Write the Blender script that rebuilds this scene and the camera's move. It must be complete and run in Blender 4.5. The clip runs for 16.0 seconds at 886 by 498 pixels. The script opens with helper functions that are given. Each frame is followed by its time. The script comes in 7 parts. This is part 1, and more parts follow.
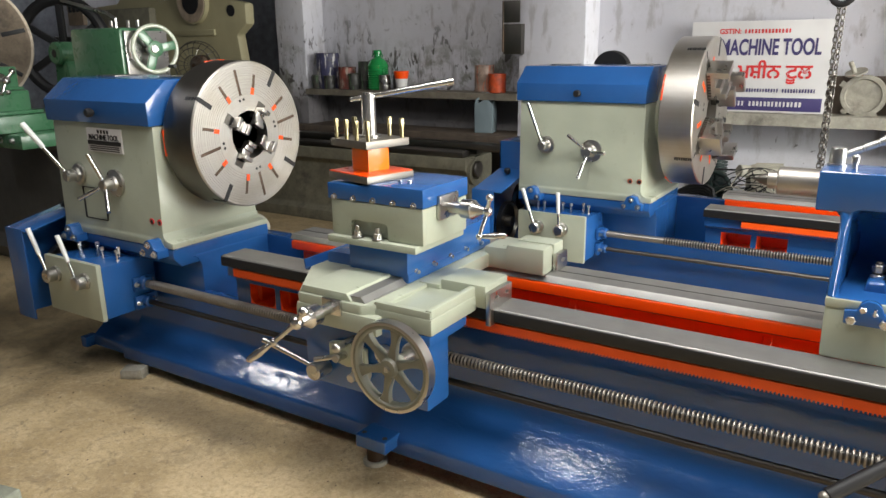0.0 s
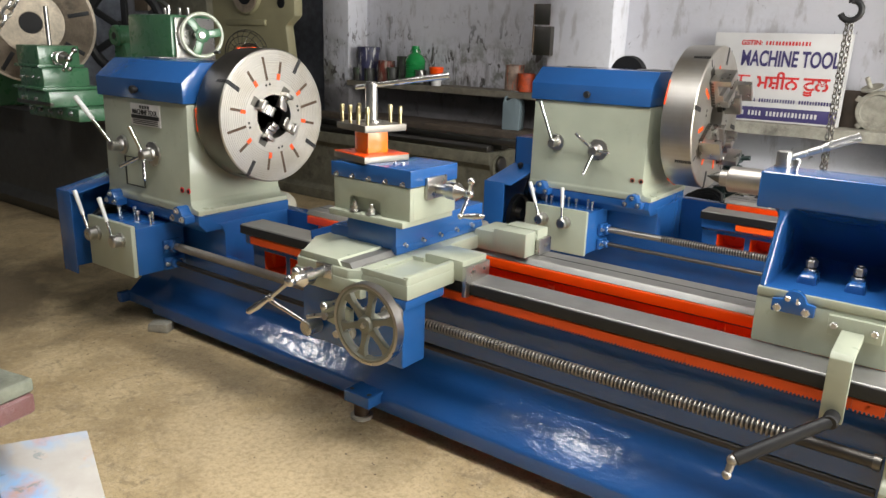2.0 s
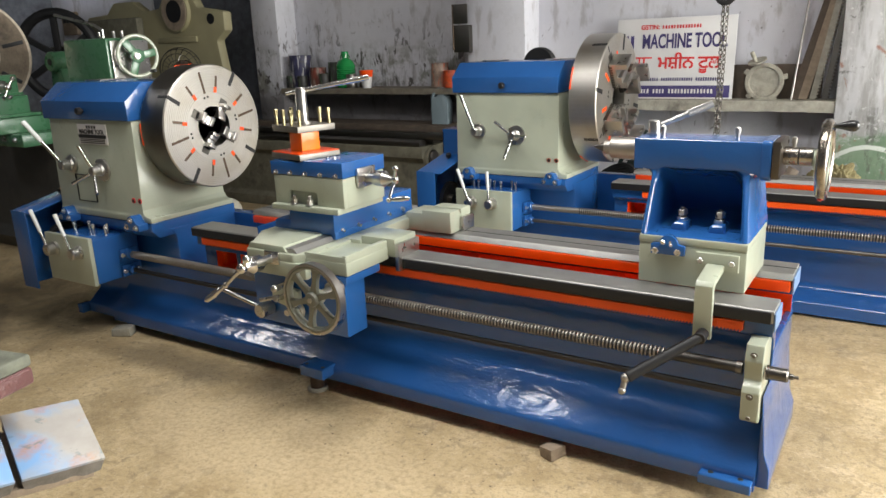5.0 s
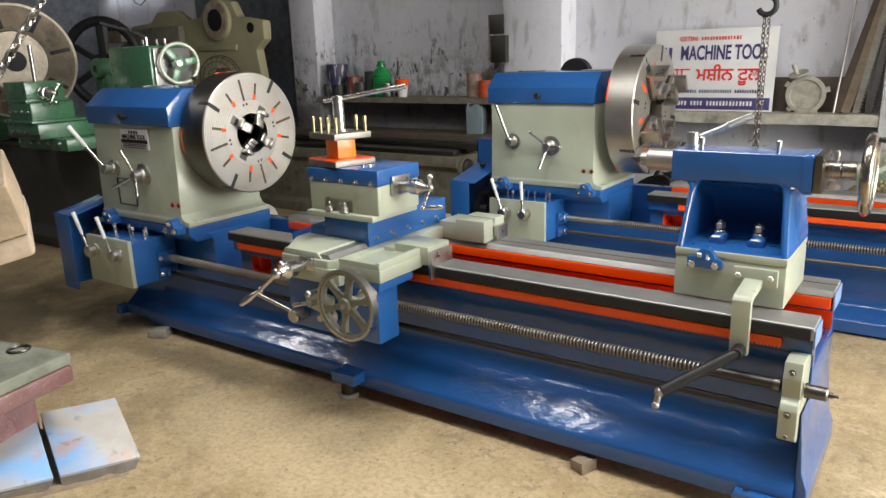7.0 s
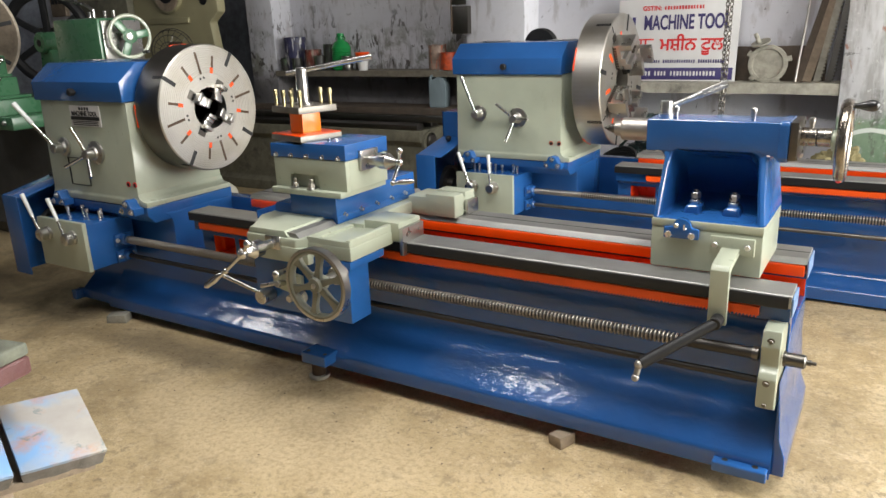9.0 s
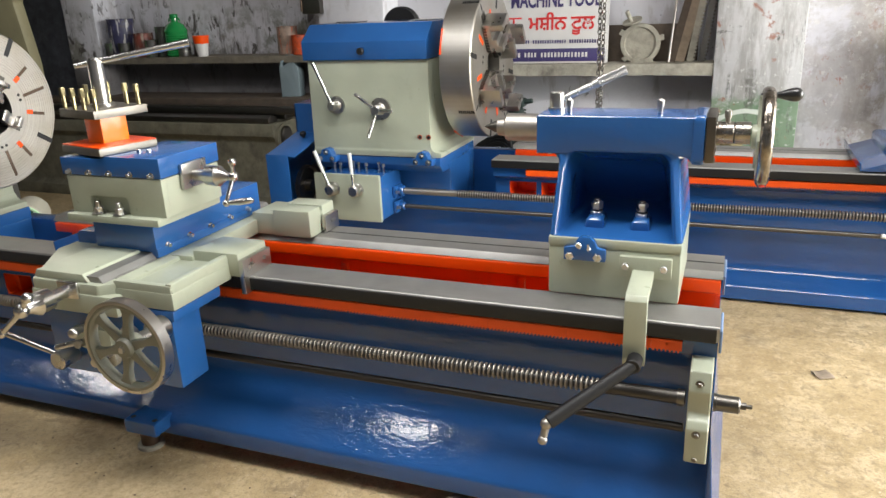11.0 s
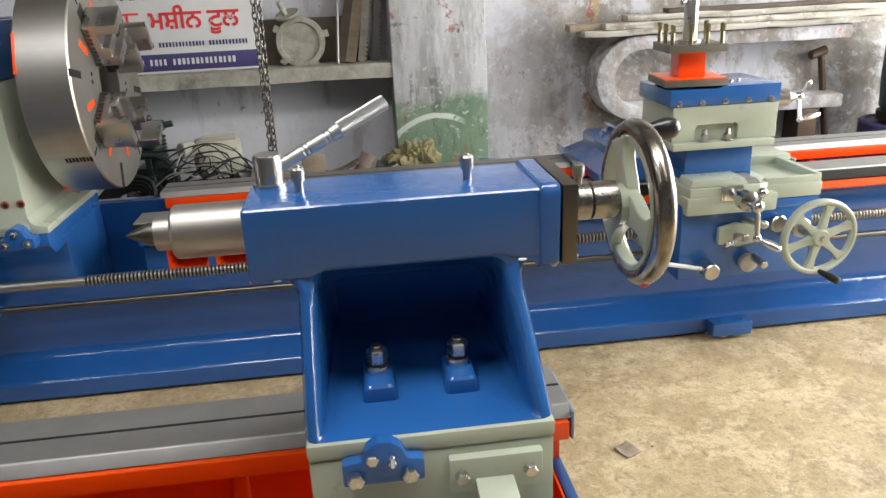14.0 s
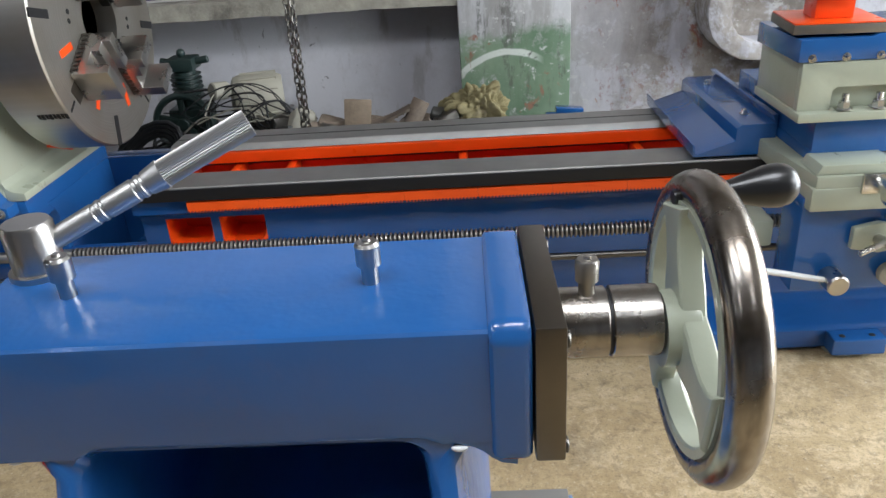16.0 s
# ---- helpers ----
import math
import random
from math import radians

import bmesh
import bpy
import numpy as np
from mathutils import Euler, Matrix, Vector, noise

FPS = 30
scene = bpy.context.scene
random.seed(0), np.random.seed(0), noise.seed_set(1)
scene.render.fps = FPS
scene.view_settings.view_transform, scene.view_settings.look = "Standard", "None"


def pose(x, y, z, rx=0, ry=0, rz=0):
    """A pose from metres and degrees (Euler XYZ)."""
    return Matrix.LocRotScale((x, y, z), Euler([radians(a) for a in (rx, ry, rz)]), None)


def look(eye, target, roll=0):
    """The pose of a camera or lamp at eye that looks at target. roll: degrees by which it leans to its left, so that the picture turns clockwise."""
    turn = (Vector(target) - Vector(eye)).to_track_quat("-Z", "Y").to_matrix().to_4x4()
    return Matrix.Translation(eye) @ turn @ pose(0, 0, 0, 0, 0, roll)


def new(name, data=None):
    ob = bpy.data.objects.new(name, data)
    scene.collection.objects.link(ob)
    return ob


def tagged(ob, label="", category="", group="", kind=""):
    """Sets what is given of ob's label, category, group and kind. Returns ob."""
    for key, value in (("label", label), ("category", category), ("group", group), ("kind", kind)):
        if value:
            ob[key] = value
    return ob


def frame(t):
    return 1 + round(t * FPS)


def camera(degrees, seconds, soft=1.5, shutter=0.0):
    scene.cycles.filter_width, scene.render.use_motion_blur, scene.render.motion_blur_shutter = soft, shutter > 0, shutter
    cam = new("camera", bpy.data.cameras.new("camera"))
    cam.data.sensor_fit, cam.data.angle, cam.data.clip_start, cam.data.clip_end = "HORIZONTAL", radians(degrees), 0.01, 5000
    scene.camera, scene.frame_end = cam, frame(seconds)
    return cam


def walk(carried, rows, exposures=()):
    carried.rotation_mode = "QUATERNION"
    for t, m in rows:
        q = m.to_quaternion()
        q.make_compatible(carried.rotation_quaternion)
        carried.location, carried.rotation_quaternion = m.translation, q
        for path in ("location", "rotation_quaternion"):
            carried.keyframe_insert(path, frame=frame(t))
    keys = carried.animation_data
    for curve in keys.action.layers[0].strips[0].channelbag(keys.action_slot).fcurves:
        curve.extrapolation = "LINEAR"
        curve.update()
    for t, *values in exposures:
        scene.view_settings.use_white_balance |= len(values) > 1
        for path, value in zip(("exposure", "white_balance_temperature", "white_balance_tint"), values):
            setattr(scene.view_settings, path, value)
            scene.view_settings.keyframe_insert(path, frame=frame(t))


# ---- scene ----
cam = camera(62.1, 16.0)
PATH = [
    (0, (-0.37, -2.299, 1.616), (-1.403, -0.673, 1.077), -0.8),
    (0.5, (-0.336, -2.322, 1.618), (-1.287, -0.657, 1.047), -0.7),
    (1, (-0.229, -2.338, 1.617), (-1.168, -0.671, 1.034), 0.2),
    (1.5, (-0.091, -2.355, 1.607), (-1.123, -0.741, 1.032), 2.1),
    (2, (0.004, -2.403, 1.612), (-1.139, -0.854, 1.069), 1.7),
    (2.5, (0.064, -2.507, 1.62), (-1.066, -0.942, 1.095), -0.2),
    (3, (0.118, -2.603, 1.62), (-0.96, -1.006, 1.085), -1.7),
    (3.5, (0.204, -2.627, 1.62), (-0.836, -1.011, 1.065), -2.4),
    (4, (0.305, -2.654, 1.621), (-0.718, -1.031, 1.056), -2.4),
    (6.5, (0.315, -2.69, 1.625), (-0.777, -1.092, 1.123), -1.8),
    (7, (0.307, -2.688, 1.621), (-0.805, -1.107, 1.106), -1.8),
    (7.5, (0.298, -2.678, 1.621), (-0.819, -1.108, 1.085), -1.9),
    (8, (0.293, -2.67, 1.618), (-0.816, -1.1, 1.064), -2.0),
    (8.2, (0.289, -2.671, 1.616), (-0.811, -1.097, 1.057), -2.0),
    (10.3, (0.048, -2.378, 1.581), (-0.749, -0.654, 0.952), -2.5),
    (10.5, (0.026, -2.283, 1.592), (-0.743, -0.55, 0.956), -2.5),
    (11, (-0.024, -2.105, 1.585), (-0.725, -0.345, 0.944), -2.4),
    (11.5, (-0.165, -1.932, 1.587), (-0.684, -0.103, 0.966), -3.0),
    (12, (-0.243, -1.745, 1.572), (-0.591, 0.123, 0.949), -3.4),
    (12.5, (-0.25, -1.483, 1.58), (-0.531, 0.394, 0.949), -2.8),
    (13, (-0.301, -1.286, 1.574), (-0.48, 0.603, 0.941), -2.4),
    (13.5, (-0.399, -1.094, 1.568), (-0.334, 0.797, 0.921), -2.5),
    (14, (-0.398, -0.966, 1.555), (-0.191, 0.898, 0.859), -2.7),
    (14.5, (-0.31, -0.789, 1.561), (-0.08, 1.051, 0.812), -3.2),
    (15, (-0.241, -0.668, 1.553), (-0.064, 1.155, 0.749), -3.6),
    (15.5, (-0.195, -0.493, 1.545), (-0.103, 1.316, 0.697), -3.9),
    (16, (-0.128, -0.366, 1.55), (-0.216, 1.424, 0.663), -4.0),
]
walk(cam, [(t, look(eye, target, roll)) for t, eye, target, roll in PATH], exposures=[(0, 0.20, 6500, 10), (2.5, 0.14, 6500, 10), (4, 0.06, 6500, 10), (8, 0.05, 6500, 10), (11.3, 0.12, 6500, 10), (12.5, -0.06, 6450, 10), (14, -0.27, 6350, 10), (15, -0.32, 6200, 10), (16, -0.42, 5900, 10)])

# ---- world, large lights, exposure ----
world = bpy.data.worlds.new("sky")
scene.world = world
world.use_nodes = True
wn = world.node_tree.nodes
sky = wn.new("ShaderNodeTexSky")
sky.sky_type, sky.sun_disc = "NISHITA", False
sky.sun_elevation, sky.sun_rotation = radians(50), radians(284)
world.node_tree.links.new(sky.outputs[0], wn["Background"].inputs[0])
wn["Background"].inputs[1].default_value = 0.05

sun_data = bpy.data.lights.new("sun", "SUN")
sun_data.energy, sun_data.angle, sun_data.color = 3.0, radians(0.6), (1.0, 0.95, 0.86)
sun = new("sun", sun_data)
sun.matrix_world = look((-8, 2, 10), (0, 0, 0))


def area_lamp(name, eye, target, width, height, watts, color):
    data = bpy.data.lights.new(name, "AREA")
    data.shape, data.size, data.size_y, data.energy, data.color = "RECTANGLE", width, height, watts, color
    ob = new(name, data)
    ob.matrix_world = look(eye, target)
    return ob


# daylight that enters by the big door, the assumed roof lights over the lathes and the small ones over the aisle
# lamp reaches past the door opening, to brighten the floor in front
area_lamp("door_daylight", (4.95, 0.85, 1.85), (0, 0.3, 0.8), 4.5, 3.4, 900, (0.98, 0.98, 0.93))
# unseen roof lamps, placed to brighten the faces that look up
for roof_x, roof_w, roof_watts in ((-3.4, 0.9, 20), (-1.3, 1.2, 68), (0.6, 1.6, 82)):
    area_lamp("assumed_roof_lamp", (roof_x, -0.5, 3.99), (roof_x, -0.5, 0), roof_w, 0.9, roof_watts, (1.0, 0.98, 0.95))
for roof_x, roof_w, roof_watts in ((-6.4, 0.6, 20), (-2.6, 0.38, 13), (1.1, 0.5, 8)):
    area_lamp("aisle_daylight", (roof_x, -2.0, 3.99), (roof_x, -2.0, 0), roof_w, 0.42, roof_watts, (0.96, 0.98, 1.0))


# ---- materials ----
class Mat:
    """A small builder for node materials in object coordinates (metres)."""

    def __init__(self, name, rough=0.5, metal=0.0, coat=0.0):
        self.m = bpy.data.materials.new(name)
        self.m.use_nodes = True
        self.n, self.l = self.m.node_tree.nodes, self.m.node_tree.links
        self.b = self.n["Principled BSDF"]
        self.b.inputs["Roughness"].default_value = rough
        self.b.inputs["Metallic"].default_value = metal
        self.b.inputs["Coat Weight"].default_value = coat
        self.b.inputs["Coat Roughness"].default_value = 0.08
        self.co = self.n.new("ShaderNodeTexCoord").outputs["Object"]

    def stretch(self, scale):
        mp = self.n.new("ShaderNodeMapping")
        mp.inputs["Scale"].default_value = scale
        self.l.new(self.co, mp.inputs[0])
        return mp.outputs[0]

    def noise(self, scale, detail=4, rough=0.55, co=None, warp=0.0):
        t = self.n.new("ShaderNodeTexNoise")
        t.inputs["Scale"].default_value, t.inputs["Detail"].default_value = scale, detail
        t.inputs["Roughness"].default_value, t.inputs["Distortion"].default_value = rough, warp
        self.l.new(co or self.co, t.inputs["Vector"])
        return t.outputs["Fac"]

    def band(self, fac, lo, hi):
        mr = self.n.new("ShaderNodeMapRange")
        mr.inputs[1].default_value, mr.inputs[2].default_value = lo, hi
        self.l.new(fac, mr.inputs[0])
        return mr.outputs[0]

    def math(self, op, a, b):
        t = self.n.new("ShaderNodeMath")
        t.operation = op
        for i, v in enumerate((a, b)):
            if isinstance(v, (int, float)):
                t.inputs[i].default_value = v
            else:
                self.l.new(v, t.inputs[i])
        return t.outputs[0]

    def mix(self, fac, a, b):
        t = self.n.new("ShaderNodeMix")
        t.data_type = "RGBA"
        for i, v in ((0, fac), (6, a), (7, b)):
            if isinstance(v, tuple):
                t.inputs[i].default_value = (*v, 1)
            elif isinstance(v, (int, float)):
                t.inputs[i].default_value = v
            else:
                self.l.new(v, t.inputs[i])
        return t.outputs[2]

    def xyz(self):
        s = self.n.new("ShaderNodeSeparateXYZ")
        self.l.new(self.co, s.inputs[0])
        return s.outputs

    def color(self, c):
        if isinstance(c, tuple):
            self.b.inputs["Base Color"].default_value = (*c, 1)
        else:
            self.l.new(c, self.b.inputs["Base Color"])
        return self

    def rough(self, fac, lo, hi):
        mr = self.n.new("ShaderNodeMapRange")
        mr.inputs[3].default_value, mr.inputs[4].default_value = lo, hi
        self.l.new(fac, mr.inputs[0])
        self.l.new(mr.outputs[0], self.b.inputs["Roughness"])
        return self

    def bump(self, fac, strength, distance=0.002):
        bp = self.n.new("ShaderNodeBump")
        bp.inputs["Strength"].default_value, bp.inputs["Distance"].default_value = strength, distance
        self.l.new(fac, bp.inputs["Height"])
        if self.b.inputs["Normal"].is_linked:
            self.l.new(self.b.inputs["Normal"].links[0].from_socket, bp.inputs["Normal"])
        self.l.new(bp.outputs[0], self.b.inputs["Normal"])
        self.l.new(bp.outputs[0], self.b.inputs["Coat Normal"])
        return self


def shade(c, k):
    return tuple(min(1.0, v * k) for v in c)


def paint(name, c, rough=0.25, coat=0.35, spots=0.5, wavy=0.25, dirt=(0.09, 0.08, 0.06)):
    m = Mat(name, rough, 0, coat)
    big, fine = m.noise(2.3, 3), m.noise(38, 5)
    col = m.mix(m.band(big, 0.3, 0.7), shade(c, 0.86), shade(c, 1.1))
    col = m.mix(m.math("MULTIPLY", m.band(fine, 0.62, 0.8), spots * 0.5), col, shade(c, 0.72))
    grime = m.math("MULTIPLY", m.band(m.noise(7, 6, 0.7), 0.62, 0.78), 0.35 * spots)
    m.color(m.mix(grime, col, dirt)).rough(m.noise(14, 4), max(0.05, rough - 0.08), rough + 0.16)
    return m.bump(m.noise(6, 3), wavy * 0.5, 0.012).bump(m.noise(22, 3), wavy, 0.004).bump(m.noise(210, 2), 0.06, 0.001).m


def metal(name, c, rough=0.25, grain=(4, 4, 4), strength=0.03, stain=0.4):
    m = Mat(name, rough, 1.0)
    g = m.noise(90, 2, 0.5, m.stretch(grain))
    big = m.noise(9, 4)
    col = m.mix(m.band(big, 0.35, 0.75), shade(c, 1.05), shade(c, 1 - 0.3 * stain))
    m.color(m.mix(m.math("MULTIPLY", g, 0.16), col, shade(c, 0.7)))
    return m.rough(m.noise(17, 4), max(0.05, rough - 0.07), rough + 0.09).bump(g, strength, 0.0003).m


BLUE = paint("blue_enamel", (0.020, 0.103, 0.325), 0.17, 0.5, 0.5, 0.4)


def crinkled_blue():
    """Thick brushed enamel over a rough casting, with runs and crinkles."""
    m = Mat("shaded_brushed_blue_enamel", 0.14, 0, 0.45)
    # darker than BLUE: the shade of the front faces put into the paint
    c = (0.0165, 0.086, 0.285)
    col = m.mix(m.band(m.noise(2.3, 3), 0.3, 0.7), shade(c, 0.86), shade(c, 1.1))
    m.color(m.mix(m.math("MULTIPLY", m.band(m.noise(7, 6, 0.7), 0.62, 0.78), 0.2), col, (0.06, 0.06, 0.07))).rough(m.noise(14, 4), 0.07, 0.26)
    return m.bump(m.noise(3.5, 3), 0.4, 0.02).bump(m.noise(14, 3, 0.5, m.stretch((0.6, 1, 1)), warp=0.5), 0.45, 0.005).bump(m.math("MULTIPLY", m.noise(48, 3, 0.55, m.stretch((0.4, 1, 1)), warp=1.2), m.band(m.noise(2.1, 2), 0.42, 0.58)), 0.5, 0.0022).m


BLUEBED = crinkled_blue()
GREENGREY = paint("grey_green_enamel", (0.40, 0.43, 0.335), 0.28, 0.35)
# yellower copy of ORANGE: glare on the near tool post put into its colour
AMBER = paint("glare_lit_orange_enamel", (0.96, 0.235, 0.007), 0.3, 0.3, 0.4)
RACKORANGE = paint("bright_orange_enamel", (0.95, 0.10, 0.003), 0.45, 0.0, 0.6)
ORANGE = paint("orange_red_enamel", (0.94, 0.082, 0.003), 0.28, 0.3, 0.4)
MACHINE_GREEN = paint("machine_green_enamel", (0.055, 0.16, 0.08), 0.25, 0.4, 0.8)
KHAKI = paint("faded_khaki_paint", (0.34, 0.31, 0.185), 0.5, 0.05, 1.4)
def chipped_maroon():
    m = Mat("chipped_maroon_primer", 0.4, 0, 0.2)
    col = m.mix(m.band(m.noise(6, 6, 0.65), 0.3, 0.7), (0.10, 0.042, 0.042), (0.175, 0.082, 0.08))
    col = m.mix(m.math("MULTIPLY", m.band(m.noise(34, 5, 0.65, warp=0.4), 0.65, 0.69), 0.7), col, (0.46, 0.39, 0.35))
    return m.color(col).bump(m.noise(11, 6, 0.65), 0.9, 0.014).bump(m.noise(45, 4), 0.5, 0.004).m


MAROON = chipped_maroon()
BLACKGLOSS = paint("black_phenolic", (0.012, 0.012, 0.013), 0.28, 0.2, 0.2, 0.1)
BLACK = paint("black_oxide", (0.008, 0.008, 0.009), 0.5, 0.0, 0.1)
ENDPLATE = metal("brown_ground_steel", (0.17, 0.15, 0.125), 0.36, (1, 8, 8), 0.05, 0.8)


def wheel_steel():
    """Bare turned steel gone brown from handling, with smears, scratches and casting pits."""
    m = Mat("worn_wheel_steel", 0.22, 1.0)
    col = m.mix(m.band(m.noise(11, 6, 0.65, warp=0.6), 0.38, 0.66), (0.43, 0.405, 0.37), (0.20, 0.165, 0.13))
    col = m.mix(m.math("MULTIPLY", m.band(m.noise(70, 3, 0.6, m.stretch((1, 0.25, 0.25))), 0.5, 0.7), 0.5), col, (0.13, 0.115, 0.10))
    pits = m.band(m.noise(48, 3, 0.5, warp=0.5), 0.70, 0.73)
    m.color(m.mix(pits, col, (0.03, 0.028, 0.025))).rough(m.noise(16, 5, 0.65), 0.12, 0.40)
    return m.bump(m.noise(14, 3), 0.25, 0.004).bump(m.math("SUBTRACT", 1.0, pits), 0.5, 0.001).m


RIM = wheel_steel()
WHITEGRIP = paint("white_grip", (0.72, 0.73, 0.72), 0.3, 0.3, 0.3)
STEEL = metal("machined_steel", (0.52, 0.505, 0.48), 0.28)
CHROME = metal("polished_steel", (0.64, 0.63, 0.61), 0.19, (1, 1, 1), 0.02, 0.2)
WAY = metal("ground_bedway_steel", (0.38, 0.375, 0.36), 0.54, (0.06, 12, 12), 0.05)
DARKSTEEL = metal("oily_dark_steel", (0.16, 0.15, 0.135), 0.36)
SCREW = metal("oiled_screw_steel", (0.42, 0.395, 0.36), 0.44, (1, 1, 1), 0.01)
OILSCREW = metal("oily_brown_screw_steel", (0.37, 0.34, 0.30), 0.5, (1, 1, 1), 0.01, 0.8)
FEEDROD = metal("dull_black_oiled_rod", (0.075, 0.07, 0.064), 0.5)
# darker copy of GREENGREY: the front handwheel's dimmer light in its colour
WHEELGREY = paint("shaded_grimy_grey_green", (0.235, 0.24, 0.195), 0.32, 0.25, 0.9)
WORNBLUE = paint("worn_pale_blue_paint", (0.17, 0.27, 0.46), 0.4, 0.1, 0.9)
TOOLSTEEL = metal("ground_tool_steel", (0.27, 0.25, 0.22), 0.48, (1, 8, 8), 0.05, 0.8)
SATIN = metal("satin_steel", (0.50, 0.495, 0.48), 0.42)
BRASS = metal("brassy_bolt", (0.40, 0.34, 0.19), 0.3)
ZINC = metal("zinc_bolt", (0.66, 0.66, 0.66), 0.26)
RUSTY = metal("rusty_iron", (0.14, 0.10, 0.075), 0.6, stain=1.0)


def chuck_metal():
    m = Mat("turned_faceplate_steel", 0.22, 1.0)
    x, y, z = m.xyz()[0], m.xyz()[1], m.xyz()[2]
    r = m.math("SQRT", m.math("ADD", m.math("MULTIPLY", y, y), m.math("MULTIPLY", z, z)), 0)
    ring = m.n.new("ShaderNodeTexNoise")
    ring.noise_dimensions = "1D"
    ring.inputs["Scale"].default_value, ring.inputs["Detail"].default_value = 260, 2
    m.l.new(r, ring.inputs["W"])
    col = m.mix(m.band(ring.outputs["Fac"], 0.35, 0.65), (0.46, 0.44, 0.405), (0.58, 0.56, 0.52))
    m.color(m.mix(m.band(m.noise(5, 4), 0.45, 0.8), col, (0.42, 0.38, 0.31)))
    return m.rough(ring.outputs["Fac"], 0.32, 0.5).bump(ring.outputs["Fac"], 0.12, 0.0008).m


CHUCKMETAL = chuck_metal()


def concrete():
    """Screed floor: pale worn patches, stronger eastwards for the door's glare, oil stains and trodden-in grit."""
    m = Mat("oil_stained_concrete", 0.6)
    b, c, grit = m.noise(3.2, 8, 0.7), m.noise(42, 6, 0.7), m.noise(150, 3, 0.6)
    col = m.mix(m.band(b, 0.32, 0.68), (0.36, 0.262, 0.135), (0.56, 0.435, 0.25))
    # patches grow paler eastwards: glare from the door put into the colour
    pale = m.math("MULTIPLY", m.band(m.noise(4.3, 9, 0.78, warp=0.35), 0.49, 0.575), m.math("ADD", m.math("MULTIPLY", m.band(m.xyz()[0], -0.2, 0.5), 0.4), 0.28))
    col = m.mix(pale, col, (0.72, 0.58, 0.37))
    col = m.mix(m.math("MULTIPLY", m.band(m.noise(1.3, 9, 0.74, warp=0.5), 0.49, 0.67), 0.7), col, (0.20, 0.145, 0.078))
    col = m.mix(m.math("MULTIPLY", m.band(m.noise(0.9, 9, 0.76, warp=0.3), 0.56, 0.69), 0.65), col, (0.075, 0.058, 0.038))
    col = m.mix(m.math("MULTIPLY", m.band(m.noise(8.5, 8, 0.78, warp=0.5), 0.55, 0.62), 0.55), col, (0.21, 0.155, 0.088))
    col = m.mix(m.math("MULTIPLY", m.band(c, 0.52, 0.62), 0.5), col, (0.235, 0.172, 0.10))
    col = m.mix(m.math("MULTIPLY", m.band(m.noise(30, 6, 0.72, warp=0.4), 0.54, 0.66), 0.42), col, (0.64, 0.53, 0.36))
    col = m.mix(m.math("MULTIPLY", m.band(grit, 0.57, 0.66), 0.5), col, (0.13, 0.098, 0.065))
    col = m.mix(m.math("MULTIPLY", m.band(m.noise(95, 3), 0.64, 0.72), 0.55), col, (0.76, 0.69, 0.55))
    flake = m.math("MULTIPLY", m.band(m.noise(19, 9, 0.8, warp=0.8), 0.585, 0.61), 0.55)
    col = m.mix(flake, col, (0.17, 0.125, 0.075))
    crumbs = m.math("MULTIPLY", m.band(m.noise(64, 4, 0.6), 0.69, 0.72), 0.8)
    col = m.mix(crumbs, col, (0.06, 0.045, 0.03))
    # painted shade and oil along the lathe, shade past its headstock, an oil stain
    x, y = m.xyz()[0], m.xyz()[1]
    wob = m.math("MULTIPLY", m.math("SUBTRACT", m.noise(2.4, 8, 0.72, warp=0.4), 0.5), 1.9)
    for cx, cy, rx, ry, k in ((-2.95, -0.36, 0.80, 0.16, 0.6), (-4.9, -0.5, 1.2, 0.9, 0.85), (-0.62, 1.05, 0.30, 0.16, 0.6)):
        dx, dy = m.math("DIVIDE", m.math("SUBTRACT", x, cx), rx), m.math("DIVIDE", m.math("SUBTRACT", y, cy), ry)
        r = m.math("ADD", m.math("SQRT", m.math("ADD", m.math("MULTIPLY", dx, dx), m.math("MULTIPLY", dy, dy)), 0), wob)
        col = m.mix(m.math("MULTIPLY", m.band(r, 1.05, 0.35), k), col, (0.075, 0.056, 0.034))
    # pale oval: trodden dust by the foot, plus the floor's brighter light painted in
    dx, dy = m.math("DIVIDE", m.math("SUBTRACT", x, -1.85), 0.85), m.math("DIVIDE", m.math("SUBTRACT", y, -0.72), 0.36)
    r = m.math("ADD", m.math("SQRT", m.math("ADD", m.math("MULTIPLY", dx, dx), m.math("MULTIPLY", dy, dy)), 0), wob)
    col = m.mix(m.math("MULTIPLY", m.band(r, 1.15, 0.55), 0.6), col, m.mix(m.band(c, 0.4, 0.62), (0.66, 0.53, 0.34), (0.46, 0.35, 0.20)))
    m.color(col).rough(b, 0.30, 0.72)
    return m.bump(b, 0.3, 0.008).bump(c, 0.8, 0.004).bump(grit, 0.6, 0.0015).m


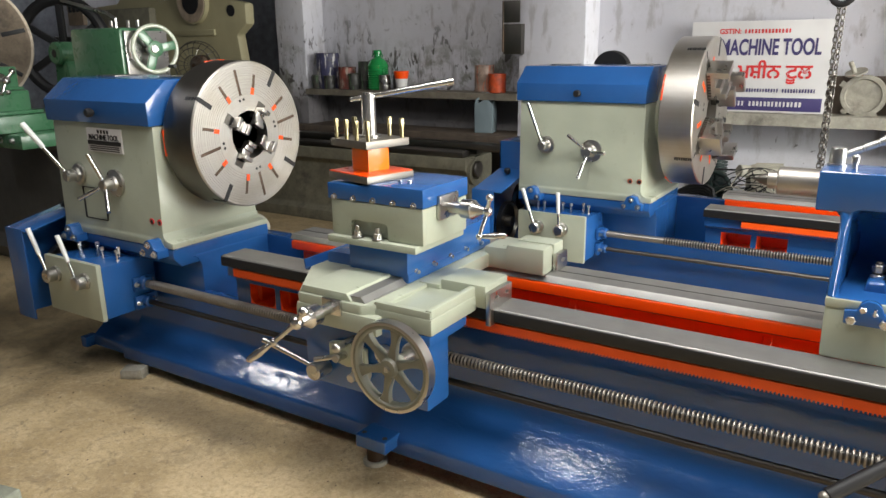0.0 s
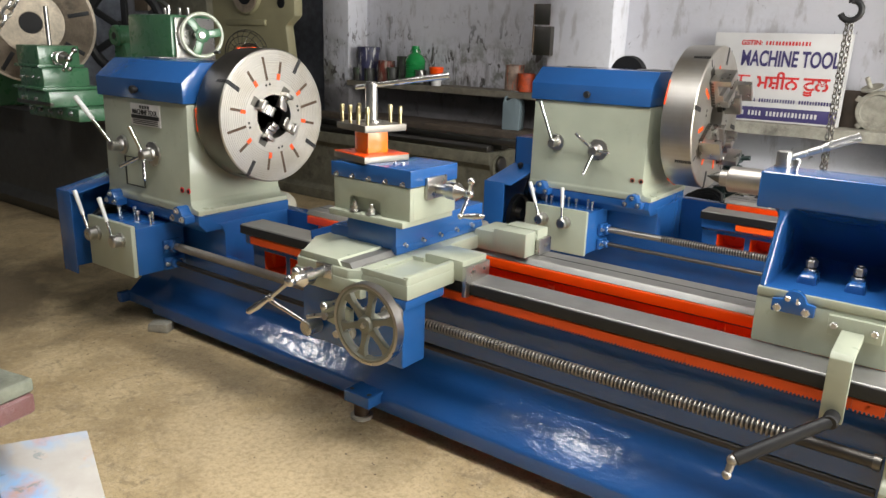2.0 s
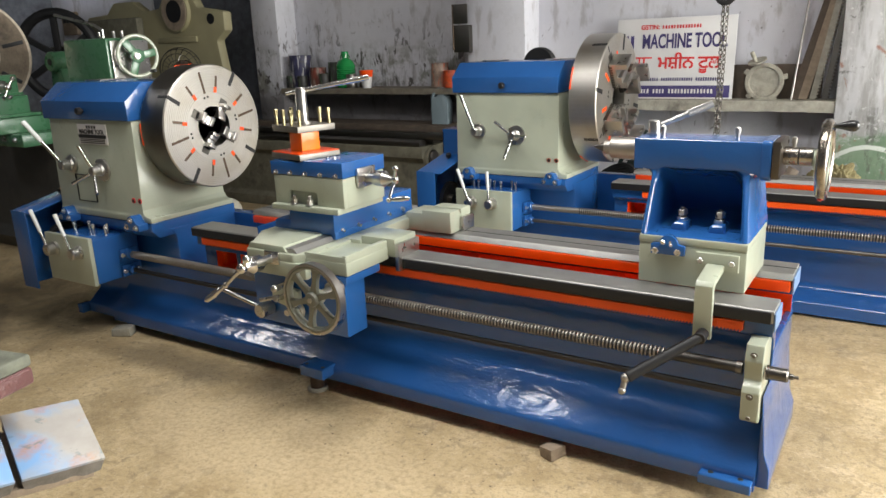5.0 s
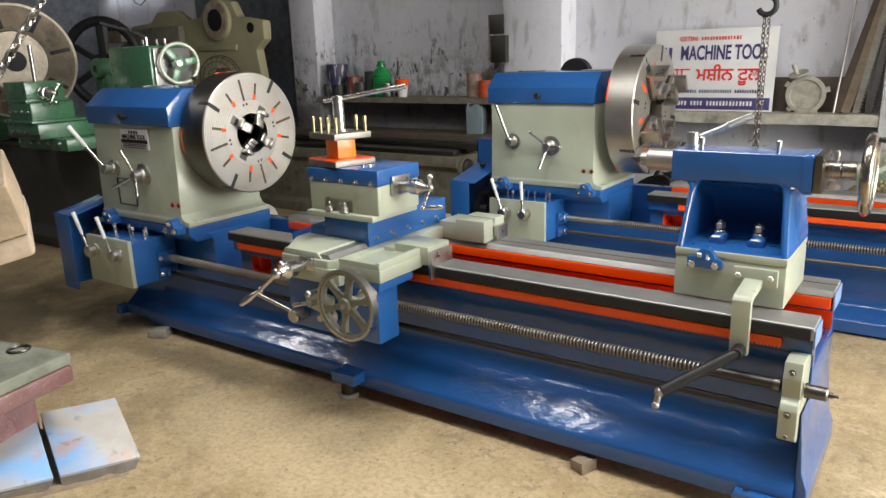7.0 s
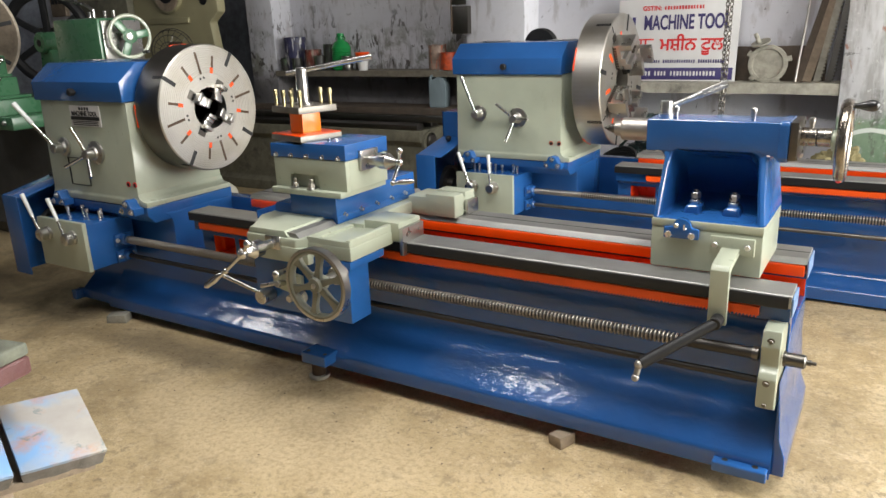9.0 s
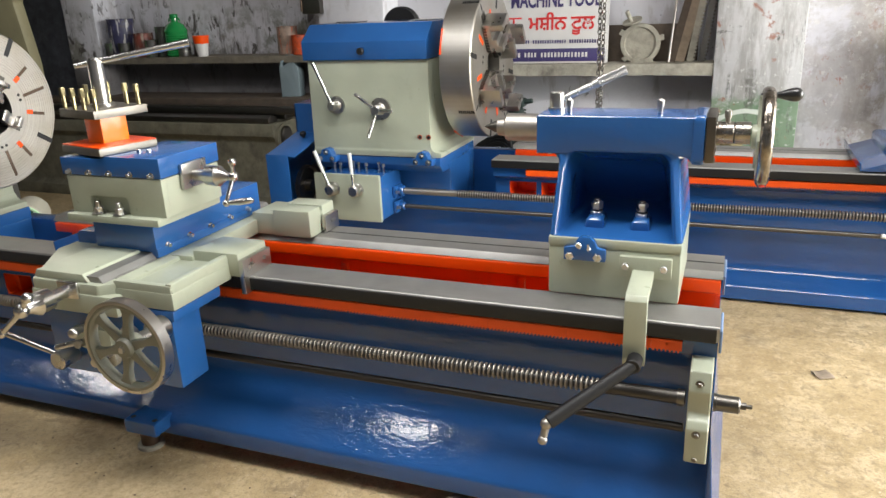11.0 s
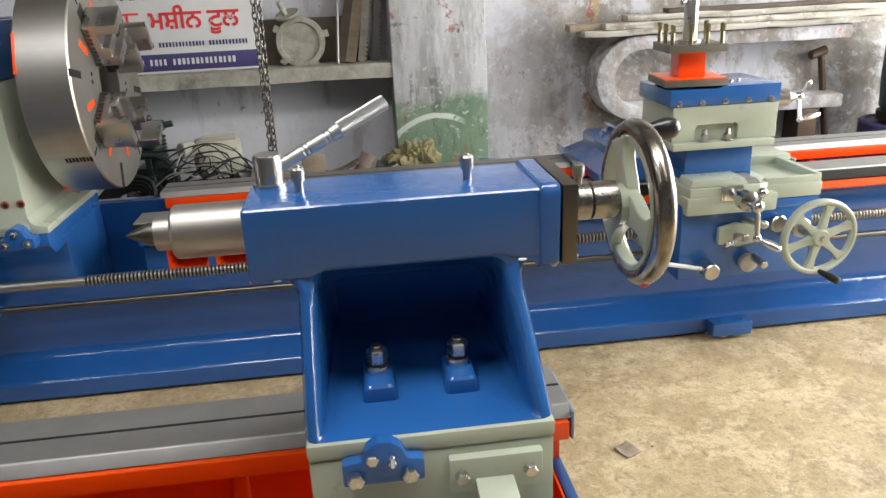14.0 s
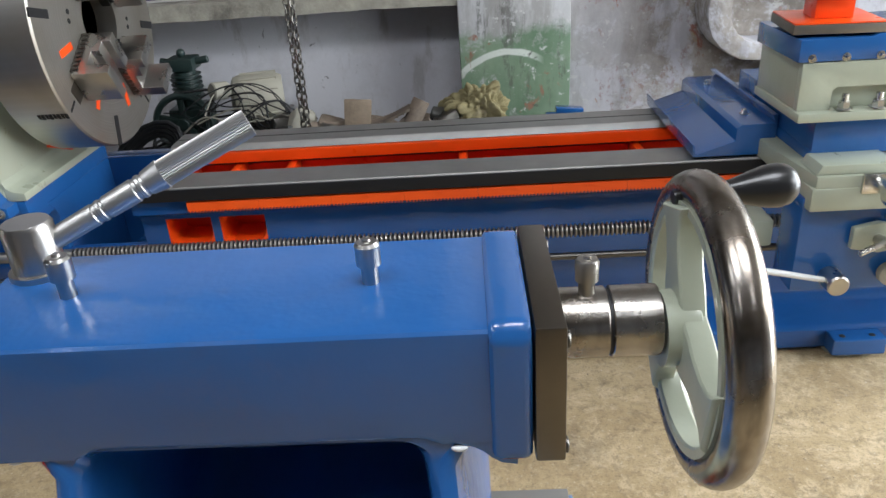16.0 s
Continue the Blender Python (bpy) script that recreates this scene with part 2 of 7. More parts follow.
def plaster(name, grime, peel, base=0, fade=0.62):
    """Whitewashed plaster with dark chips, soot, runs and peeled patches; base darkens it low down."""
    m = Mat(name, 0.85)
    big, mid = m.noise(0.8, 5), m.noise(3.2, 8, 0.72)
    z = m.xyz()[2]
    col = m.mix(m.band(big, 0.3, 0.7), (0.50, 0.50, 0.545), (0.66, 0.655, 0.69))
    col = m.mix(m.math("MULTIPLY", m.band(mid, 0.5, 0.70), 0.45), col, (0.37, 0.36, 0.37))
    specks = m.math("MULTIPLY", m.band(m.noise(24, 5, 0.62, m.stretch((1, 1, 0.7)), warp=0.4), 0.655, 0.70), 0.8 * grime)
    specks = m.math("MULTIPLY", specks, m.band(m.noise(3.4, 3), 0.44, 0.58))
    col = m.mix(specks, col, (0.07, 0.062, 0.062))
    faint = m.math("MULTIPLY", m.band(m.noise(5, 5, 0.6, m.stretch((1.6, 1.6, 0.5))), 0.56, 0.66), 0.5 * grime)
    col = m.mix(faint, col, (0.25, 0.22, 0.21))
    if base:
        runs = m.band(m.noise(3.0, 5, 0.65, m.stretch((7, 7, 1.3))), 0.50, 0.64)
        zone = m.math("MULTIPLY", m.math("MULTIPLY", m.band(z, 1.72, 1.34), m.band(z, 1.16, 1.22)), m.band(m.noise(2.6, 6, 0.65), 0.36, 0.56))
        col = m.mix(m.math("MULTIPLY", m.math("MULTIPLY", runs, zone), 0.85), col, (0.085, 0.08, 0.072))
        olive = m.math("MULTIPLY", m.math("MULTIPLY", m.band(m.noise(4, 6, 0.7), 0.52, 0.62), m.band(z, 1.70, 1.45)), 0.7)
        col = m.mix(olive, col, (0.12, 0.12, 0.075))
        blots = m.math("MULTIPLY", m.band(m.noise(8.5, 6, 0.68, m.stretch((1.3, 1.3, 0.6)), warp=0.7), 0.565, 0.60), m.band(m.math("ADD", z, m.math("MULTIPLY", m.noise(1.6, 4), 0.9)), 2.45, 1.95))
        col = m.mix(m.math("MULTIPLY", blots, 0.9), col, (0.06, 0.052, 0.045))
        # darker below about 1.2 m
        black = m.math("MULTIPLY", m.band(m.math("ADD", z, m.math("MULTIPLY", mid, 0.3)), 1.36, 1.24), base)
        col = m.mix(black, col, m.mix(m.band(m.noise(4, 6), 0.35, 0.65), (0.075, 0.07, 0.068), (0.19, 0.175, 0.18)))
    if peel:
        east = m.band(m.xyz()[0], fade, fade + 0.3)
        patch = m.math("MULTIPLY", m.band(m.noise(1.9, 8, 0.74, warp=0.3), 0.455, 0.51), m.math("ADD", m.math("MULTIPLY", east, 0.55), 0.45))
        under = m.mix(m.band(m.noise(6, 5, 0.7), 0.38, 0.62), (0.22, 0.19, 0.155), (0.42, 0.38, 0.33))
        col = m.mix(m.math("MULTIPLY", patch, peel), col, under)
        dark = m.math("MULTIPLY", m.band(m.noise(1.5, 7, 0.7, m.stretch((1, 1, 0.6)), warp=0.4), 0.465, 0.62), 0.9 * peel)
        dark = m.math("MULTIPLY", dark, m.math("ADD", m.math("MULTIPLY", east, 0.7), 0.3))
        col = m.mix(dark, col, (0.13, 0.11, 0.095))
        red = m.math("MULTIPLY", m.band(m.noise(3.1, 7, 0.7, warp=0.8), 0.63, 0.67), peel)
        col = m.mix(red, col, (0.30, 0.11, 0.075))
        flecks = m.math("MULTIPLY", m.math("MULTIPLY", m.band(m.noise(26, 5, 0.7, m.stretch((1, 1, 0.6))), 0.55, 0.60), m.band(m.noise(2.3, 4), 0.52, 0.60)), 0.5 * peel)
        col = m.mix(flecks, col, (0.24, 0.085, 0.06))
        ochre = m.math("MULTIPLY", m.band(m.noise(3.1, 6, 0.7, warp=0.5), 0.65, 0.72), peel)
        col = m.mix(ochre, col, (0.42, 0.30, 0.13))
        chips = m.math("MULTIPLY", m.band(m.noise(19, 5, 0.65), 0.60, 0.64), 0.6 * peel)
        col = m.mix(chips, col, (0.58, 0.57, 0.55))
    m.color(col)
    return m.bump(mid, 0.4, 0.01).bump(m.noise(30, 5), 0.3, 0.004).m


def pillar_paint():
    """The peeling pillar: whitewash over old green paint, with a pale brushed arc."""
    m = Mat("peeling_pillar_plaster", 0.8)
    x, z = m.xyz()[0], m.xyz()[2]
    mid = m.noise(3.2, 8, 0.74)
    col = m.mix(m.band(m.noise(1.6, 6, 0.65), 0.3, 0.7), (0.44, 0.44, 0.44), (0.64, 0.64, 0.65))
    runs = m.band(m.noise(2.6, 6, 0.7, m.stretch((3, 3, 0.6))), 0.47, 0.62)
    col = m.mix(m.math("MULTIPLY", runs, 0.7), col, (0.27, 0.26, 0.24))
    green = m.math("MULTIPLY", m.band(m.math("ADD", z, m.math("MULTIPLY", mid, 0.35)), 1.09, 1.02), 0.9)
    tone = m.mix(m.band(m.noise(2.2, 5), 0.35, 0.65), (0.085, 0.17, 0.085), (0.20, 0.29, 0.18))
    col = m.mix(m.math("MULTIPLY", green, m.band(m.noise(7, 8, 0.75), 0.34, 0.46)), col, tone)
    scuff = m.math("MULTIPLY", m.band(m.noise(3.4, 6, 0.7, m.stretch((3.2, 3.2, 0.7)), warp=0.3), 0.56, 0.64), m.band(m.noise(30, 4, 0.7), 0.34, 0.5))
    col = m.mix(m.math("MULTIPLY", scuff, 0.75), col, (0.10, 0.10, 0.085))
    dx, dz = m.math("SUBTRACT", x, 0.0775), m.math("SUBTRACT", z, 0.456)
    r = m.math("SQRT", m.math("ADD", m.math("MULTIPLY", dx, dx), m.math("MULTIPLY", dz, dz)), 0)
    off = m.math("ABSOLUTE", m.math("SUBTRACT", m.math("ADD", r, m.math("MULTIPLY", mid, 0.03)), 0.340), 0)
    arc = m.math("MULTIPLY", m.math("MULTIPLY", m.band(off, 0.019, 0.012), m.band(x, 0.26, 0.18)), m.band(m.noise(14, 5, 0.7), 0.30, 0.42))
    col = m.mix(m.math("MULTIPLY", arc, m.band(z, 0.62, 0.70)), col, (0.62, 0.66, 0.60))
    col = m.mix(m.math("MULTIPLY", m.band(m.noise(4.1, 6, 0.7, warp=0.7), 0.61, 0.66), 0.85), col, (0.30, 0.13, 0.085))
    col = m.mix(m.math("MULTIPLY", m.band(m.noise(6, 6, 0.65, warp=0.5), 0.63, 0.68), 0.9), col, (0.07, 0.07, 0.06))
    col = m.mix(m.math("MULTIPLY", m.band(m.noise(22, 5, 0.65), 0.61, 0.65), 0.7), col, (0.62, 0.62, 0.60))
    m.color(col)
    return m.bump(mid, 0.5, 0.01).bump(m.noise(34, 5), 0.3, 0.004).m


def weathered_board():
    """Sun-bleached plank: pale grey fibres with dark checks along the length."""
    m = Mat("bleached_board", 0.85)
    g = m.noise(30, 5, 0.65, m.stretch((0.05, 1, 1)))
    col = m.mix(m.band(g, 0.35, 0.65), (0.25, 0.225, 0.185), (0.56, 0.53, 0.47))
    col = m.mix(m.math("MULTIPLY", m.band(m.noise(7, 6, 0.7), 0.54, 0.66), 0.75), col, (0.17, 0.145, 0.11))
    col = m.mix(m.math("MULTIPLY", m.band(m.noise(21, 5, 0.7), 0.60, 0.66), 0.8), col, (0.68, 0.67, 0.63))
    return m.color(col).bump(g, 0.7, 0.004).bump(m.noise(16, 5), 0.5, 0.006).m


def rough_stone(name, c, dark=(0.08, 0.07, 0.06)):
    m = Mat(name, 0.8)
    b = m.noise(9, 7, 0.7)
    col = m.mix(m.band(b, 0.3, 0.7), shade(c, 0.6), shade(c, 1.25))
    m.color(m.mix(m.math("MULTIPLY", m.band(m.noise(4, 6, 0.7), 0.55, 0.7), 0.7), col, dark))
    return m.bump(b, 0.6, 0.008).bump(m.noise(60, 4), 0.3, 0.003).m


def smeared_plate():
    """Bare machined casting with remains of sky-blue paint and rust."""
    m = Mat("smeared_blue_and_rust_plate", 0.55, 0.25)
    col = m.mix(m.band(m.noise(6, 5), 0.3, 0.7), (0.33, 0.31, 0.28), (0.46, 0.44, 0.41))
    col = m.mix(m.math("MULTIPLY", m.band(m.noise(4.2, 4, 0.5, warp=0.3), 0.45, 0.60), 0.85), col, (0.16, 0.36, 0.66))
    col = m.mix(m.math("MULTIPLY", m.band(m.noise(7.3, 5, 0.6, warp=0.2), 0.52, 0.66), 0.75), col, (0.50, 0.24, 0.11))
    col = m.mix(m.math("MULTIPLY", m.band(m.noise(13, 6, 0.7, warp=0.5), 0.58, 0.65), 0.75), col, (0.13, 0.20, 0.21))
    m.color(col)
    return m.bump(m.noise(40, 5), 0.2, 0.002).m


def daubed(name, base, drip):
    """A used paint tin: grimy base with runs of dried paint."""
    m = Mat(name, 0.5)
    col = m.mix(m.band(m.noise(11, 6, 0.7), 0.35, 0.65), shade(base, 0.45), base)
    runs = m.band(m.noise(9, 4, 0.6, m.stretch((3, 3, 0.5))), 0.54, 0.60)
    col = m.mix(m.math("MULTIPLY", runs, 0.9), col, drip)
    m.color(m.mix(m.math("MULTIPLY", m.band(m.noise(14, 6, 0.7), 0.52, 0.66), 0.8), col, (0.05, 0.042, 0.036)))
    return m.bump(m.noise(20, 4), 0.3, 0.003).m


TIN_NAVY = daubed("navy_daubed_tin", (0.05, 0.05, 0.12), (0.55, 0.54, 0.53))
TIN_DARK = daubed("dark_daubed_tin", (0.06, 0.06, 0.055), (0.10, 0.16, 0.09))
TIN_RED = daubed("red_daubed_tin", (0.24, 0.06, 0.04), (0.30, 0.24, 0.20))
TIN_TAN = daubed("tan_daubed_tin", (0.38, 0.27, 0.21), (0.42, 0.12, 0.06))
TIN_ORANGE = daubed("orange_daubed_tin", (0.65, 0.09, 0.02), (0.40, 0.05, 0.02))
CONCRETE = concrete()
WALL = plaster("whitewashed_plaster", 0.95, 0)
WALLR = plaster("peeling_plaster", 0.75, 0.9)
CASTFRAME = plaster("flaking_frame_paint", 0.9, 0.8, 0, -9)
PILLARMAT = pillar_paint()
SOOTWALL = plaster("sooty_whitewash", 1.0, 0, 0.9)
# dark tone: corner shade on the north wall, less bounce from the rest
DARKENEDWALL = rough_stone("darkened_slate_plaster", (0.14, 0.15, 0.175), (0.06, 0.06, 0.07))
# never in view; kept dark so that it bounces little light
CEILING = rough_stone("unseen_dark_ceiling", (0.13, 0.12, 0.11))
SLABSTONE = rough_stone("grimy_concrete_ledge", (0.36, 0.34, 0.28))
GRIMYLEDGE = rough_stone("oily_concrete_ledge", (0.17, 0.15, 0.115), (0.05, 0.04, 0.03))
OLDKHAKI = rough_stone("oily_khaki_paint", (0.17, 0.16, 0.115), (0.035, 0.03, 0.025))
ROUGHIRON = rough_stone("broken_grey_iron", (0.19, 0.175, 0.155), (0.06, 0.055, 0.05))
RAWCAST = rough_stone("raw_casting", (0.34, 0.27, 0.20))
SCRAPED = rough_stone("scraped_grey_green_iron", (0.165, 0.175, 0.135), (0.05, 0.05, 0.04))
WOOD = rough_stone("weathered_wood", (0.29, 0.225, 0.16))
BOARD = weathered_board()
DARKWOOD = rough_stone("dark_oily_wood", (0.10, 0.075, 0.055))
CLOTH = rough_stone("dirty_yellow_cloth", (0.235, 0.20, 0.095))
HEAPDUST = rough_stone("dusty_brown_scrap", (0.21, 0.165, 0.125), (0.05, 0.042, 0.036))
SMEARED = smeared_plate()
TANPLATE = rough_stone("tan_faceplate", (0.66, 0.57, 0.45), (0.3, 0.25, 0.2))
TANCAST = rough_stone("tan_raw_casting", (0.31, 0.235, 0.155), (0.2, 0.15, 0.11))
DULLGREY = paint("dull_dark_grey_paint", (0.055, 0.053, 0.047), 0.5, 0.0, 0.8)
RUBBER = paint("black_rubber", (0.015, 0.015, 0.016), 0.6, 0.0)
DARKGREEN = paint("dark_green_pump_paint", (0.022, 0.04, 0.036), 0.4, 0.1, 1.0)
GREYMOTOR = paint("dusty_grey_motor_paint", (0.40, 0.38, 0.31), 0.6, 0.0, 1.0)
JUGPLASTIC = paint("translucent_blue_jug_plastic", (0.17, 0.215, 0.235), 0.4, 0.0, 0.8)
GREENPET = paint("green_bottle_plastic", (0.015, 0.24, 0.06), 0.15, 0.4, 0.5)
REDCAN = paint("rust_red_can", (0.35, 0.09, 0.05), 0.45, 0.1, 1.0)
SIGNWHITE = paint("sign_white", (0.62, 0.61, 0.60), 0.45, 0.05, 0.25, 0.05)
SIGNRED = paint("sign_red", (0.62, 0.03, 0.03), 0.45, 0.0, 0.1)
SIGNNAVY = paint("sign_navy", (0.045, 0.035, 0.13), 0.45, 0.0, 0.1)
BARREL = paint("bluish_barrel_paint", (0.05, 0.09, 0.09), 0.4, 0.1, 1.0)
FOIL = paint("white_plastic_sheet", (0.62, 0.63, 0.64), 0.35, 0.1, 0.4, 0.6)


# ---- building helpers ----
def joined(bm, tmp):
    me = bpy.data.meshes.new("tmp")
    tmp.to_mesh(me)
    tmp.free()
    bm.from_mesh(me)
    bpy.data.meshes.remove(me)
    return bm


def bevelled(tmp, width, segments=2):
    if width > 0:
        edges = [e for e in tmp.edges if len(e.link_faces) == 2 and e.calc_face_angle(0) > 0.35]
        bmesh.ops.bevel(tmp, geom=edges, offset=width, segments=segments, affect="EDGES", profile=0.6, clamp_overlap=True)
    return tmp


def box(bm, x0, x1, y0, y1, z0, z1, bevel=0.004, turn=None, segments=2):
    tmp = bmesh.new()
    bmesh.ops.create_cube(tmp, size=1)
    for v in tmp.verts:
        v.co = Vector(((x0 + x1) / 2 + v.co.x * (x1 - x0), (y0 + y1) / 2 + v.co.y * (y1 - y0), (z0 + z1) / 2 + v.co.z * (z1 - z0)))
    bevelled(tmp, bevel, segments)
    if turn is not None:
        tmp.transform(turn)
    return joined(bm, tmp)


def prism(bm, outline, axis, a, b, bevel=0.003, segments=2):
    """A closed outline pushed along an axis; the outline's pairs are the other two coordinates in order."""
    tmp = bmesh.new()

    def put(p, d):
        return Vector((d, p[0], p[1])) if axis == "x" else Vector((p[0], d, p[1])) if axis == "y" else Vector((p[0], p[1], d))

    low = [tmp.verts.new(put(p, a)) for p in outline]
    high = [tmp.verts.new(put(p, b)) for p in outline]
    n = len(outline)
    tmp.faces.new(low)
    tmp.faces.new(high[::-1])
    for i in range(n):
        tmp.faces.new((low[i], high[i], high[(i + 1) % n], low[(i + 1) % n]))
    bmesh.ops.recalc_face_normals(tmp, faces=tmp.faces)
    bevelled(tmp, bevel, segments)
    return joined(bm, tmp)


def turned(bm, profile, base, way, seg=24):
    """A body of revolution: profile pairs (distance along, radius) from base in the direction way."""
    tmp = bmesh.new()
    q = Vector((0, 0, 1)).rotation_difference(Vector(way).normalized())
    rings = []
    for d, r in profile:
        rings.append([tmp.verts.new(Vector(base) + q @ Vector((max(r, 1e-5) * math.cos(2 * math.pi * i / seg), max(r, 1e-5) * math.sin(2 * math.pi * i / seg), d))) for i in range(seg)])
    for a, b in zip(rings, rings[1:]):
        for i in range(seg):
            tmp.faces.new((a[i], a[(i + 1) % seg], b[(i + 1) % seg], b[i]))
    if profile[0] == profile[-1]:
        bmesh.ops.remove_doubles(tmp, verts=tmp.verts, dist=1e-6)
    else:
        if profile[0][1] > 1e-4:
            tmp.faces.new(rings[0][::-1])
        if profile[-1][1] > 1e-4:
            tmp.faces.new(rings[-1])
    bmesh.ops.recalc_face_normals(tmp, faces=tmp.faces)
    return joined(bm, tmp)


def rod(bm, p0, p1, r0, r1=None, seg=16, chamfer=0.15):
    p0, p1 = Vector(p0), Vector(p1)
    r1 = r0 if r1 is None else r1
    length = (p1 - p0).length
    c = min(r0, r1) * chamfer
    return turned(bm, [(0, r0 - c), (c, r0), (length - c, r1), (length, r1 - c)], p0, p1 - p0, seg)


def ball(bm, c, r, seg=16):
    return turned(bm, [(r - r * math.cos(math.pi * i / 8), r * math.sin(math.pi * i / 8)) for i in range(9)], Vector(c) - Vector((0, 0, r)), (0, 0, 1), seg)


def ring(bm, c, way, R, r, seg=40, sides=12, flat=1.0):
    tmp = bmesh.new()
    q = Vector((0, 0, 1)).rotation_difference(Vector(way).normalized())
    rows = []
    for i in range(seg):
        a = 2 * math.pi * i / seg
        rows.append([])
        for j in range(sides):
            b = 2 * math.pi * j / sides
            d = R + r * math.cos(b)
            rows[-1].append(tmp.verts.new(Vector(c) + q @ Vector((d * math.cos(a), d * math.sin(a), flat * r * math.sin(b)))))
    for i in range(seg):
        for j in range(sides):
            tmp.faces.new((rows[i][j], rows[(i + 1) % seg][j], rows[(i + 1) % seg][(j + 1) % sides], rows[i][(j + 1) % sides]))
    bmesh.ops.recalc_face_normals(tmp, faces=tmp.faces)
    return joined(bm, tmp)


def tube(bm, points, r, seg=10):
    """A round tube along a bent line."""
    tmp = bmesh.new()
    pts = [Vector(p) for p in points]
    rows = []
    for i, p in enumerate(pts):
        way = (pts[min(i + 1, len(pts) - 1)] - pts[max(i - 1, 0)]).normalized()
        q = Vector((0, 0, 1)).rotation_difference(way)
        rows.append([tmp.verts.new(p + q @ Vector((r * math.cos(2 * math.pi * j / seg), r * math.sin(2 * math.pi * j / seg), 0))) for j in range(seg)])
    for a, b in zip(rows, rows[1:]):
        for j in range(seg):
            tmp.faces.new((a[j], a[(j + 1) % seg], b[(j + 1) % seg], b[j]))
    tmp.faces.new(rows[0][::-1])
    tmp.faces.new(rows[-1])
    bmesh.ops.recalc_face_normals(tmp, faces=tmp.faces)
    return joined(bm, tmp)


def hexbolt(bm, c, way, r=0.011, h=0.012, washer=True):
    w = Vector(way).normalized()
    c = Vector(c)
    if washer:
        turned(bm, [(0, r * 1.5), (0.002, r * 1.5)], c, w, 16)
    turned(bm, [(0.002, r), (h - 0.002, r), (h, r * 0.8)], c, w, 6)
    return bm


def dented(bm, amount, scale, seed=0.0):
    for v in bm.verts:
        v.co += amount * Vector(noise.noise_vector(v.co * scale + Vector((seed, seed, seed))))
    return bm


def mesh_of(name, bm, material):
    me = bpy.data.meshes.new(name)
    bm.to_mesh(me)
    bm.free()
    me.materials.append(material)
    for p in me.polygons:
        p.use_smooth = True
    me.set_sharp_from_angle(angle=radians(32))
    return me


def part(name, bm, material, parent, label=""):
    ob = new(name, mesh_of(name, bm, material))
    ob.parent = parent
    return tagged(ob, label)


def thing(name, bm, material, label, category, group="", kind="", at=None):
    ob = new(name, mesh_of(name, bm, material))
    if at is not None:
        ob.matrix_world = at
    return tagged(ob, label, category, group, kind)


def empty(name, label, category, at, group=""):
    ob = new(name)
    ob.empty_display_size = 0.1
    ob.matrix_world = at
    return tagged(ob, label, category, group)


def letters(text, size, material, parent, m, name="lettering", bold=0.0, squeeze=1.0):
    """Flat raised lettering from the built-in font; m places the text's own plane."""
    cu = bpy.data.curves.new(name, "FONT")
    cu.body, cu.size, cu.extrude, cu.offset = text, size, 0.0012, bold
    cu.align_x, cu.align_y = "CENTER", "CENTER"
    tmp = bpy.data.objects.new("tmp", cu)
    scene.collection.objects.link(tmp)
    bpy.context.view_layer.update()
    me = bpy.data.meshes.new_from_object(tmp.evaluated_get(bpy.context.evaluated_depsgraph_get()))
    bpy.data.objects.remove(tmp)
    me.materials.clear()
    me.materials.append(material)
    me.transform(m @ Matrix.Diagonal((squeeze, 1, 1, 1)))
    ob = new(name, me)
    ob.parent = parent
    return ob

# ---- the room ----
def slab(name, x0, x1, y0, y1, z0, z1, material, label, category="wall"):
    bm = box(bmesh.new(), x0, x1, y0, y1, z0, z1, 0.0)
    return thing(name, bm, material, label, category, kind="structure")


slab("floor", -10.1, 30, -30, 30, -0.2, 0.0, CONCRETE, "worn tan concrete workshop floor with oil stains and painted light and shade", "floor")
slab("wall_north", -2.9, -0.16, 3.65, 3.85, 0, 4.0, WALL, "whitewashed workshop wall with grey specks")
slab("wall_north_middle", -5.7, -2.9, 3.65, 3.85, 0, 4.0, SOOTWALL, "whitewashed wall with soot above the shelf, darker below it")
slab("wall_north_far", -10.1, -7.9, 3.65, 3.85, 0, 4.0, WALL, "whitewashed wall lit by a tube lamp in the far corner")
slab("wall_north_west", -7.9, -5.7, 3.65, 3.85, 0, 4.0, DARKENEDWALL, "slate-grey plastered wall with the corner's shade in its tone")
slab("wall_north_east", -0.16, 5.2, 3.46, 3.85, 0, 4.0, WALLR, "peeling whitewashed wall with bare plaster patches")
slab("wall_west", -10.3, -10.1, -6.2, 3.85, 0, 4.0, DARKENEDWALL, "darkened grey end wall of the workshop")
# south wall is out of view; closed and dark to cut the bounced light
slab("wall_south", -10.1, 5.2, -6.2, -6.0, 0, 4.0, DARKENEDWALL, "unseen dark front wall that closes the workshop")
# east walls are out of view; they frame the door's daylight
slab("wall_east_back", 5.0, 5.2, 3.1, 3.46, 0, 4.0, WALL, "unseen plain whitewashed wall beside the big door")
slab("wall_east_front", 5.0, 5.2, -6.0, -0.5, 0, 4.0, WALL, "unseen plain whitewashed wall beside the big door")
slab("wall_east_lintel", 5.0, 5.2, -0.5, 3.1, 3.6, 4.0, WALL, "unseen plain whitewashed lintel over the big door")
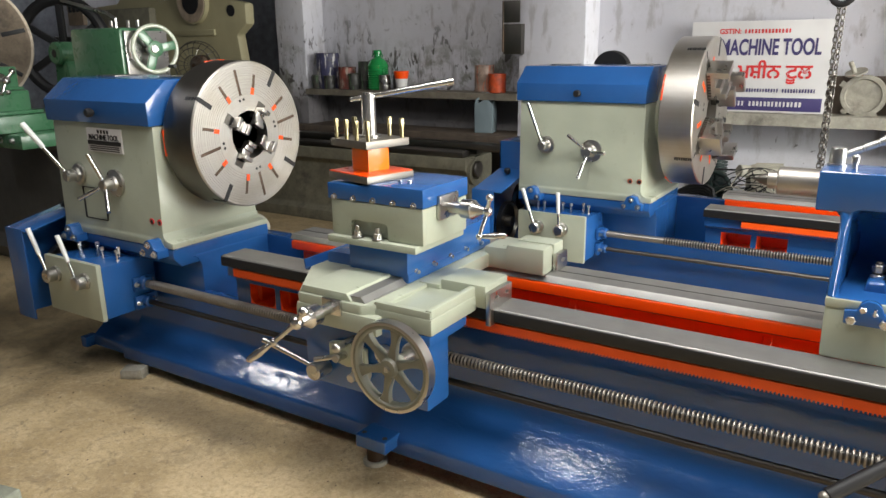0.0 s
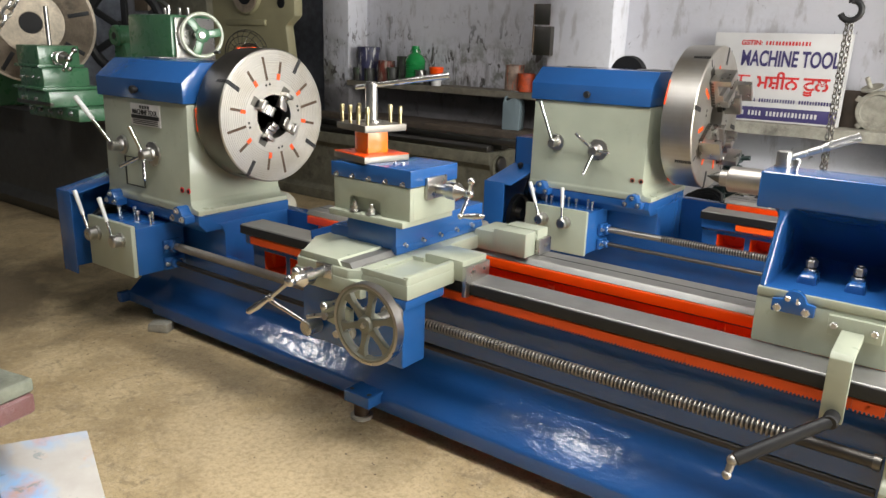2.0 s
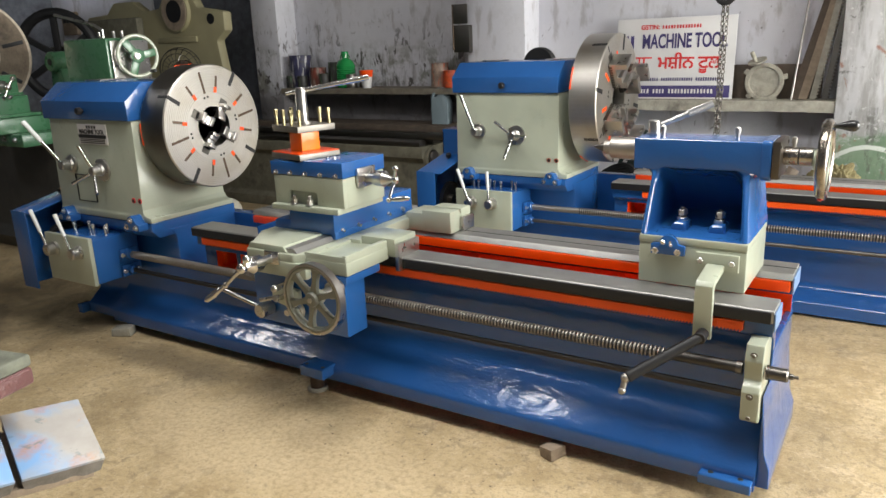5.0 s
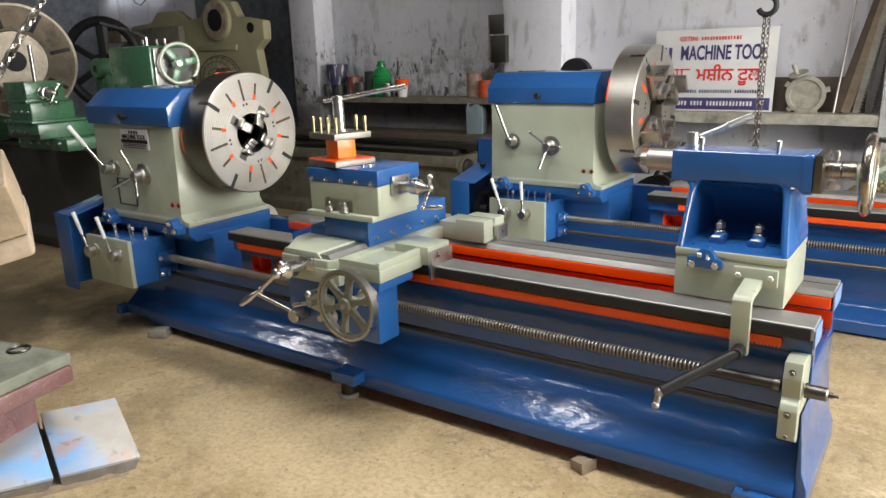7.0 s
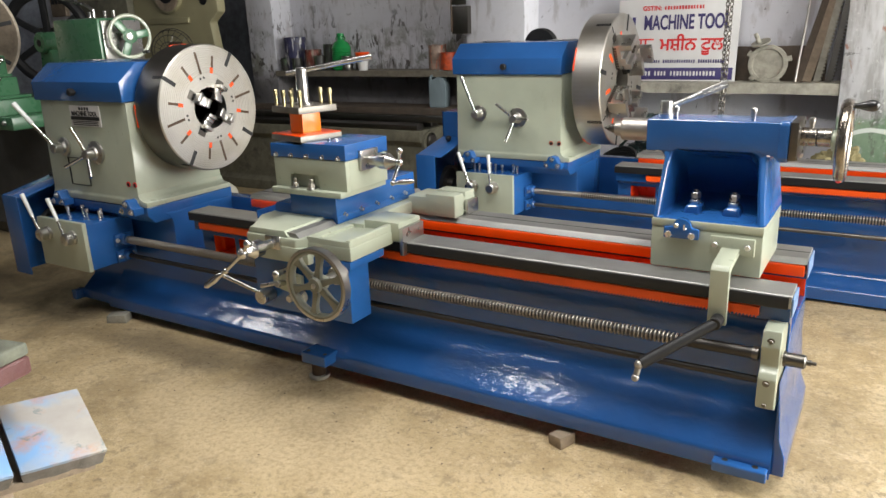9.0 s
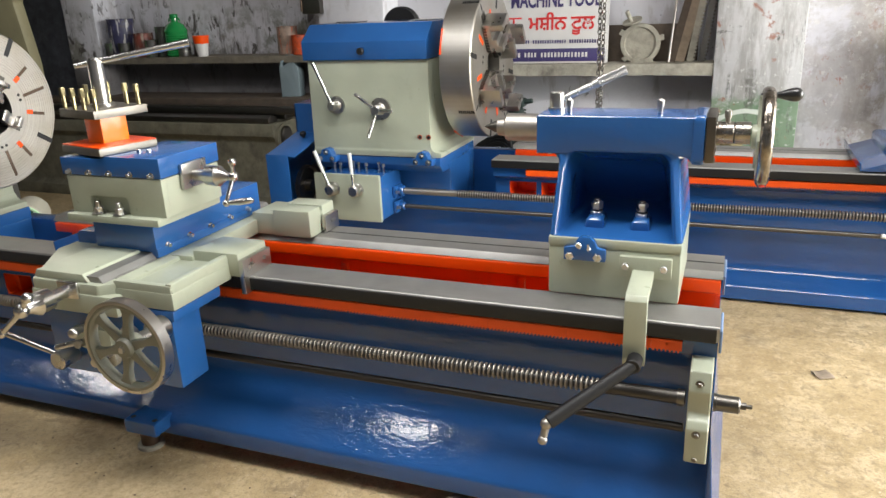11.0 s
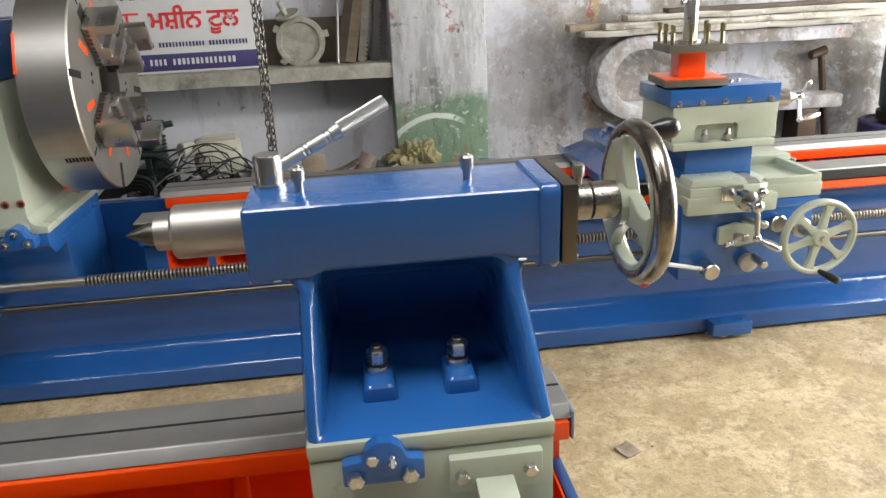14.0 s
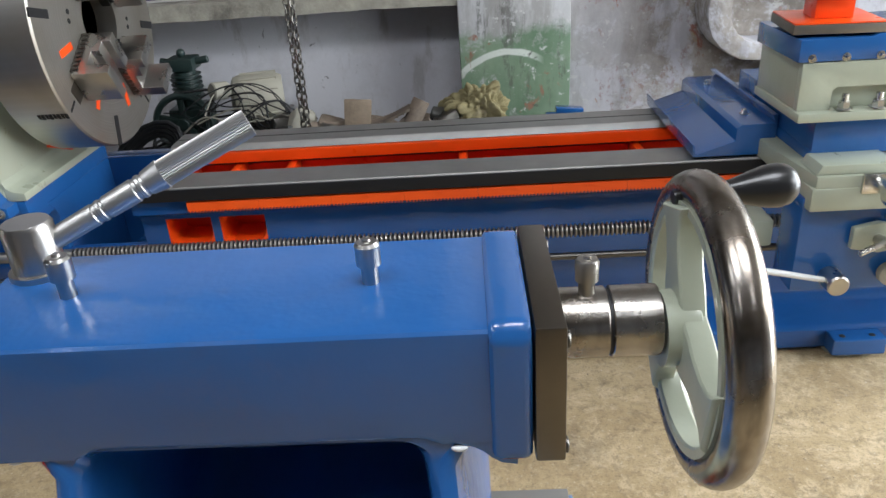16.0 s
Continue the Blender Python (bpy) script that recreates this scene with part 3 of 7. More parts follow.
# the unseen ceiling leaves three assumed long roof lights over the lathes and three small ones over the aisle open
BIG, SMALL = ((-3.9, -2.9), (-1.95, -0.65), (-0.2, 1.4)), ((-6.7, -6.1), (-2.9, -2.3), (0.8, 1.4))
bm = box(bmesh.new(), -10.3, 5.2, -0.05, 3.85, 4.0, 4.2, 0)
box(bm, -10.3, 5.2, -1.7, -0.95, 4.0, 4.2, 0)
box(bm, -10.3, 5.2, -6.2, -2.3, 4.0, 4.2, 0)
for holes, y0, y1 in ((BIG, -0.95, -0.05), (SMALL, -2.3, -1.7)):
    ends = [-10.3] + [v for h in holes for v in h] + [5.2]
    for a, b in zip(ends[::2], ends[1::2]):
        box(bm, a, b, y0, y1, 4.0, 4.2, 0)
thing("ceiling", bm, CEILING, "unseen dark workshop ceiling with openings for six roof lights", "ceiling", kind="structure")
# unseen opaque covers, added to keep the sun out of the roof openings
for i, (a, b, y0, y1) in enumerate([(*h, -0.95, -0.05) for h in BIG] + [(*h, -2.3, -1.7) for h in SMALL]):
    bm = bmesh.new()
    for j in range(8):
        u = a + (b - a) * j / 8
        prism(bm, [(u, 4.12), (u + (b - a) / 16, 4.15), (u + (b - a) / 8, 4.12), (u + (b - a) / 16, 4.14)], "y", y0, y1, 0)
    box(bm, a, b, y0, y1, 4.16, 4.18, 0)
    thing(f"roof_cover_{i + 1}", bm, FOIL, "unseen opaque sheet that keeps the sun out of the roof opening", "roof light", kind="structure")


def pillar(name, x0, x1, y0, material, label):
    bm = bmesh.new()
    box(bm, x0, x1, y0, 3.66, 0, 4.0, 0.012)
    bmesh.ops.subdivide_edges(bm, edges=[e for e in bm.edges if e.calc_length() > 1], cuts=24)
    dented(bm, 0.006, 7)
    return thing(name, bm, material, label, "pillar", kind="structure")


pillar("pillar_1", -5.92, -5.55, 3.36, SOOTWALL, "soot-stained whitewashed wall pillar, darker towards the bottom")
pillar("pillar_2", -3.20, -2.62, 3.36, WALL, "whitewashed wall pillar with dark specks")
pillar("pillar_3", -0.16, 0.39, 3.36, PILLARMAT, "peeling wall pillar with old green paint")


def ledge(name, x0, x1, y0, z0, z1, material, label):
    bm = bmesh.new()
    n = 28
    for i in range(n):
        a, b = x0 + (x1 - x0) * i / n, x0 + (x1 - x0) * (i + 1) / n
        box(bm, a, b + 0.001, y0, 3.66, z0, z1, 0)
    bmesh.ops.remove_doubles(bm, verts=bm.verts, dist=0.0015)
    dented(bm, 0.006, 16)
    return thing(name, bm, material, label, "shelf", kind="structure")


ledge("wall_shelf_1", -5.55, -3.20, 3.33, 1.14, 1.195, GRIMYLEDGE, "grimy concrete wall shelf crowded with paint cans")
ledge("wall_shelf_2", -2.62, -0.16, 3.37, 1.02, 1.10, SLABSTONE, "chipped concrete wall shelf with flaking edge")


# ---- lathes ----
AXIS_Y, AXIS_Z = 0.18, 1.21
LS_Y, LS_Z, FR_Z = -0.175, 0.50, 0.405


def lathe_bed(lathe, x0, x1, zb):
    """Casting, ways, rack and feet from the gap at the headstock to x1; zb is the height of its lower edge."""
    if x1 < 0.5:
        skirt = [(-0.055, 0.33), (-0.060, 0.30), (-0.075, 0.272), (-0.10, 0.25), (-0.132, 0.226), (-0.226, 0.139), (-0.233, 0.131), (-0.236, 0.122), (-0.236, zb)]
    else:
        skirt = [(-0.055, 0.17), (-0.058, 0.15), (-0.068, 0.132), (-0.085, 0.122), (-0.185, 0.10), (-0.20, 0.092), (-0.205, 0.085), (-0.205, zb)]
    wall = [(-0.10, 0.655), (-0.10, 0.60), (-0.055, 0.575), *skirt, (-0.02, zb), (-0.02, 0.655)]
    lower = [(-0.055, 0.465), *skirt, (-0.02, zb), (-0.02, 0.465)]
    upper = [(-0.10, 0.655), (-0.10, 0.60), (-0.055, 0.575), (-0.055, 0.562), (-0.02, 0.562), (-0.02, 0.655)]
    # the skirt is set back a little on the headstock side of the middle foot
    if x1 < 0.5:
        shy = [(-0.055, 0.26), (-0.060, 0.237), (-0.080, 0.208), (-0.108, 0.185), (-0.176, 0.127), (-0.184, 0.119), (-0.188, 0.109), (-0.188, zb - 0.016)]
    else:
        shy = skirt
    shy_wall = [*wall[:3], *shy, (-0.02, shy[-1][1]), (-0.02, 0.655)]
    shy_lower = [lower[0], *shy, (-0.02, shy[-1][1]), (-0.02, 0.465)]
    bm = prism(bmesh.new(), wall, "x", -2.02, x1 - 0.006, 0)
    prism(bm, shy_wall, "x", x0 + 0.47, -2.02, 0)
    prism(bm, shy_lower, "x", -3.70, x0 + 0.47, 0)
    prism(bm, [(y * 0.86 if y < -0.06 else y, z if z > 0.3 else zb + (z - zb) * 0.82) for y, z in shy_lower], "x", -3.99, -3.70, 0)
    prism(bm, upper, "x", x0, x0 + 0.47, 0)
    for a, b in ((x0, x0 + 0.085), (x0 + 0.245, x0 + 0.275), (x0 + 0.435, x0 + 0.472)):
        box(bm, a, b, -0.055, -0.02, 0.465, 0.562, 0)
    rear = [(0.37 - y, z) for y, z in wall]
    if x1 > 0.5:
        prism(bm, rear, "x", -4.05, x1 - 0.006, 0.004)
    else:
        prism(bm, rear, "x", -4.05, -1.43, 0.004)
        prism(bm, rear, "x", -1.085, x1 - 0.006, 0.004)
        prism(bm, [(0.47, 0.655), (0.47, 0.60), (0.425, 0.575), (0.425, 0.505), (0.39, 0.505), (0.39, 0.655)], "x", -1.43, -1.085, 0)
        prism(bm, [(0.425, 0.315), *[(0.37 - y, z) for y, z in skirt], (0.39, zb), (0.39, 0.315)], "x", -1.43, -1.085, 0)
    box(bm, x1 - 0.03, x1 - 0.004, -0.055, 0.425, 0.055, 0.53, 0.006)
    bed = part("bed", bm, BLUEBED, lathe)
    part("bed_tab", box(bmesh.new(), -4.04, -3.992, -0.21, -0.14, 0.05, 0.11, 0.006), BLUE, bed)
    def lining(bm):
        part("bed_lining", bm, ORANGE, bed, "orange-red painted inner face")

    lining(prism(bmesh.new(), [(-0.018, 0.09), (-0.018, 0.652), (-0.012, 0.652), (-0.012, 0.09)], "x", x0 + 0.475, x1 - 0.032, 0))
    lining(prism(bmesh.new(), [(-0.018, 0.57), (-0.018, 0.652), (-0.012, 0.652), (-0.012, 0.57)], "x", x0 + 0.02, x0 + 0.474, 0))
    if x1 > 0.5:
        lining(prism(bmesh.new(), [(0.388, 0.09), (0.388, 0.60), (0.382, 0.60), (0.382, 0.09)], "x", x0 + 0.02, x1 - 0.008, 0))
    else:
        for a, b, z0, z1 in ((x0 + 0.02, -1.427, 0.09, 0.60), (-1.088, x1 - 0.008, 0.09, 0.60), (-1.427, -1.088, 0.09, 0.313), (-1.427, -1.088, 0.502, 0.60)):
            lining(prism(bmesh.new(), [(0.388, z0), (0.388, z1), (0.382, z1), (0.382, z0)], "x", a, b, 0))
        part("inner_ledge", prism(bmesh.new(), [(0.3815, 0.445), (0.3815, 0.505), (0.352, 0.492), (0.345, 0.445)], "x", -2.12, -1.465, 0.004), ORANGE, bed)
        for a in ((-1.4285, -1.425, 0.39, 0.424, 0.316, 0.504), (-1.090, -1.0865, 0.39, 0.424, 0.316, 0.504), (-1.425, -1.09, 0.39, 0.424, 0.3155, 0.319), (-1.425, -1.09, 0.39, 0.424, 0.501, 0.5045)):
            part("window_reveal", box(bmesh.new(), *a, 0.0), ORANGE, bed)
    lining(prism(bmesh.new(), [(0.30, 0.634), (0.30, 0.676), (0.384, 0.676), (0.384, 0.624)], "x", x0 + 0.02, x1 - 0.01, 0.003))
    lining(box(bmesh.new(), x1 - 0.036, x1 - 0.0305, -0.012, 0.382, 0.12, 0.527, 0.0))
    far_ribs = [x0 + 0.05, x0 + 0.24, x0 + 0.455] + [x0 + 1.115 + i * 0.66 for i in range(int((x1 - x0 - 1.2) / 0.66) + 1)]
    for x in [x0 + 0.08, x0 + 0.26, -2.20, -1.46, -0.72] if x1 < 0.5 else far_ribs:
        if x < x0 + 0.3 or x1 > 0.5:
            bm = box(bmesh.new(), x, x + 0.034, -0.011, 0.381, 0.36, 0.585 if x1 < 0.5 else 0.622, 0.010)
        else:
            bm = prism(bmesh.new(), [(0.381, 0.10), (0.381, 0.60), (0.366, 0.585), (0.350, 0.52), (0.335, 0.40), (0.28, 0.34), (-0.011, 0.33), (-0.011, 0.10)], "x", x, x + 0.034, 0.010, 3)
        part("cross_rib", bm, ORANGE, bed, "orange-red cross rib")
    for x in (x0 + 0.085, x0 + 0.275):
        # a lined pocket with rounded lower corners behind the opening
        bm = bmesh.new()
        for a in ((x - 0.002, x + 0.162, -0.054, 0.10, 0.463, 0.4665), (x - 0.002, x + 0.162, -0.054, 0.10, 0.5605, 0.564), (x - 0.002, x + 0.002, -0.0535, 0.10, 0.467, 0.56), (x + 0.158, x + 0.162, -0.0535, 0.10, 0.467, 0.56), (x - 0.002, x + 0.162, 0.095, 0.10, 0.467, 0.56)):
            box(bm, *a, 0.0)
        for u, sx in ((x + 0.002, 1), (x + 0.158, -1)):
            prism(bm, [(u, 0.467), (u + 0.03 * sx, 0.467), (u + 0.012 * sx, 0.474), (u + 0.004 * sx, 0.49), (u, 0.51)], "y", -0.0535, 0.09, 0)
        bmesh.ops.recalc_face_normals(bm, faces=bm.faces)
        part("cast_window", dented(bm, 0.0025, 40, x), ORANGE, bed, "orange-red lined cast pocket")
    bm = prism(bmesh.new(), [(-0.126, 0.657), (-0.126, 0.699), (-0.122, 0.703), (0.014, 0.703), (0.02, 0.697), (0.02, 0.657)], "x", x0, x1 - 0.004, 0.0015)
    part("front_way", bm, WAY, bed, "ground grey steel bedway")
    bm = prism(bmesh.new(), [(-0.130, 0.655), (-0.130, 0.696), (-0.1265, 0.697), (-0.1265, 0.655)], "x", x0 - 0.004, x1 - 0.012, 0.001)
    box(bm, x0 - 0.004, x0 - 0.001, -0.128, 0.02, 0.656, 0.699, 0)
    part("way_edge", bm, BLACK, bed, "black front edge of the bedway")
    bm = prism(bmesh.new(), [(0.312, 0.679), (0.330, 0.701), (0.334, 0.703), (0.405, 0.703), (0.407, 0.699), (0.411, 0.699), (0.413, 0.703), (0.49, 0.703), (0.494, 0.699), (0.494, 0.657), (0.39, 0.657), (0.39, 0.679)], "x", x0, x1 - 0.004, 0.0012)
    part("back_way", bm, WAY, bed, "ground grey steel bedway")
    for y0, y1 in ((-0.124, 0.016), (0.312, 0.49)):
        bm = dented(box(bmesh.new(), x1 - 0.0035, x1 + 0.004, y0, y1, 0.625, 0.692, 0.0035), 0.0012, 60)
        part("way_end", bm, WORNBLUE, bed, "blue paint worn pale on the end of the bedway")
    bm = prism(bmesh.new(), [(x1 - 0.006, zb), (x1 - 0.006, 0.42), (x1 + 0.004, 0.32), (x1 + 0.014, 0.20), (x1 + 0.034, 0.14), (x1 + 0.036, zb)], "y", -0.20, 0.40, 0.012, 3)
    part("end_skirt", dented(bm, 0.003, 11), BLUEBED, bed)
    part("way_groove", box(bmesh.new(), x0 + 0.001, x1 - 0.0045, 0.4055, 0.4125, 0.690, 0.7035, 0.0), BLACK, bed, "dark groove between the two rear ways")
    # toothed rack in lengths
    a, pitch = x0 + (0.06 if x1 < 0.5 else 0.20), 0.0115
    while a < x1 - 0.14:
        b = min(a + 0.245, x1 - 0.10)
        pts = [(a, 0.647), (a, 0.616)]
        k = int((b - a) / pitch)
        for j in range(k):
            u = a + j * pitch
            pts += [(u + pitch * 0.3, 0.616), (u + pitch * 0.42, 0.609), (u + pitch * 0.68, 0.609), (u + pitch * 0.8, 0.616)]
        pts += [(b - 0.0008, 0.616), (b - 0.0008, 0.647)]
        bm = prism(bmesh.new(), pts, "y", -0.122, -0.099, 0)
        turned(bm, [(0, 0.0075), (0.0015, 0.0075), (0.0015, 0.004), (0.0005, 0.004)], ((a + b) / 2, -0.1215, 0.636), (0, -1, 0), 12)
        part("rack", bm, RACKORANGE, bed, "orange painted toothed rack length")
        a = b
    # feet along the base
    if x1 < 0.5:
        feet = ((-1.978, 0.073, -0.314, 0.096, 0.150), (x1 - 0.10, 0.09, -0.275, zb + 0.002, 0.110))
    else:
        feet = [(x, 0.09, -0.27, zb + 0.002, 0.082) for x in (-1.99, -0.44, x1 - 0.22)]
    for x, half, front, z0, z1 in feet:
        foot = part("foot", box(bmesh.new(), x - half, x + half, front, -0.20, z0, z1, 0.008, None, 3), BLUE, bed)
        for dx in (-0.05, 0.05):
            part("foot_hole", turned(bmesh.new(), [(0, 0.0105), (0.0012, 0.0095)], (x + dx, front + 0.03, z1), (0, 0, 1), 14), BLACK, foot, "dark bolt hole")
        if x > x1 - 0.3:
            continue
        c = (x - 0.035, front + 0.075, 0.0)
        bm = turned(bmesh.new(), [(0, 0.050), (0.012, 0.050), (0.016, 0.046)], c, (0, 0, 1), 28)
        part("foot_pad", bm, SLABSTONE, bed, "pale levelling pad under the foot")
        bm = turned(bmesh.new(), [(0.0155, 0.034), (z0 + 0.003, 0.034)], c, (0, 0, 1), 24)
        part("levelling_screw", bm, RUSTY, bed, "dark levelling screw under the foot")
    return bed


def lathe_headstock(lathe, plated):
    bm = prism(bmesh.new(), [(-0.16, 0.62), (-0.203, 0.665), (-0.206, 0.713), (0.40, 0.713), (0.40, 0.62)], "x", -4.015, -3.18, 0.008)
    prism(bm, [(-0.05, 0.12), (-0.05, 0.60), (-0.07, 0.64), (-0.10, 0.66), (0.39, 0.66), (0.39, 0.12)], "x", -4.0, -3.175, 0.01)
    box(bm, -3.10, -3.0, -0.05, 0.40, 0.12, 0.33, 0.01)
    part("headstock_base", bm, BLUE, lathe)
    bm = prism(bmesh.new(), [(-0.212, 0.715), (-0.212, 0.748), (-0.206, 0.758), (-0.195, 1.272), (0.36, 1.272), (0.38, 0.758), (0.385, 0.715)], "x", -4.01, -3.235, 0.012)
    prism(bm, [(-3.236, 0.715), (-3.236, 0.785), (-3.226, 0.760), (-3.208, 0.748), (-3.170, 0.742), (-3.170, 0.715)], "y", -0.208, 0.383, 0.005)
    turned(bm, [(0, 0.20), (0.02, 0.19), (0.02, 0.12), (0.13, 0.12)], (-3.24, AXIS_Y, AXIS_Z - 0.02), (1, 0, 0), 40)
    head = part("headstock", bm, GREENGREY, lathe)
    lid = prism(bmesh.new(), [(-0.215, 1.274), (-0.218, 1.378), (-0.10, 1.475), (0.27, 1.475), (0.375, 1.38), (0.375, 1.274)], "x", -4.03, -3.232, 0.007)
    part("lid", lid, BLUE, head, "blue chamfered top cover")
    for x in (-3.85, -3.35):
        part("lid_plate", box(bmesh.new(), x - 0.08, x + 0.08, 0.02, 0.16, 1.476, 1.482, 0.002), STEEL, head)
    bm = turned(bmesh.new(), [(0, 0.012), (0.012, 0.012), (0.014, 0.02), (0.034, 0.021), (0.04, 0.016)], (-3.63, -0.214, 1.325), (0, -1, 0), 16)
    part("knob", bm, BLACK, head, "black knob")
    if plated:
        # name plate and outlined panel
        plate = part("name_plate", box(bmesh.new(), -3.72, -3.455, -0.2075, -0.200, 1.137, 1.251, 0.001), SIGNWHITE, head, "white and black metal name plate")
        bm = box(bmesh.new(), -3.715, -3.46, -0.2095, -0.2072, 1.172, 1.192, 0)
        for z in (1.165, 1.156, 1.146):
            box(bm, -3.70, -3.475, -0.2092, -0.2072, z - 0.0022, z + 0.0022, 0)
        for k in range(4):
            box(bm, -3.632 + 0.024 * k, -3.618 + 0.024 * k, -0.2095, -0.2072, 1.226, 1.243, 0)
        plate["label"] = "white and black metal name plate"
        part("plate_band", bm, BLACK, head, "black printed bands")
        letters("MACHINE TOOL", 0.036, BLACK, head, pose(-3.588, -0.2085, 1.207, 90, 0, 0), "lettering", 0.0006, 0.86)
        bm = bmesh.new()
        for a in ((-3.815, -3.64, 0.953, 0.957), (-3.815, -3.64, 0.798, 0.802), (-3.817, -3.813, 0.798, 0.957), (-3.642, -3.638, 0.798, 0.957)):
            box(bm, a[0], a[1], -0.2105, -0.2035, a[2], a[3], 0)
        part("panel_outline", bm, BLACK, head, "thin black panel outline")
    for x in (-3.30, -3.245):
        bm = turned(bmesh.new(), [(0, 0.015), (0.004, 0.015), (0.005, 0.012)], (x, -0.2055, 0.836), (0, -1, 0), 20)
        part("plug", bm, SIGNRED if plated else REDCAN, head, "red plug in the headstock front" if plated else "dark red plug hole in the headstock front")
        part("plug_bore", turned(bmesh.new(), [(0.0045, 0.0095), (0.0058, 0.0090)], (x + 0.002, -0.2055, 0.835), (0, -1, 0), 16), BLACK, head)
    # speed levers
    first = (-0.17, -0.09, 0.25) if plated else (-0.075, -0.05, 0.25)
    for x, z, big, arms in ((-3.83, 1.015, 1.0, (first,)), (-3.54, 0.995, 1.25, ((-0.11, -0.05, 0.10), (0.12, -0.05, 0.005), (-0.035, -0.06, -0.15)))):
        if plated and len(arms) > 1:
            arms = ((-0.03, -0.05, 0.15), (-0.13, -0.06, -0.07), (0.075, -0.05, -0.115))
        bm = turned(bmesh.new(), [(0, 0.052 * big), (0.012, 0.052 * big), (0.016, 0.036), (0.03, 0.034), (0.034, 0.03), (0.075, 0.028), (0.08, 0.022)], (x, -0.203, z), (0, -1, 0), 28)
        part("lever_boss", bm, STEEL, head)
        for dx, dy, dz in arms:
            bm = rod(bmesh.new(), (x, -0.262, z), (x + dx, -0.262 + dy, z + dz), 0.009, 0.0105, 12)
            part("lever_arm", bm, CHROME, head)
            if len(arms) == 1:
                a, b = Vector((x, -0.262, z)), Vector((x + dx, -0.262 + dy, z + dz))
                bm = rod(bmesh.new(), a.lerp(b, 0.55), a.lerp(b, 1.02), 0.0125 if plated else 0.010, 0.0145 if plated else 0.010, 14)
                part("lever_grip", bm, WHITEGRIP if plated else ZINC, head, "white lever grip" if plated else "steel lever grip")
    # bolted lugs at the foot of the headstock
    for x in (-3.90, -3.27):
        bm = prism(bmesh.new(), [(x - 0.065, 0.678), (x - 0.065, 0.715), (x - 0.04, 0.721), (x - 0.025, 0.753), (x, 0.763), (x + 0.025, 0.753), (x + 0.04, 0.721), (x + 0.065, 0.715), (x + 0.065, 0.678)], "y", -0.268, -0.206, 0.005)
        lug = part("lug", bm, BLUE, head)
        lug["label"] = "blue bolted lug"
        for dx, dz in ((-0.04, 0.698), (0.04, 0.698), (0.0, 0.738)):
            part("lug_bolt", hexbolt(bmesh.new(), (x + dx, -0.267, dz), (0, -1, 0), 0.011, 0.014), ZINC, head)
    part("back_lug", box(bmesh.new(), -3.34, -3.16, 0.36, 0.60, 1.03, 1.12, 0.008), GREENGREY, head)
    part("back_lug_plate", box(bmesh.new(), -3.156, -3.145, 0.50, 0.59, 1.055, 1.105, 0.004), BLUE, head)
    # change-gear guard: folded sheet, open towards the headstock
    bm = box(bmesh.new(), -4.24, -4.085, -0.402, -0.395, 0.26, 0.74, 0.002)
    box(bm, -4.24, -4.233, -0.394, 0.48, 0.26, 0.74, 0.002)
    prism(bm, [(-0.40, 0.735), (-0.03, 0.815), (-0.03, 0.995), (0.48, 0.995), (0.48, 0.988), (-0.023, 0.988), (-0.023, 0.808), (-0.40, 0.728)], "x", -4.24, -4.035, 0.001)
    prism(bm, [(-0.39, 0.73), (-0.03, 0.81), (-0.03, 0.99), (0.47, 0.99), (0.47, 0.30), (-0.39, 0.30)], "x", -4.239, -4.232, 0)
    guard = part("gear_guard", bm, BLUE, lathe, "folded blue sheet gear guard")
    bm = turned(bmesh.new(), [(0, 0.01), (0.01, 0.01), (0.012, 0.02), (0.03, 0.02), (0.036, 0.014)], (-4.13, -0.13, 0.80), (0, -0.2, 1), 16)
    part("guard_knob", bm, BLACK, guard, "black knob")
    for y, z, r in ((-0.17, 0.50, 0.13), (0.02, 0.62, 0.10), (0.18, 0.80, 0.14)):
        bm = turned(bmesh.new(), [(0, r), (0.03, r), (0.032, r - 0.01), (0.012, r - 0.02), (0.012, 0.04), (0.05, 0.035), (0.05, 0.01)], (-4.12, y, z), (1, 0, 0), 40)
        part("change_gear", bm, DARKSTEEL, guard, "dark oily change gear")
    part("gear_plate", box(bmesh.new(), -4.04, -4.022, -0.06, 0.39, 0.30, 0.75, 0.003), BLUE, guard)
    # feed gearbox
    gb = part("feed_gearbox", box(bmesh.new(), -3.91, -3.49, -0.375, -0.09, 0.365, 0.625, 0.008), BLUE, lathe)
    part("gearbox_front", box(bmesh.new(), -3.915, -3.487, -0.402, -0.376, 0.36, 0.64, 0.006), GREENGREY, gb, "grey-green front plate")
    for x in (-3.86, -3.80, -3.74, -3.69, -3.63, -3.57, -3.52):
        bm = rod(bmesh.new(), (x, -0.25 + 0.03 * math.sin(x * 40), 0.625), (x, -0.25 + 0.03 * math.sin(x * 40), 0.675), 0.007, seg=10)
        rod(bm, (x, -0.25 + 0.03 * math.sin(x * 40), 0.665), (x, -0.25 + 0.03 * math.sin(x * 40), 0.682), 0.010, seg=10)
        part("oil_cup", bm, ZINC, gb, "small steel oil cup")
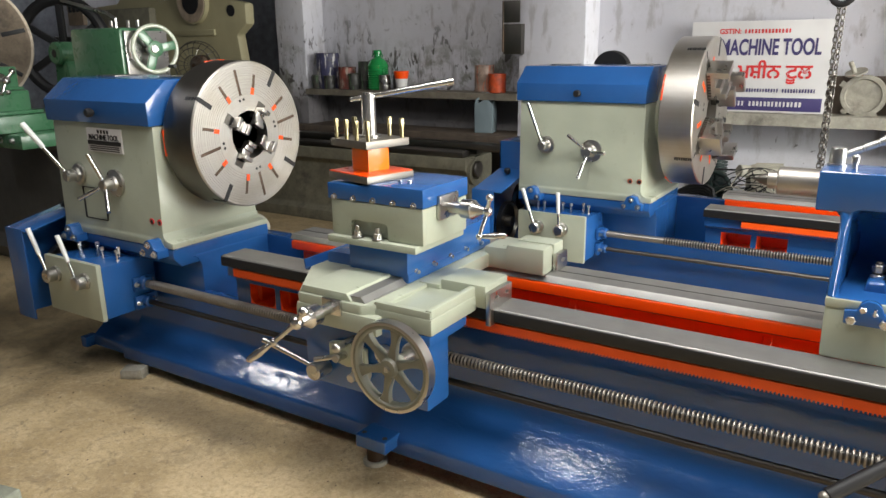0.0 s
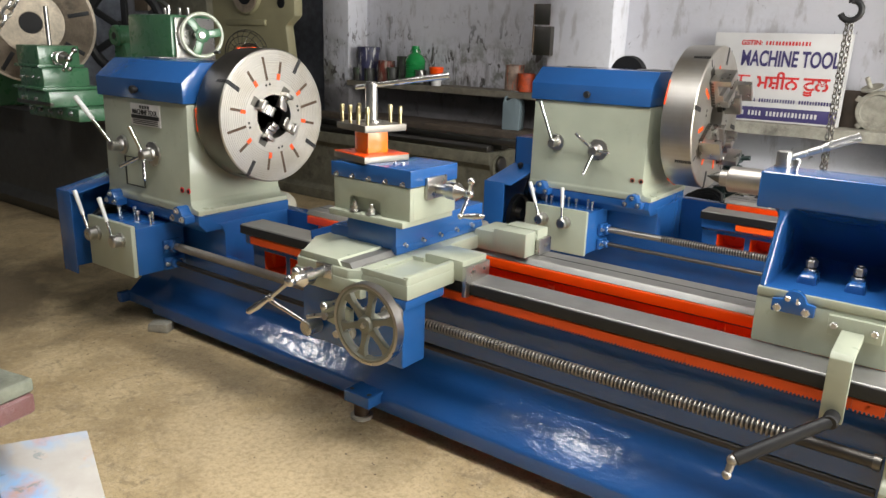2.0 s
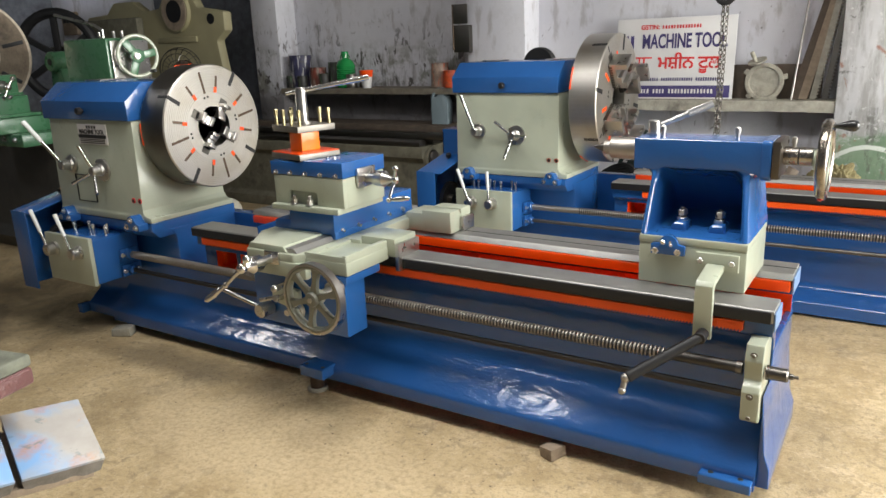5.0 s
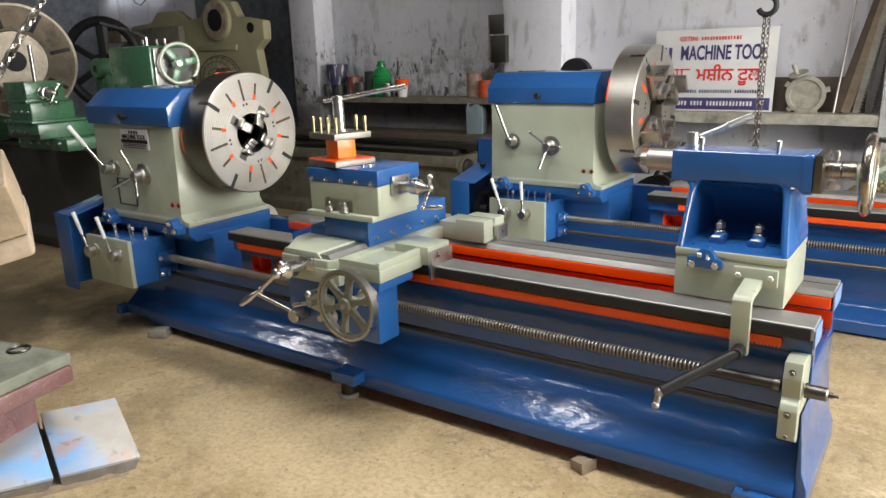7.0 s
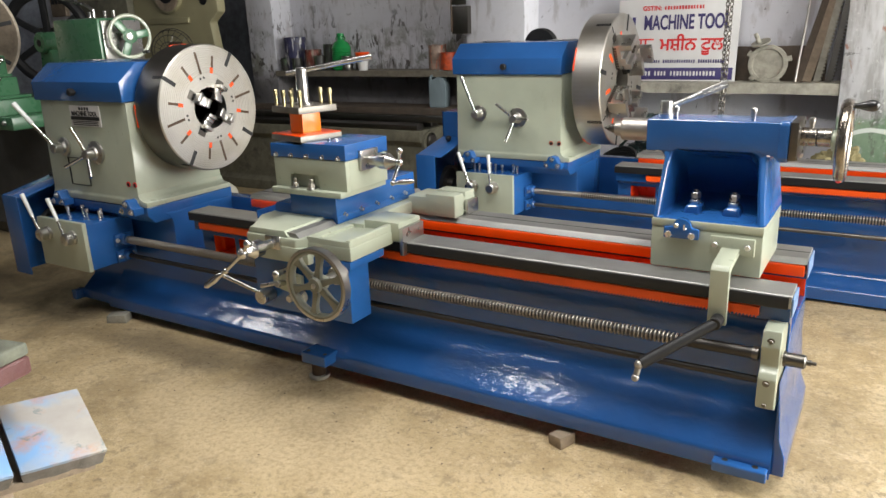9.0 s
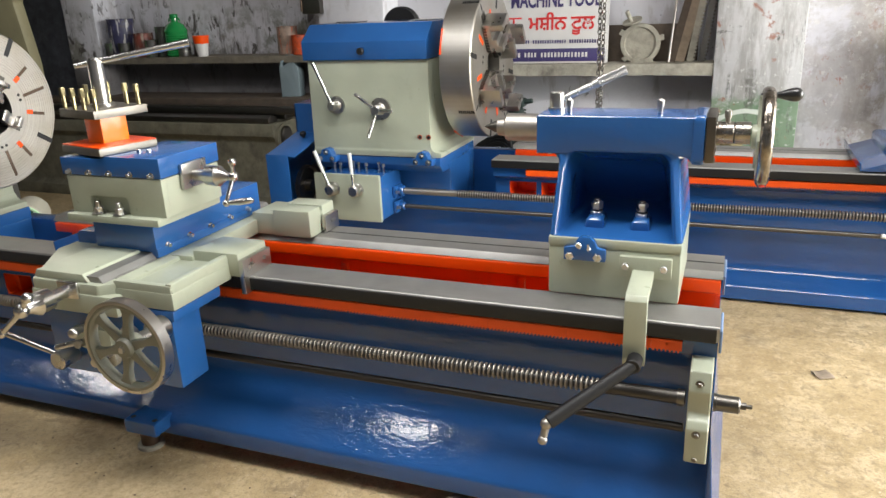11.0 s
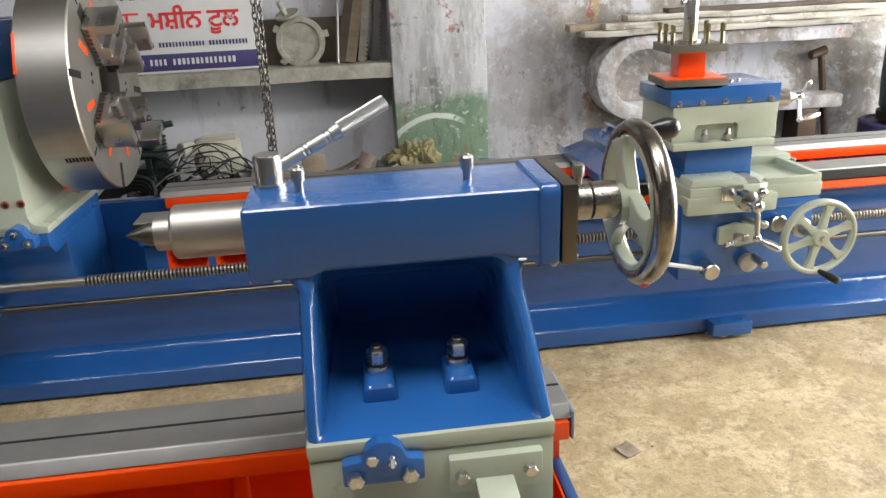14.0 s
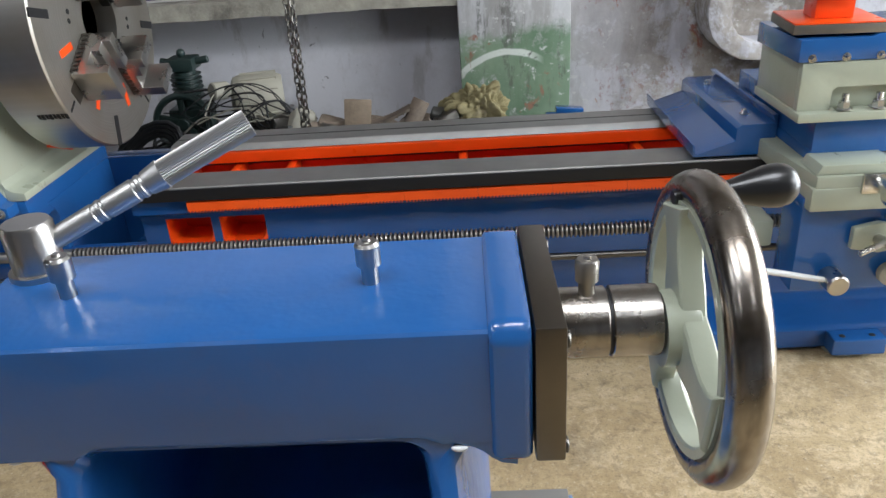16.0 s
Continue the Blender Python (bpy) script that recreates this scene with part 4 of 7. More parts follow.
    for x, tip in ((-3.82 if plated else -3.785, (-0.07, -0.025, 0.235)), (-3.585 if plated else -3.63, (-0.085, -0.012, 0.225) if plated else (-0.012, 0.0, 0.225))):
        bm = turned(bmesh.new(), [(0, 0.04), (0.012, 0.04), (0.016, 0.034), (0.055, 0.034), (0.062, 0.026)], (x, -0.402, 0.553), (0, -1, 0), 24)
        part("gearbox_knob", bm, STEEL, gb)
        a = Vector((x, -0.445, 0.553))
        b = a + Vector(tip)
        part("gearbox_lever", rod(bmesh.new(), a, b, 0.008, 0.008, 12), CHROME, gb)
        part("lever_grip", rod(bmesh.new(), a.lerp(b, 0.45), b, 0.0095, 0.0118, 12), WHITEGRIP, gb, "white lever grip")
    for z, r in ((LS_Z, 0.034), (FR_Z, 0.026)):
        bm = box(bmesh.new(), -3.487, -3.465, LS_Y - 0.055, LS_Y + 0.055, z - 0.035, z + 0.035, 0.008)
        turned(bm, [(0, r), (0.03, r), (0.034, r - 0.005)], (-3.466, LS_Y, z), (1, 0, 0), 20)
        part("flange", bm, BLUE, gb)
        for y in (-0.043, 0.043):
            part("flange_bolt", hexbolt(bmesh.new(), (-3.465, LS_Y + y, z), (1, 0, 0), 0.009, 0.02), ZINC, gb)


def lathe_chuck(lathe, spin, R, x0, f, inward):
    """A four-jaw chuck of radius R from x0 to its face at f; built round its own axis."""
    s = R / 0.41
    w = f - x0
    prof = [(0, 0.20 * s), (0, R - 0.006), (0.006, R), (w - 0.006, R), (w, R - 0.006)]
    for j in range(13 if inward else 0):
        r = R * (0.955 - 0.033 * j)
        prof += [(w, r + 0.0022), (w - 0.002, r + 0.001), (w - 0.002, r - 0.001), (w, r - 0.0022)]
    bm = turned(bmesh.new(), prof + [(w, (0.135 if inward else 0.115) * s), (w - 0.07, (0.132 if inward else 0.112) * s)], (x0, 0, 0), (1, 0, 0), 96)
    chuck = part("chuck", bm, CHUCKMETAL, lathe, "large turned steel four-jaw chuck")
    chuck.matrix_basis = pose(0, AXIS_Y, AXIS_Z, spin, 0, 0)
    if inward:
        bm = turned(bmesh.new(), [(0.008, R - 0.01), (0.008, R + 0.0006), (f - x0 - 0.008, R + 0.0006), (f - x0 - 0.008, R - 0.01), (0.008, R - 0.01)], (x0, 0, 0), (1, 0, 0), 96)
        part("rim_band", bm, DARKSTEEL, chuck, "dark rim of the chuck")
        for k in range(4):
            for da, r0, r1 in ((22, 0.58, 0.82), (45, 0.55, 0.90), (68, 0.58, 0.82)):
                t = pose(0, 0, 0, 90 * k + 45 + da, 0, 0)
                part("face_slot", box(bmesh.new(), f - 0.02, f + 0.0011, -0.007, 0.007, r0 * R, r1 * R, 0.0005, t), RUSTY, chuck, "short brown radial slot")
    bm = turned(bmesh.new(), [(0, (0.134 if inward else 0.113) * s), (0.02, (0.134 if inward else 0.113) * s)], (f - 0.09, 0, 0), (1, 0, 0), 32)
    part("bore", bm, BLACK, chuck, "dark bore")
    for k in range(4):
        bm = box(bmesh.new(), f - 0.02, f + 0.0012, -0.013 * s, 0.013 * s, 0.31 * s, R - 0.002, 0, pose(0, 0, 0, 90 * k + (45 if inward else 0), 0, 0))
        part("radial_slot", bm, BLACK, chuck, "dark radial slot")
        t = pose(0, 0, 0, 90 * k + 45, 0, 0)
        bm = box(bmesh.new(), f - 0.03, f + 0.001, -0.030 * s, 0.030 * s, 0.10 * s, (0.20 if inward else 0.34) * s, 0, t)
        part("jaw_way", bm, DARKSTEEL, chuck, "dark jaw way")
        bm = bmesh.new()
        for j in range(8):
            box(bm, f - (0.014 + j * 0.012) * s, f - (0.005 + j * 0.012) * s, -0.010 * s, 0.010 * s, R - 0.01, R + 0.003 - 0.002 * (j % 2), 0.001, t)
        part("jaw_screw", bm, BLACK, chuck, "dark oily jaw screw")
        bm = bmesh.new()
        for j in range(5):
            box(bm, f - 0.004, f + 0.014, -0.022 * s, 0.022 * s, (0.105 + j * 0.013) * s, (0.112 + j * 0.013) * s, 0.001, t)
        part("jaw_thread", bm, BLACK, chuck, "dark oily jaw thread")
        for da, r0, r1 in ((22, 0.225, 0.262), (68, 0.225, 0.262)) if inward else ((22, 0.225, 0.305), (68, 0.225, 0.305), (45, 0.352, 0.395)):
            t2 = pose(0, 0, 0, 90 * k + da, 0, 0)
            w = 0.0115 * s if da != 45 else 0.004 * s
            part("painted_slot", box(bmesh.new(), f - 0.02, f + 0.0016, -w, w, r0 * s, r1 * s, 0.0008, t2), ORANGE if da != 45 else BLACK, chuck, "orange painted slot" if da != 45 else "fine dark score line")
        bm = bmesh.new()
        for da in (-4, 4):
            a = radians(90 * k + da)
            turned(bm, [(0, 0.008 * s), (0.0212, 0.008 * s)], (f - 0.02, 0.20 * s * math.sin(a), 0.20 * s * math.cos(a)), (1, 0, 0), 12)
        part("tapped_hole", bm, BLACK, chuck)
        part("rim_mark", box(bmesh.new(), x0 + 0.002, x0 + 0.012, -0.07 * s, 0.07 * s, R - 0.012, R + 0.0008, 0.001, pose(0, 0, 0, 90 * k + 80, 0, 0)), ORANGE, chuck, "orange paint mark on the rim")
        prof = [(0.125, 0.002), (0.125, 0.085), (0.165, 0.085), (0.165, 0.062), (0.205, 0.062), (0.205, 0.04), (0.262, 0.04), (0.262, 0.105), (0.30, 0.105), (0.30, 0.002)]
        tmp = prism(bmesh.new(), [(((r - 0.125) * 0.62 + 0.05 if inward else r) * s, d * s * (0.6 if inward else 1.12)) for r, d in prof], "y", (-0.03 if inward else -0.058) * s, (0.03 if inward else 0.058) * s, 0.0025)
        for v in tmp.verts:
            v.co = Vector((f + v.co.z, v.co.y, v.co.x))
        tmp.transform(t)
        bm = joined(bmesh.new(), tmp)
        bmesh.ops.recalc_face_normals(bm, faces=bm.faces)
        part("jaw", bm, STEEL, chuck, "stepped steel chuck jaw")
        for y in () if inward else (-0.0625, 0.0585):
            # a comb of thread teeth along each side of the jaw
            comb = [(0.13 * s, 0.001)]
            for j in range(9):
                r = 0.13 + 0.018 * j
                comb += [(r * s, 0.022 * s), ((r + 0.009) * s, 0.022 * s), ((r + 0.010) * s, 0.006), ((r + 0.017) * s, 0.006)]
            tmp = prism(bmesh.new(), comb + [(0.292 * s, 0.001)], "y", y * s, (y + 0.004) * s, 0)
            for v in tmp.verts:
                v.co = Vector((f + v.co.z, v.co.y, v.co.x))
            tmp.transform(t)
            bm = joined(bmesh.new(), tmp)
            bmesh.ops.recalc_face_normals(bm, faces=bm.faces)
            part("jaw_serration", bm, DARKSTEEL, chuck, "dark thread along the jaw")


def screw_mesh(x0, x1, plain, smooth_end):
    """A square-threaded screw along x with plain ends."""
    prof, x, pitch, r = [(0, 0.0195), (plain, 0.0195)], x0 + plain, 0.0149, 0.0226
    while x < x1 - smooth_end:
        d = x - x0
        prof += [(d, 0.0150), (d + 0.40 * pitch, 0.0150), (d + 0.44 * pitch, r - 0.0030), (d + 0.56 * pitch, r), (d + 0.84 * pitch, r), (d + 0.95 * pitch, r - 0.0030), (d + 0.98 * pitch, 0.0150)]
        x += pitch
    prof += [(x - x0, 0.0195), (x1 - x0, 0.0195)]
    return turned(bmesh.new(), prof, (x0, LS_Y, LS_Z), (1, 0, 0), 24)


def handwheel_spokes(wheel, c, R, count, y0, y1, width, hub, material):
    """Waisted flat spokes of a wheel that turns about y."""
    for k in range(count):
        t = Matrix.Translation(c) @ pose(0, 0, 0, 0, 360 / count * k + 12, 0)
        half = [(width, hub), (width * 0.72, R * 0.45), (width * 0.62, R * 0.66), (width * 0.85, R * 0.86), (width * 1.35, R)]
        tmp = prism(bmesh.new(), [(-x, z) for x, z in half] + half[::-1], "y", y0, y1, 0.003)
        tmp.transform(t)
        part("spoke", tmp, material, wheel)


def ball_crank(parent, hub, out, arm_a, arm_b, scale=1.0):
    """A ball crank: a bar through the hub with a plain ball at one end and a tapered grip at the other."""
    h = Vector(hub)
    bm = ball(bmesh.new(), h, 0.019 * scale)
    rod(bm, h, h + Vector(arm_a), 0.008 * scale, 0.007 * scale, 12)
    ball(bm, h + Vector(arm_a), 0.0145 * scale)
    rod(bm, h, h + Vector(arm_b), 0.008 * scale, 0.007 * scale, 12)
    ball(bm, h + Vector(arm_b), 0.012 * scale)
    crank = part("ball_crank", bm, CHROME, parent, "polished steel ball crank")
    e = h + Vector(arm_b)
    w = Vector(out)
    bm = turned(bmesh.new(), [(0, 0.006), (0.012, 0.0075), (w.length * 0.55, 0.0125 * scale), (w.length * 0.92, 0.010 * scale), (w.length, 0.004)], e, w, 14)
    part("crank_grip", bm, CHROME, parent, "polished steel crank grip")
    return crank


def lathe_carriage(lathe, dx, dy, wheel_handle):
    """Saddle, apron, cross slide, compound and tool post; dx moves the carriage, dy the cross slide."""
    X = lambda v: v + dx  # noqa: E731
    Y = lambda v: v + dy  # noqa: E731
    left = -2.18 if wheel_handle else -2.33
    bm = prism(bmesh.new(), [(X(left), -0.20), (X(-2.15), -0.47), (X(-1.87), -0.47), (X(-1.80), -0.42), (X(-1.80), 0.52), (X(left + 0.11 if left < -2.2 else left), 0.52), (X(left), 0.40)], "z", 0.704, 0.765, 0.008)
    box(bm, X(-2.16), X(-1.80), -0.475, -0.20, 0.66, 0.73, 0.01)
    saddle = part("saddle", bm, GREENGREY, lathe)
    bm = box(bmesh.new(), X(-1.84), X(-1.60), -0.44, -0.14, 0.692, 0.752, 0.01)
    box(bm, X(-1.835), X(-1.605), -0.437, -0.415, 0.712, 0.776, 0.007)
    box(bm, X(-1.63), X(-1.603), -0.434, -0.142, 0.712, 0.782, 0.008)
    part("saddle_tray", bm, GREENGREY, saddle)
    bm = box(bmesh.new(), X(-1.84), X(-1.745), -0.16, 0.05, 0.704, 0.77, 0.008)
    box(bm, X(-1.75), X(-1.56), -0.15, 0.02, 0.704, 0.790, 0.01)
    part("front_wing", bm, GREENGREY, saddle)
    bm = box(bmesh.new(), X(-1.82), X(-1.55), 0.31, 0.49, 0.704, 0.795, 0.006)
    box(bm, X(-1.715), X(-1.545), 0.30, 0.39, 0.704, 0.815, 0.01)
    box(bm, X(-1.715), X(-1.545), 0.405, 0.50, 0.704, 0.815, 0.01)
    part("rear_wing", bm, GREENGREY, saddle)
    bm = prism(bmesh.new(), [(X(-2.15), 0.766), (X(-2.135), 0.793), (X(-1.935), 0.793), (X(-1.915), 0.766)], "y", -0.46, Y(-0.20), 0.003)
    part("slide_cover", bm, GREENGREY, saddle, "grey-green dovetail cover plate")
    bm = prism(bmesh.new(), [(X(-2.12), 0.764), (X(-2.10), 0.785), (X(-1.88), 0.785), (X(-1.86), 0.764)], "y", -0.45, 0.50, 0)
    box(bm, X(-1.93), X(-1.855), -0.40, Y(-0.21), 0.764, 0.7675, 0)
    part("dovetail", bm, WAY, saddle, "bare machined dovetail")
    for y0, y1, z1 in ((-0.155, 0.01, 0.768), (0.39, 0.495, 0.775)):
        bm = box(bmesh.new(), X(-1.558) + (0.014 if y0 > 0 else 0), X(-1.538) + (0.014 if y0 > 0 else 0), y0, y1, 0.645 if y0 < 0 else 0.705, z1, 0.003)
        for y in (y0 + 0.05, y1 - 0.04):
            rod(bm, (X(-1.54), y, 0.742), (X(-1.529) + (0.014 if y0 > 0 else 0), y, 0.742), 0.008, seg=8)
        # the plate is notched over the way
        part("wiper_plate", bm, STEEL, saddle, "bare steel wiper plate")
    # apron
    bm = box(bmesh.new(), X(-2.16), X(-1.622), -0.435, -0.30, 0.415 - 0.03 * wheel_handle, 0.688, 0.008)
    box(bm, X(-2.165), X(-1.605), -0.442, -0.205, 0.655, 0.692, 0.008)
    apron = part("apron", bm, BLUE, lathe)
    low = 0.06 if wheel_handle else 0.0
    c = Vector((X(-1.645) - 0.9 * low, -0.60, 0.645 - low))
    bm = ring(bmesh.new(), c, (0, 1, 0), 0.135, 0.0125, 56, 10, 1.5)
    tone = GREENGREY if wheel_handle else WHEELGREY
    wheel = part("handwheel", bm, tone, lathe, "grey-green six-spoked handwheel")
    part("wheel_hub", turned(bmesh.new(), [(0, 0.03), (0.012, 0.033), (0.05, 0.033), (0.06, 0.028)], c + Vector((0, 0.035, 0)), (0, -1, 0), 24), tone, wheel)
    handwheel_spokes(wheel, c, 0.128, 6, -0.012, 0.010, 0.017, 0.02, tone)
    if not wheel_handle:
        bm = turned(bmesh.new(), [(0, 0.1505), (0.036, 0.1505), (0.037, 0.147), (0.037, 0.14), (-0.001, 0.14), (-0.001, 0.147), (0, 0.1505)], c + Vector((0, 0.018, 0)), (0, -1, 0), 56)
        part("wheel_rim_band", bm, STEEL, wheel, "bare steel rim of the handwheel")
    bm = rod(bmesh.new(), (c.x, -0.446, c.z), (c.x, -0.565, c.z), 0.022, seg=16)
    rod(bm, (c.x, -0.446, c.z), (c.x, -0.50, c.z), 0.038, seg=20)
    rod(bm, c - Vector((0, 0.02, 0)), c - Vector((0, 0.034, 0)), 0.011, seg=6)
    part("wheel_shaft", bm, STEEL, apron)
    if wheel_handle:
        bm = turned(bmesh.new(), [(0, 0.008), (0.02, 0.011), (0.06, 0.016), (0.085, 0.014), (0.09, 0.004)], c + Vector((0.01, -0.015, -0.132)), (0.35, -1, -0.15), 14)
        part("wheel_handle", bm, BLACK, apron, "black handle on the handwheel")
    # feed lever, half-nut and selector
    p = Vector((X(-2.06), -0.445, 0.492 - 0.05 * wheel_handle))
    bm = rod(bmesh.new(), p, p + Vector((0, -0.075, 0)), 0.032, seg=24)
    part("lever_disc", bm, STEEL, apron)
    rod(bm := bmesh.new(), p + Vector((0, -0.04, 0)), p + Vector((-0.26, -0.05, 0.062)), 0.0085, 0.010, 12)
    part("feed_lever", bm, CHROME if not wheel_handle else WHITEGRIP, apron, "long steel feed lever")
    bm = prism(bmesh.new(), [(X(-2.02), 0.535), (X(-2.02), 0.60), (X(-1.95), 0.615), (X(-1.86), 0.60), (X(-1.86), 0.535), (X(-1.94), 0.52)], "y", -0.468, -0.446, 0.004)
    part("selector_plate", bm, GREENGREY, apron)
    bm = turned(bmesh.new(), [(0, 0.036), (0.022, 0.036), (0.025, 0.03)], (X(-1.885), -0.447, 0.505 - low), (0, -1, 0), 24)
    part("index_disc", bm, SLABSTONE, apron, "pale round index disc")
    bm = rod(bmesh.new(), (X(-1.95), -0.46, 0.565), (X(-1.94), -0.53, 0.575), 0.014, seg=14)
    rod(bm, (X(-1.95), -0.51, 0.575), (X(-2.03), -0.535, 0.555), 0.009, seg=12)
    part("selector_pin", bm, STEEL, apron)
    bm = bmesh.new()
    rod(bm, (X(-1.87), -0.46, 0.53 - low), (X(-1.865), -0.545, 0.525 - low), 0.015, seg=14)
    part("selector_pin", bm, STEEL, apron)
    bm = bmesh.new()
    rod(bm, (X(-1.78), -0.446, 0.60), (X(-1.78), -0.475, 0.60), 0.034, seg=20)
    part("selector_boss", bm, STEEL, apron)
    bm = bmesh.new()
    rod(bm, (X(-1.92), -0.446, 0.625), (X(-1.90), -0.56, 0.638), 0.012, seg=14)
    ball(bm, (X(-1.90), -0.565, 0.638), 0.017)
    part("selector_pin", bm, STEEL, apron)
    bm = box(bmesh.new(), X(-2.235), X(-2.16), -0.27, -0.11, 0.455, 0.545, 0.01)
    part("half_nut_housing", bm, GREENGREY, apron)
    # cross feed crank
    bm = box(bmesh.new(), X(-2.03), X(-1.945), -0.482, -0.470, 0.712, 0.772, 0.005)
    turned(bm, [(0, 0.021), (0.07, 0.021), (0.075, 0.036), (0.12, 0.038), (0.126, 0.034), (0.15, 0.02), (0.18, 0.014)], (X(-1.985), -0.482, 0.742), (0, -1, 0), 28)
    part("cross_feed_dial", bm, CHROME, saddle, "polished micrometer dial")
    if wheel_handle:
        ball_crank(saddle, (X(-1.985), -0.655, 0.742), (0.06, -0.06, -0.03), (0.012, 0, 0.05), (0.005, -0.01, -0.115), 1.25)
    else:
        ball_crank(saddle, (X(-1.985), -0.655, 0.742), (-0.085, -0.05, -0.07), (0.035, 0, 0.045), (-0.10, -0.01, -0.085), 1.25)
    # cross slide
    bm = box(bmesh.new(), X(-2.125), X(-1.855), Y(-0.205), Y(0.42), 0.787, 0.893, 0.004)
    box(bm, X(-2.127), X(-2.10), Y(-0.203), Y(0.418), 0.767, 0.80, 0.002)
    box(bm, X(-1.88), X(-1.8525), Y(-0.203), Y(0.418), 0.767, 0.80, 0.002)
    slide = part("cross_slide", bm, BLUE, lathe)
    for k in range(5):
        part("gib_screw", hexbolt(bmesh.new(), (X(-1.855), Y(-0.15) + 0.12 * k, 0.80), (1, 0, 0), 0.008, 0.016), ZINC, slide)
    # chip guards over the bed
    g = X(0.055 if wheel_handle else 0.0)
    bm = prism(bmesh.new(), [(g - 2.44, 0.712), (g - 2.445, 0.755), (g - 2.439, 0.755), (g - 2.432, 0.72), (g - 2.31, 0.760), (g - 2.31, 0.80), (g - 2.295, 0.812), (g - 2.19, 0.812), (X(-2.15), 0.84), (X(-2.13), 0.84), (X(-2.13), 0.712)], "y", -0.12, 0.52, 0.0015)
    part("chip_guard", bm, BLUE, slide, "folded blue sheet chip guard")
    for y in (0.0, 0.40):
        part("guard_bolt", hexbolt(bmesh.new(), (g - 2.25, y, 0.812), (0, 0, 1), 0.010, 0.016), ZINC, slide)
    # compound rest
    bm = box(bmesh.new(), X(-2.195), X(-1.79), Y(-0.245), Y(0.09), 0.895, 0.922, 0.006)
    box(bm, X(-2.19), X(-1.775), Y(-0.192), Y(0.085), 0.922, 1.055, 0.005)
    notch = [(-2.19, 0.922), (-2.10, 0.922), (-2.10, 0.975), (-2.09, 0.985), (-1.94, 0.985), (-1.93, 0.975), (-1.93, 0.922), (-1.775, 0.922), (-1.775, 1.055), (-2.19, 1.055)]
    prism(bm, [(X(a), z) for a, z in notch], "y", Y(-0.217), Y(-0.191), 0.003)
    comp = part("compound_rest", bm, GREENGREY, lathe)
    for x in (-2.065, -1.972):
        bm = rod(bmesh.new(), (X(x), Y(-0.222), 0.918), (X(x), Y(-0.222), 0.968), 0.0095, seg=12)
        hexbolt(bm, (X(x), Y(-0.222), 0.926), (0, 0, 1), 0.016, 0.022)
        part("clamp_nut", bm, ZINC, comp)
    bm = prism(bmesh.new(), [(X(-2.205), 1.057), (X(-2.205), 1.118), (X(-2.02), 1.118), (X(-2.0), 1.126), (X(-1.772), 1.126), (X(-1.772), 1.057)], "y", Y(-0.219), Y(0.09), 0.004)
    part("top_slide", bm, BLUE, comp)
    for k in range(5):
        part("gib_screw", hexbolt(bmesh.new(), (X(-2.17) + 0.09 * k, Y(-0.219), 1.068), (0, -1, 0), 0.0075, 0.016), ZINC, comp)
    for x, y in ((-1.93, -0.13), (-1.895, -0.12)):
        part("oil_plug", rod(bmesh.new(), (X(x), Y(y), 1.12), (X(x), Y(y), 1.136), 0.008, seg=10), ZINC, comp)
    bm = box(bmesh.new(), X(-1.772), X(-1.757), Y(-0.13), Y(0.0), 1.0, 1.09, 0.006)
    turned(bm, [(0, 0.021), (0.05, 0.021), (0.055, 0.034), (0.10, 0.036), (0.105, 0.03), (0.13, 0.016), (0.15, 0.012)], (X(-1.757), Y(-0.065), 1.04), (1, 0, 0), 28)
    part("top_slide_dial", bm, STEEL, comp, "bare steel micrometer dial")
    ball_crank(comp, (X(-1.60), Y(-0.065), 1.04), (0.10, 0.02, 0.012), (0.02, -0.02, 0.055), (-0.012, -0.04, -0.085), 1.0)
    # tool post
    t = Matrix.Translation((X(-2.09), Y(-0.095), 0)) @ pose(0, 0, 0, 0, 0, -14 if dy > -0.05 else -6)
    bm = box(bmesh.new(), -0.118, 0.118, -0.112, 0.112, 1.127, 1.152, 0.002, t)
    box(bm, -0.108, 0.108, -0.102, 0.102, 1.250, 1.278, 0.002, t)
    post = part("tool_post", bm, TOOLSTEEL, lathe, "square steel tool post")
    part("post_base_face", box(bmesh.new(), -0.116, 0.116, -0.110, 0.110, 1.1525, 1.1565, 0.001, t), ORANGE, post, "orange painted upper face of the base")
    bm = box(bmesh.new(), -0.050, 0.050, -0.050, 0.050, 1.1567, 1.2495, 0.003, t)
    part("post_core", bm, ORANGE if wheel_handle else AMBER, post, "orange painted core of the tool post")
    for u, v in ((-0.092, -0.085), (-0.025, -0.088), (0.035, -0.088), (0.092, -0.08), (-0.09, 0.082), (0.015, 0.085), (0.09, 0.082), (-0.092, 0.0)):
        a = t @ Vector((u, v, 1.276))
        bm = rod(bmesh.new(), a, a + Vector((0, 0, 0.052)), 0.0075, seg=10)
        turned(bm, [(0.045, 0.0105), (0.07, 0.0105), (0.074, 0.008)], a, (0, 0, 1), 6)
        part("tool_bolt", bm, BRASS, post, "brassy square-headed tool bolt")
    s = t @ Vector((0.0, 0.0, 1.278))
    bm = turned(bmesh.new(), [(0, 0.042), (0.01, 0.042), (0.012, 0.027), (0.155, 0.025), (0.165, 0.021)], s, (0, 0, 1), 24)
    part("post_stud", bm, STEEL, post)
    a = s + Vector((0, 0, 0.145))
    ends = ((-0.055, -0.04, -0.005), (0.26, 0.185, 0.055)) if dy > -0.05 else ((-0.045, -0.01, 0.0), (0.30, 0.10, 0.06))
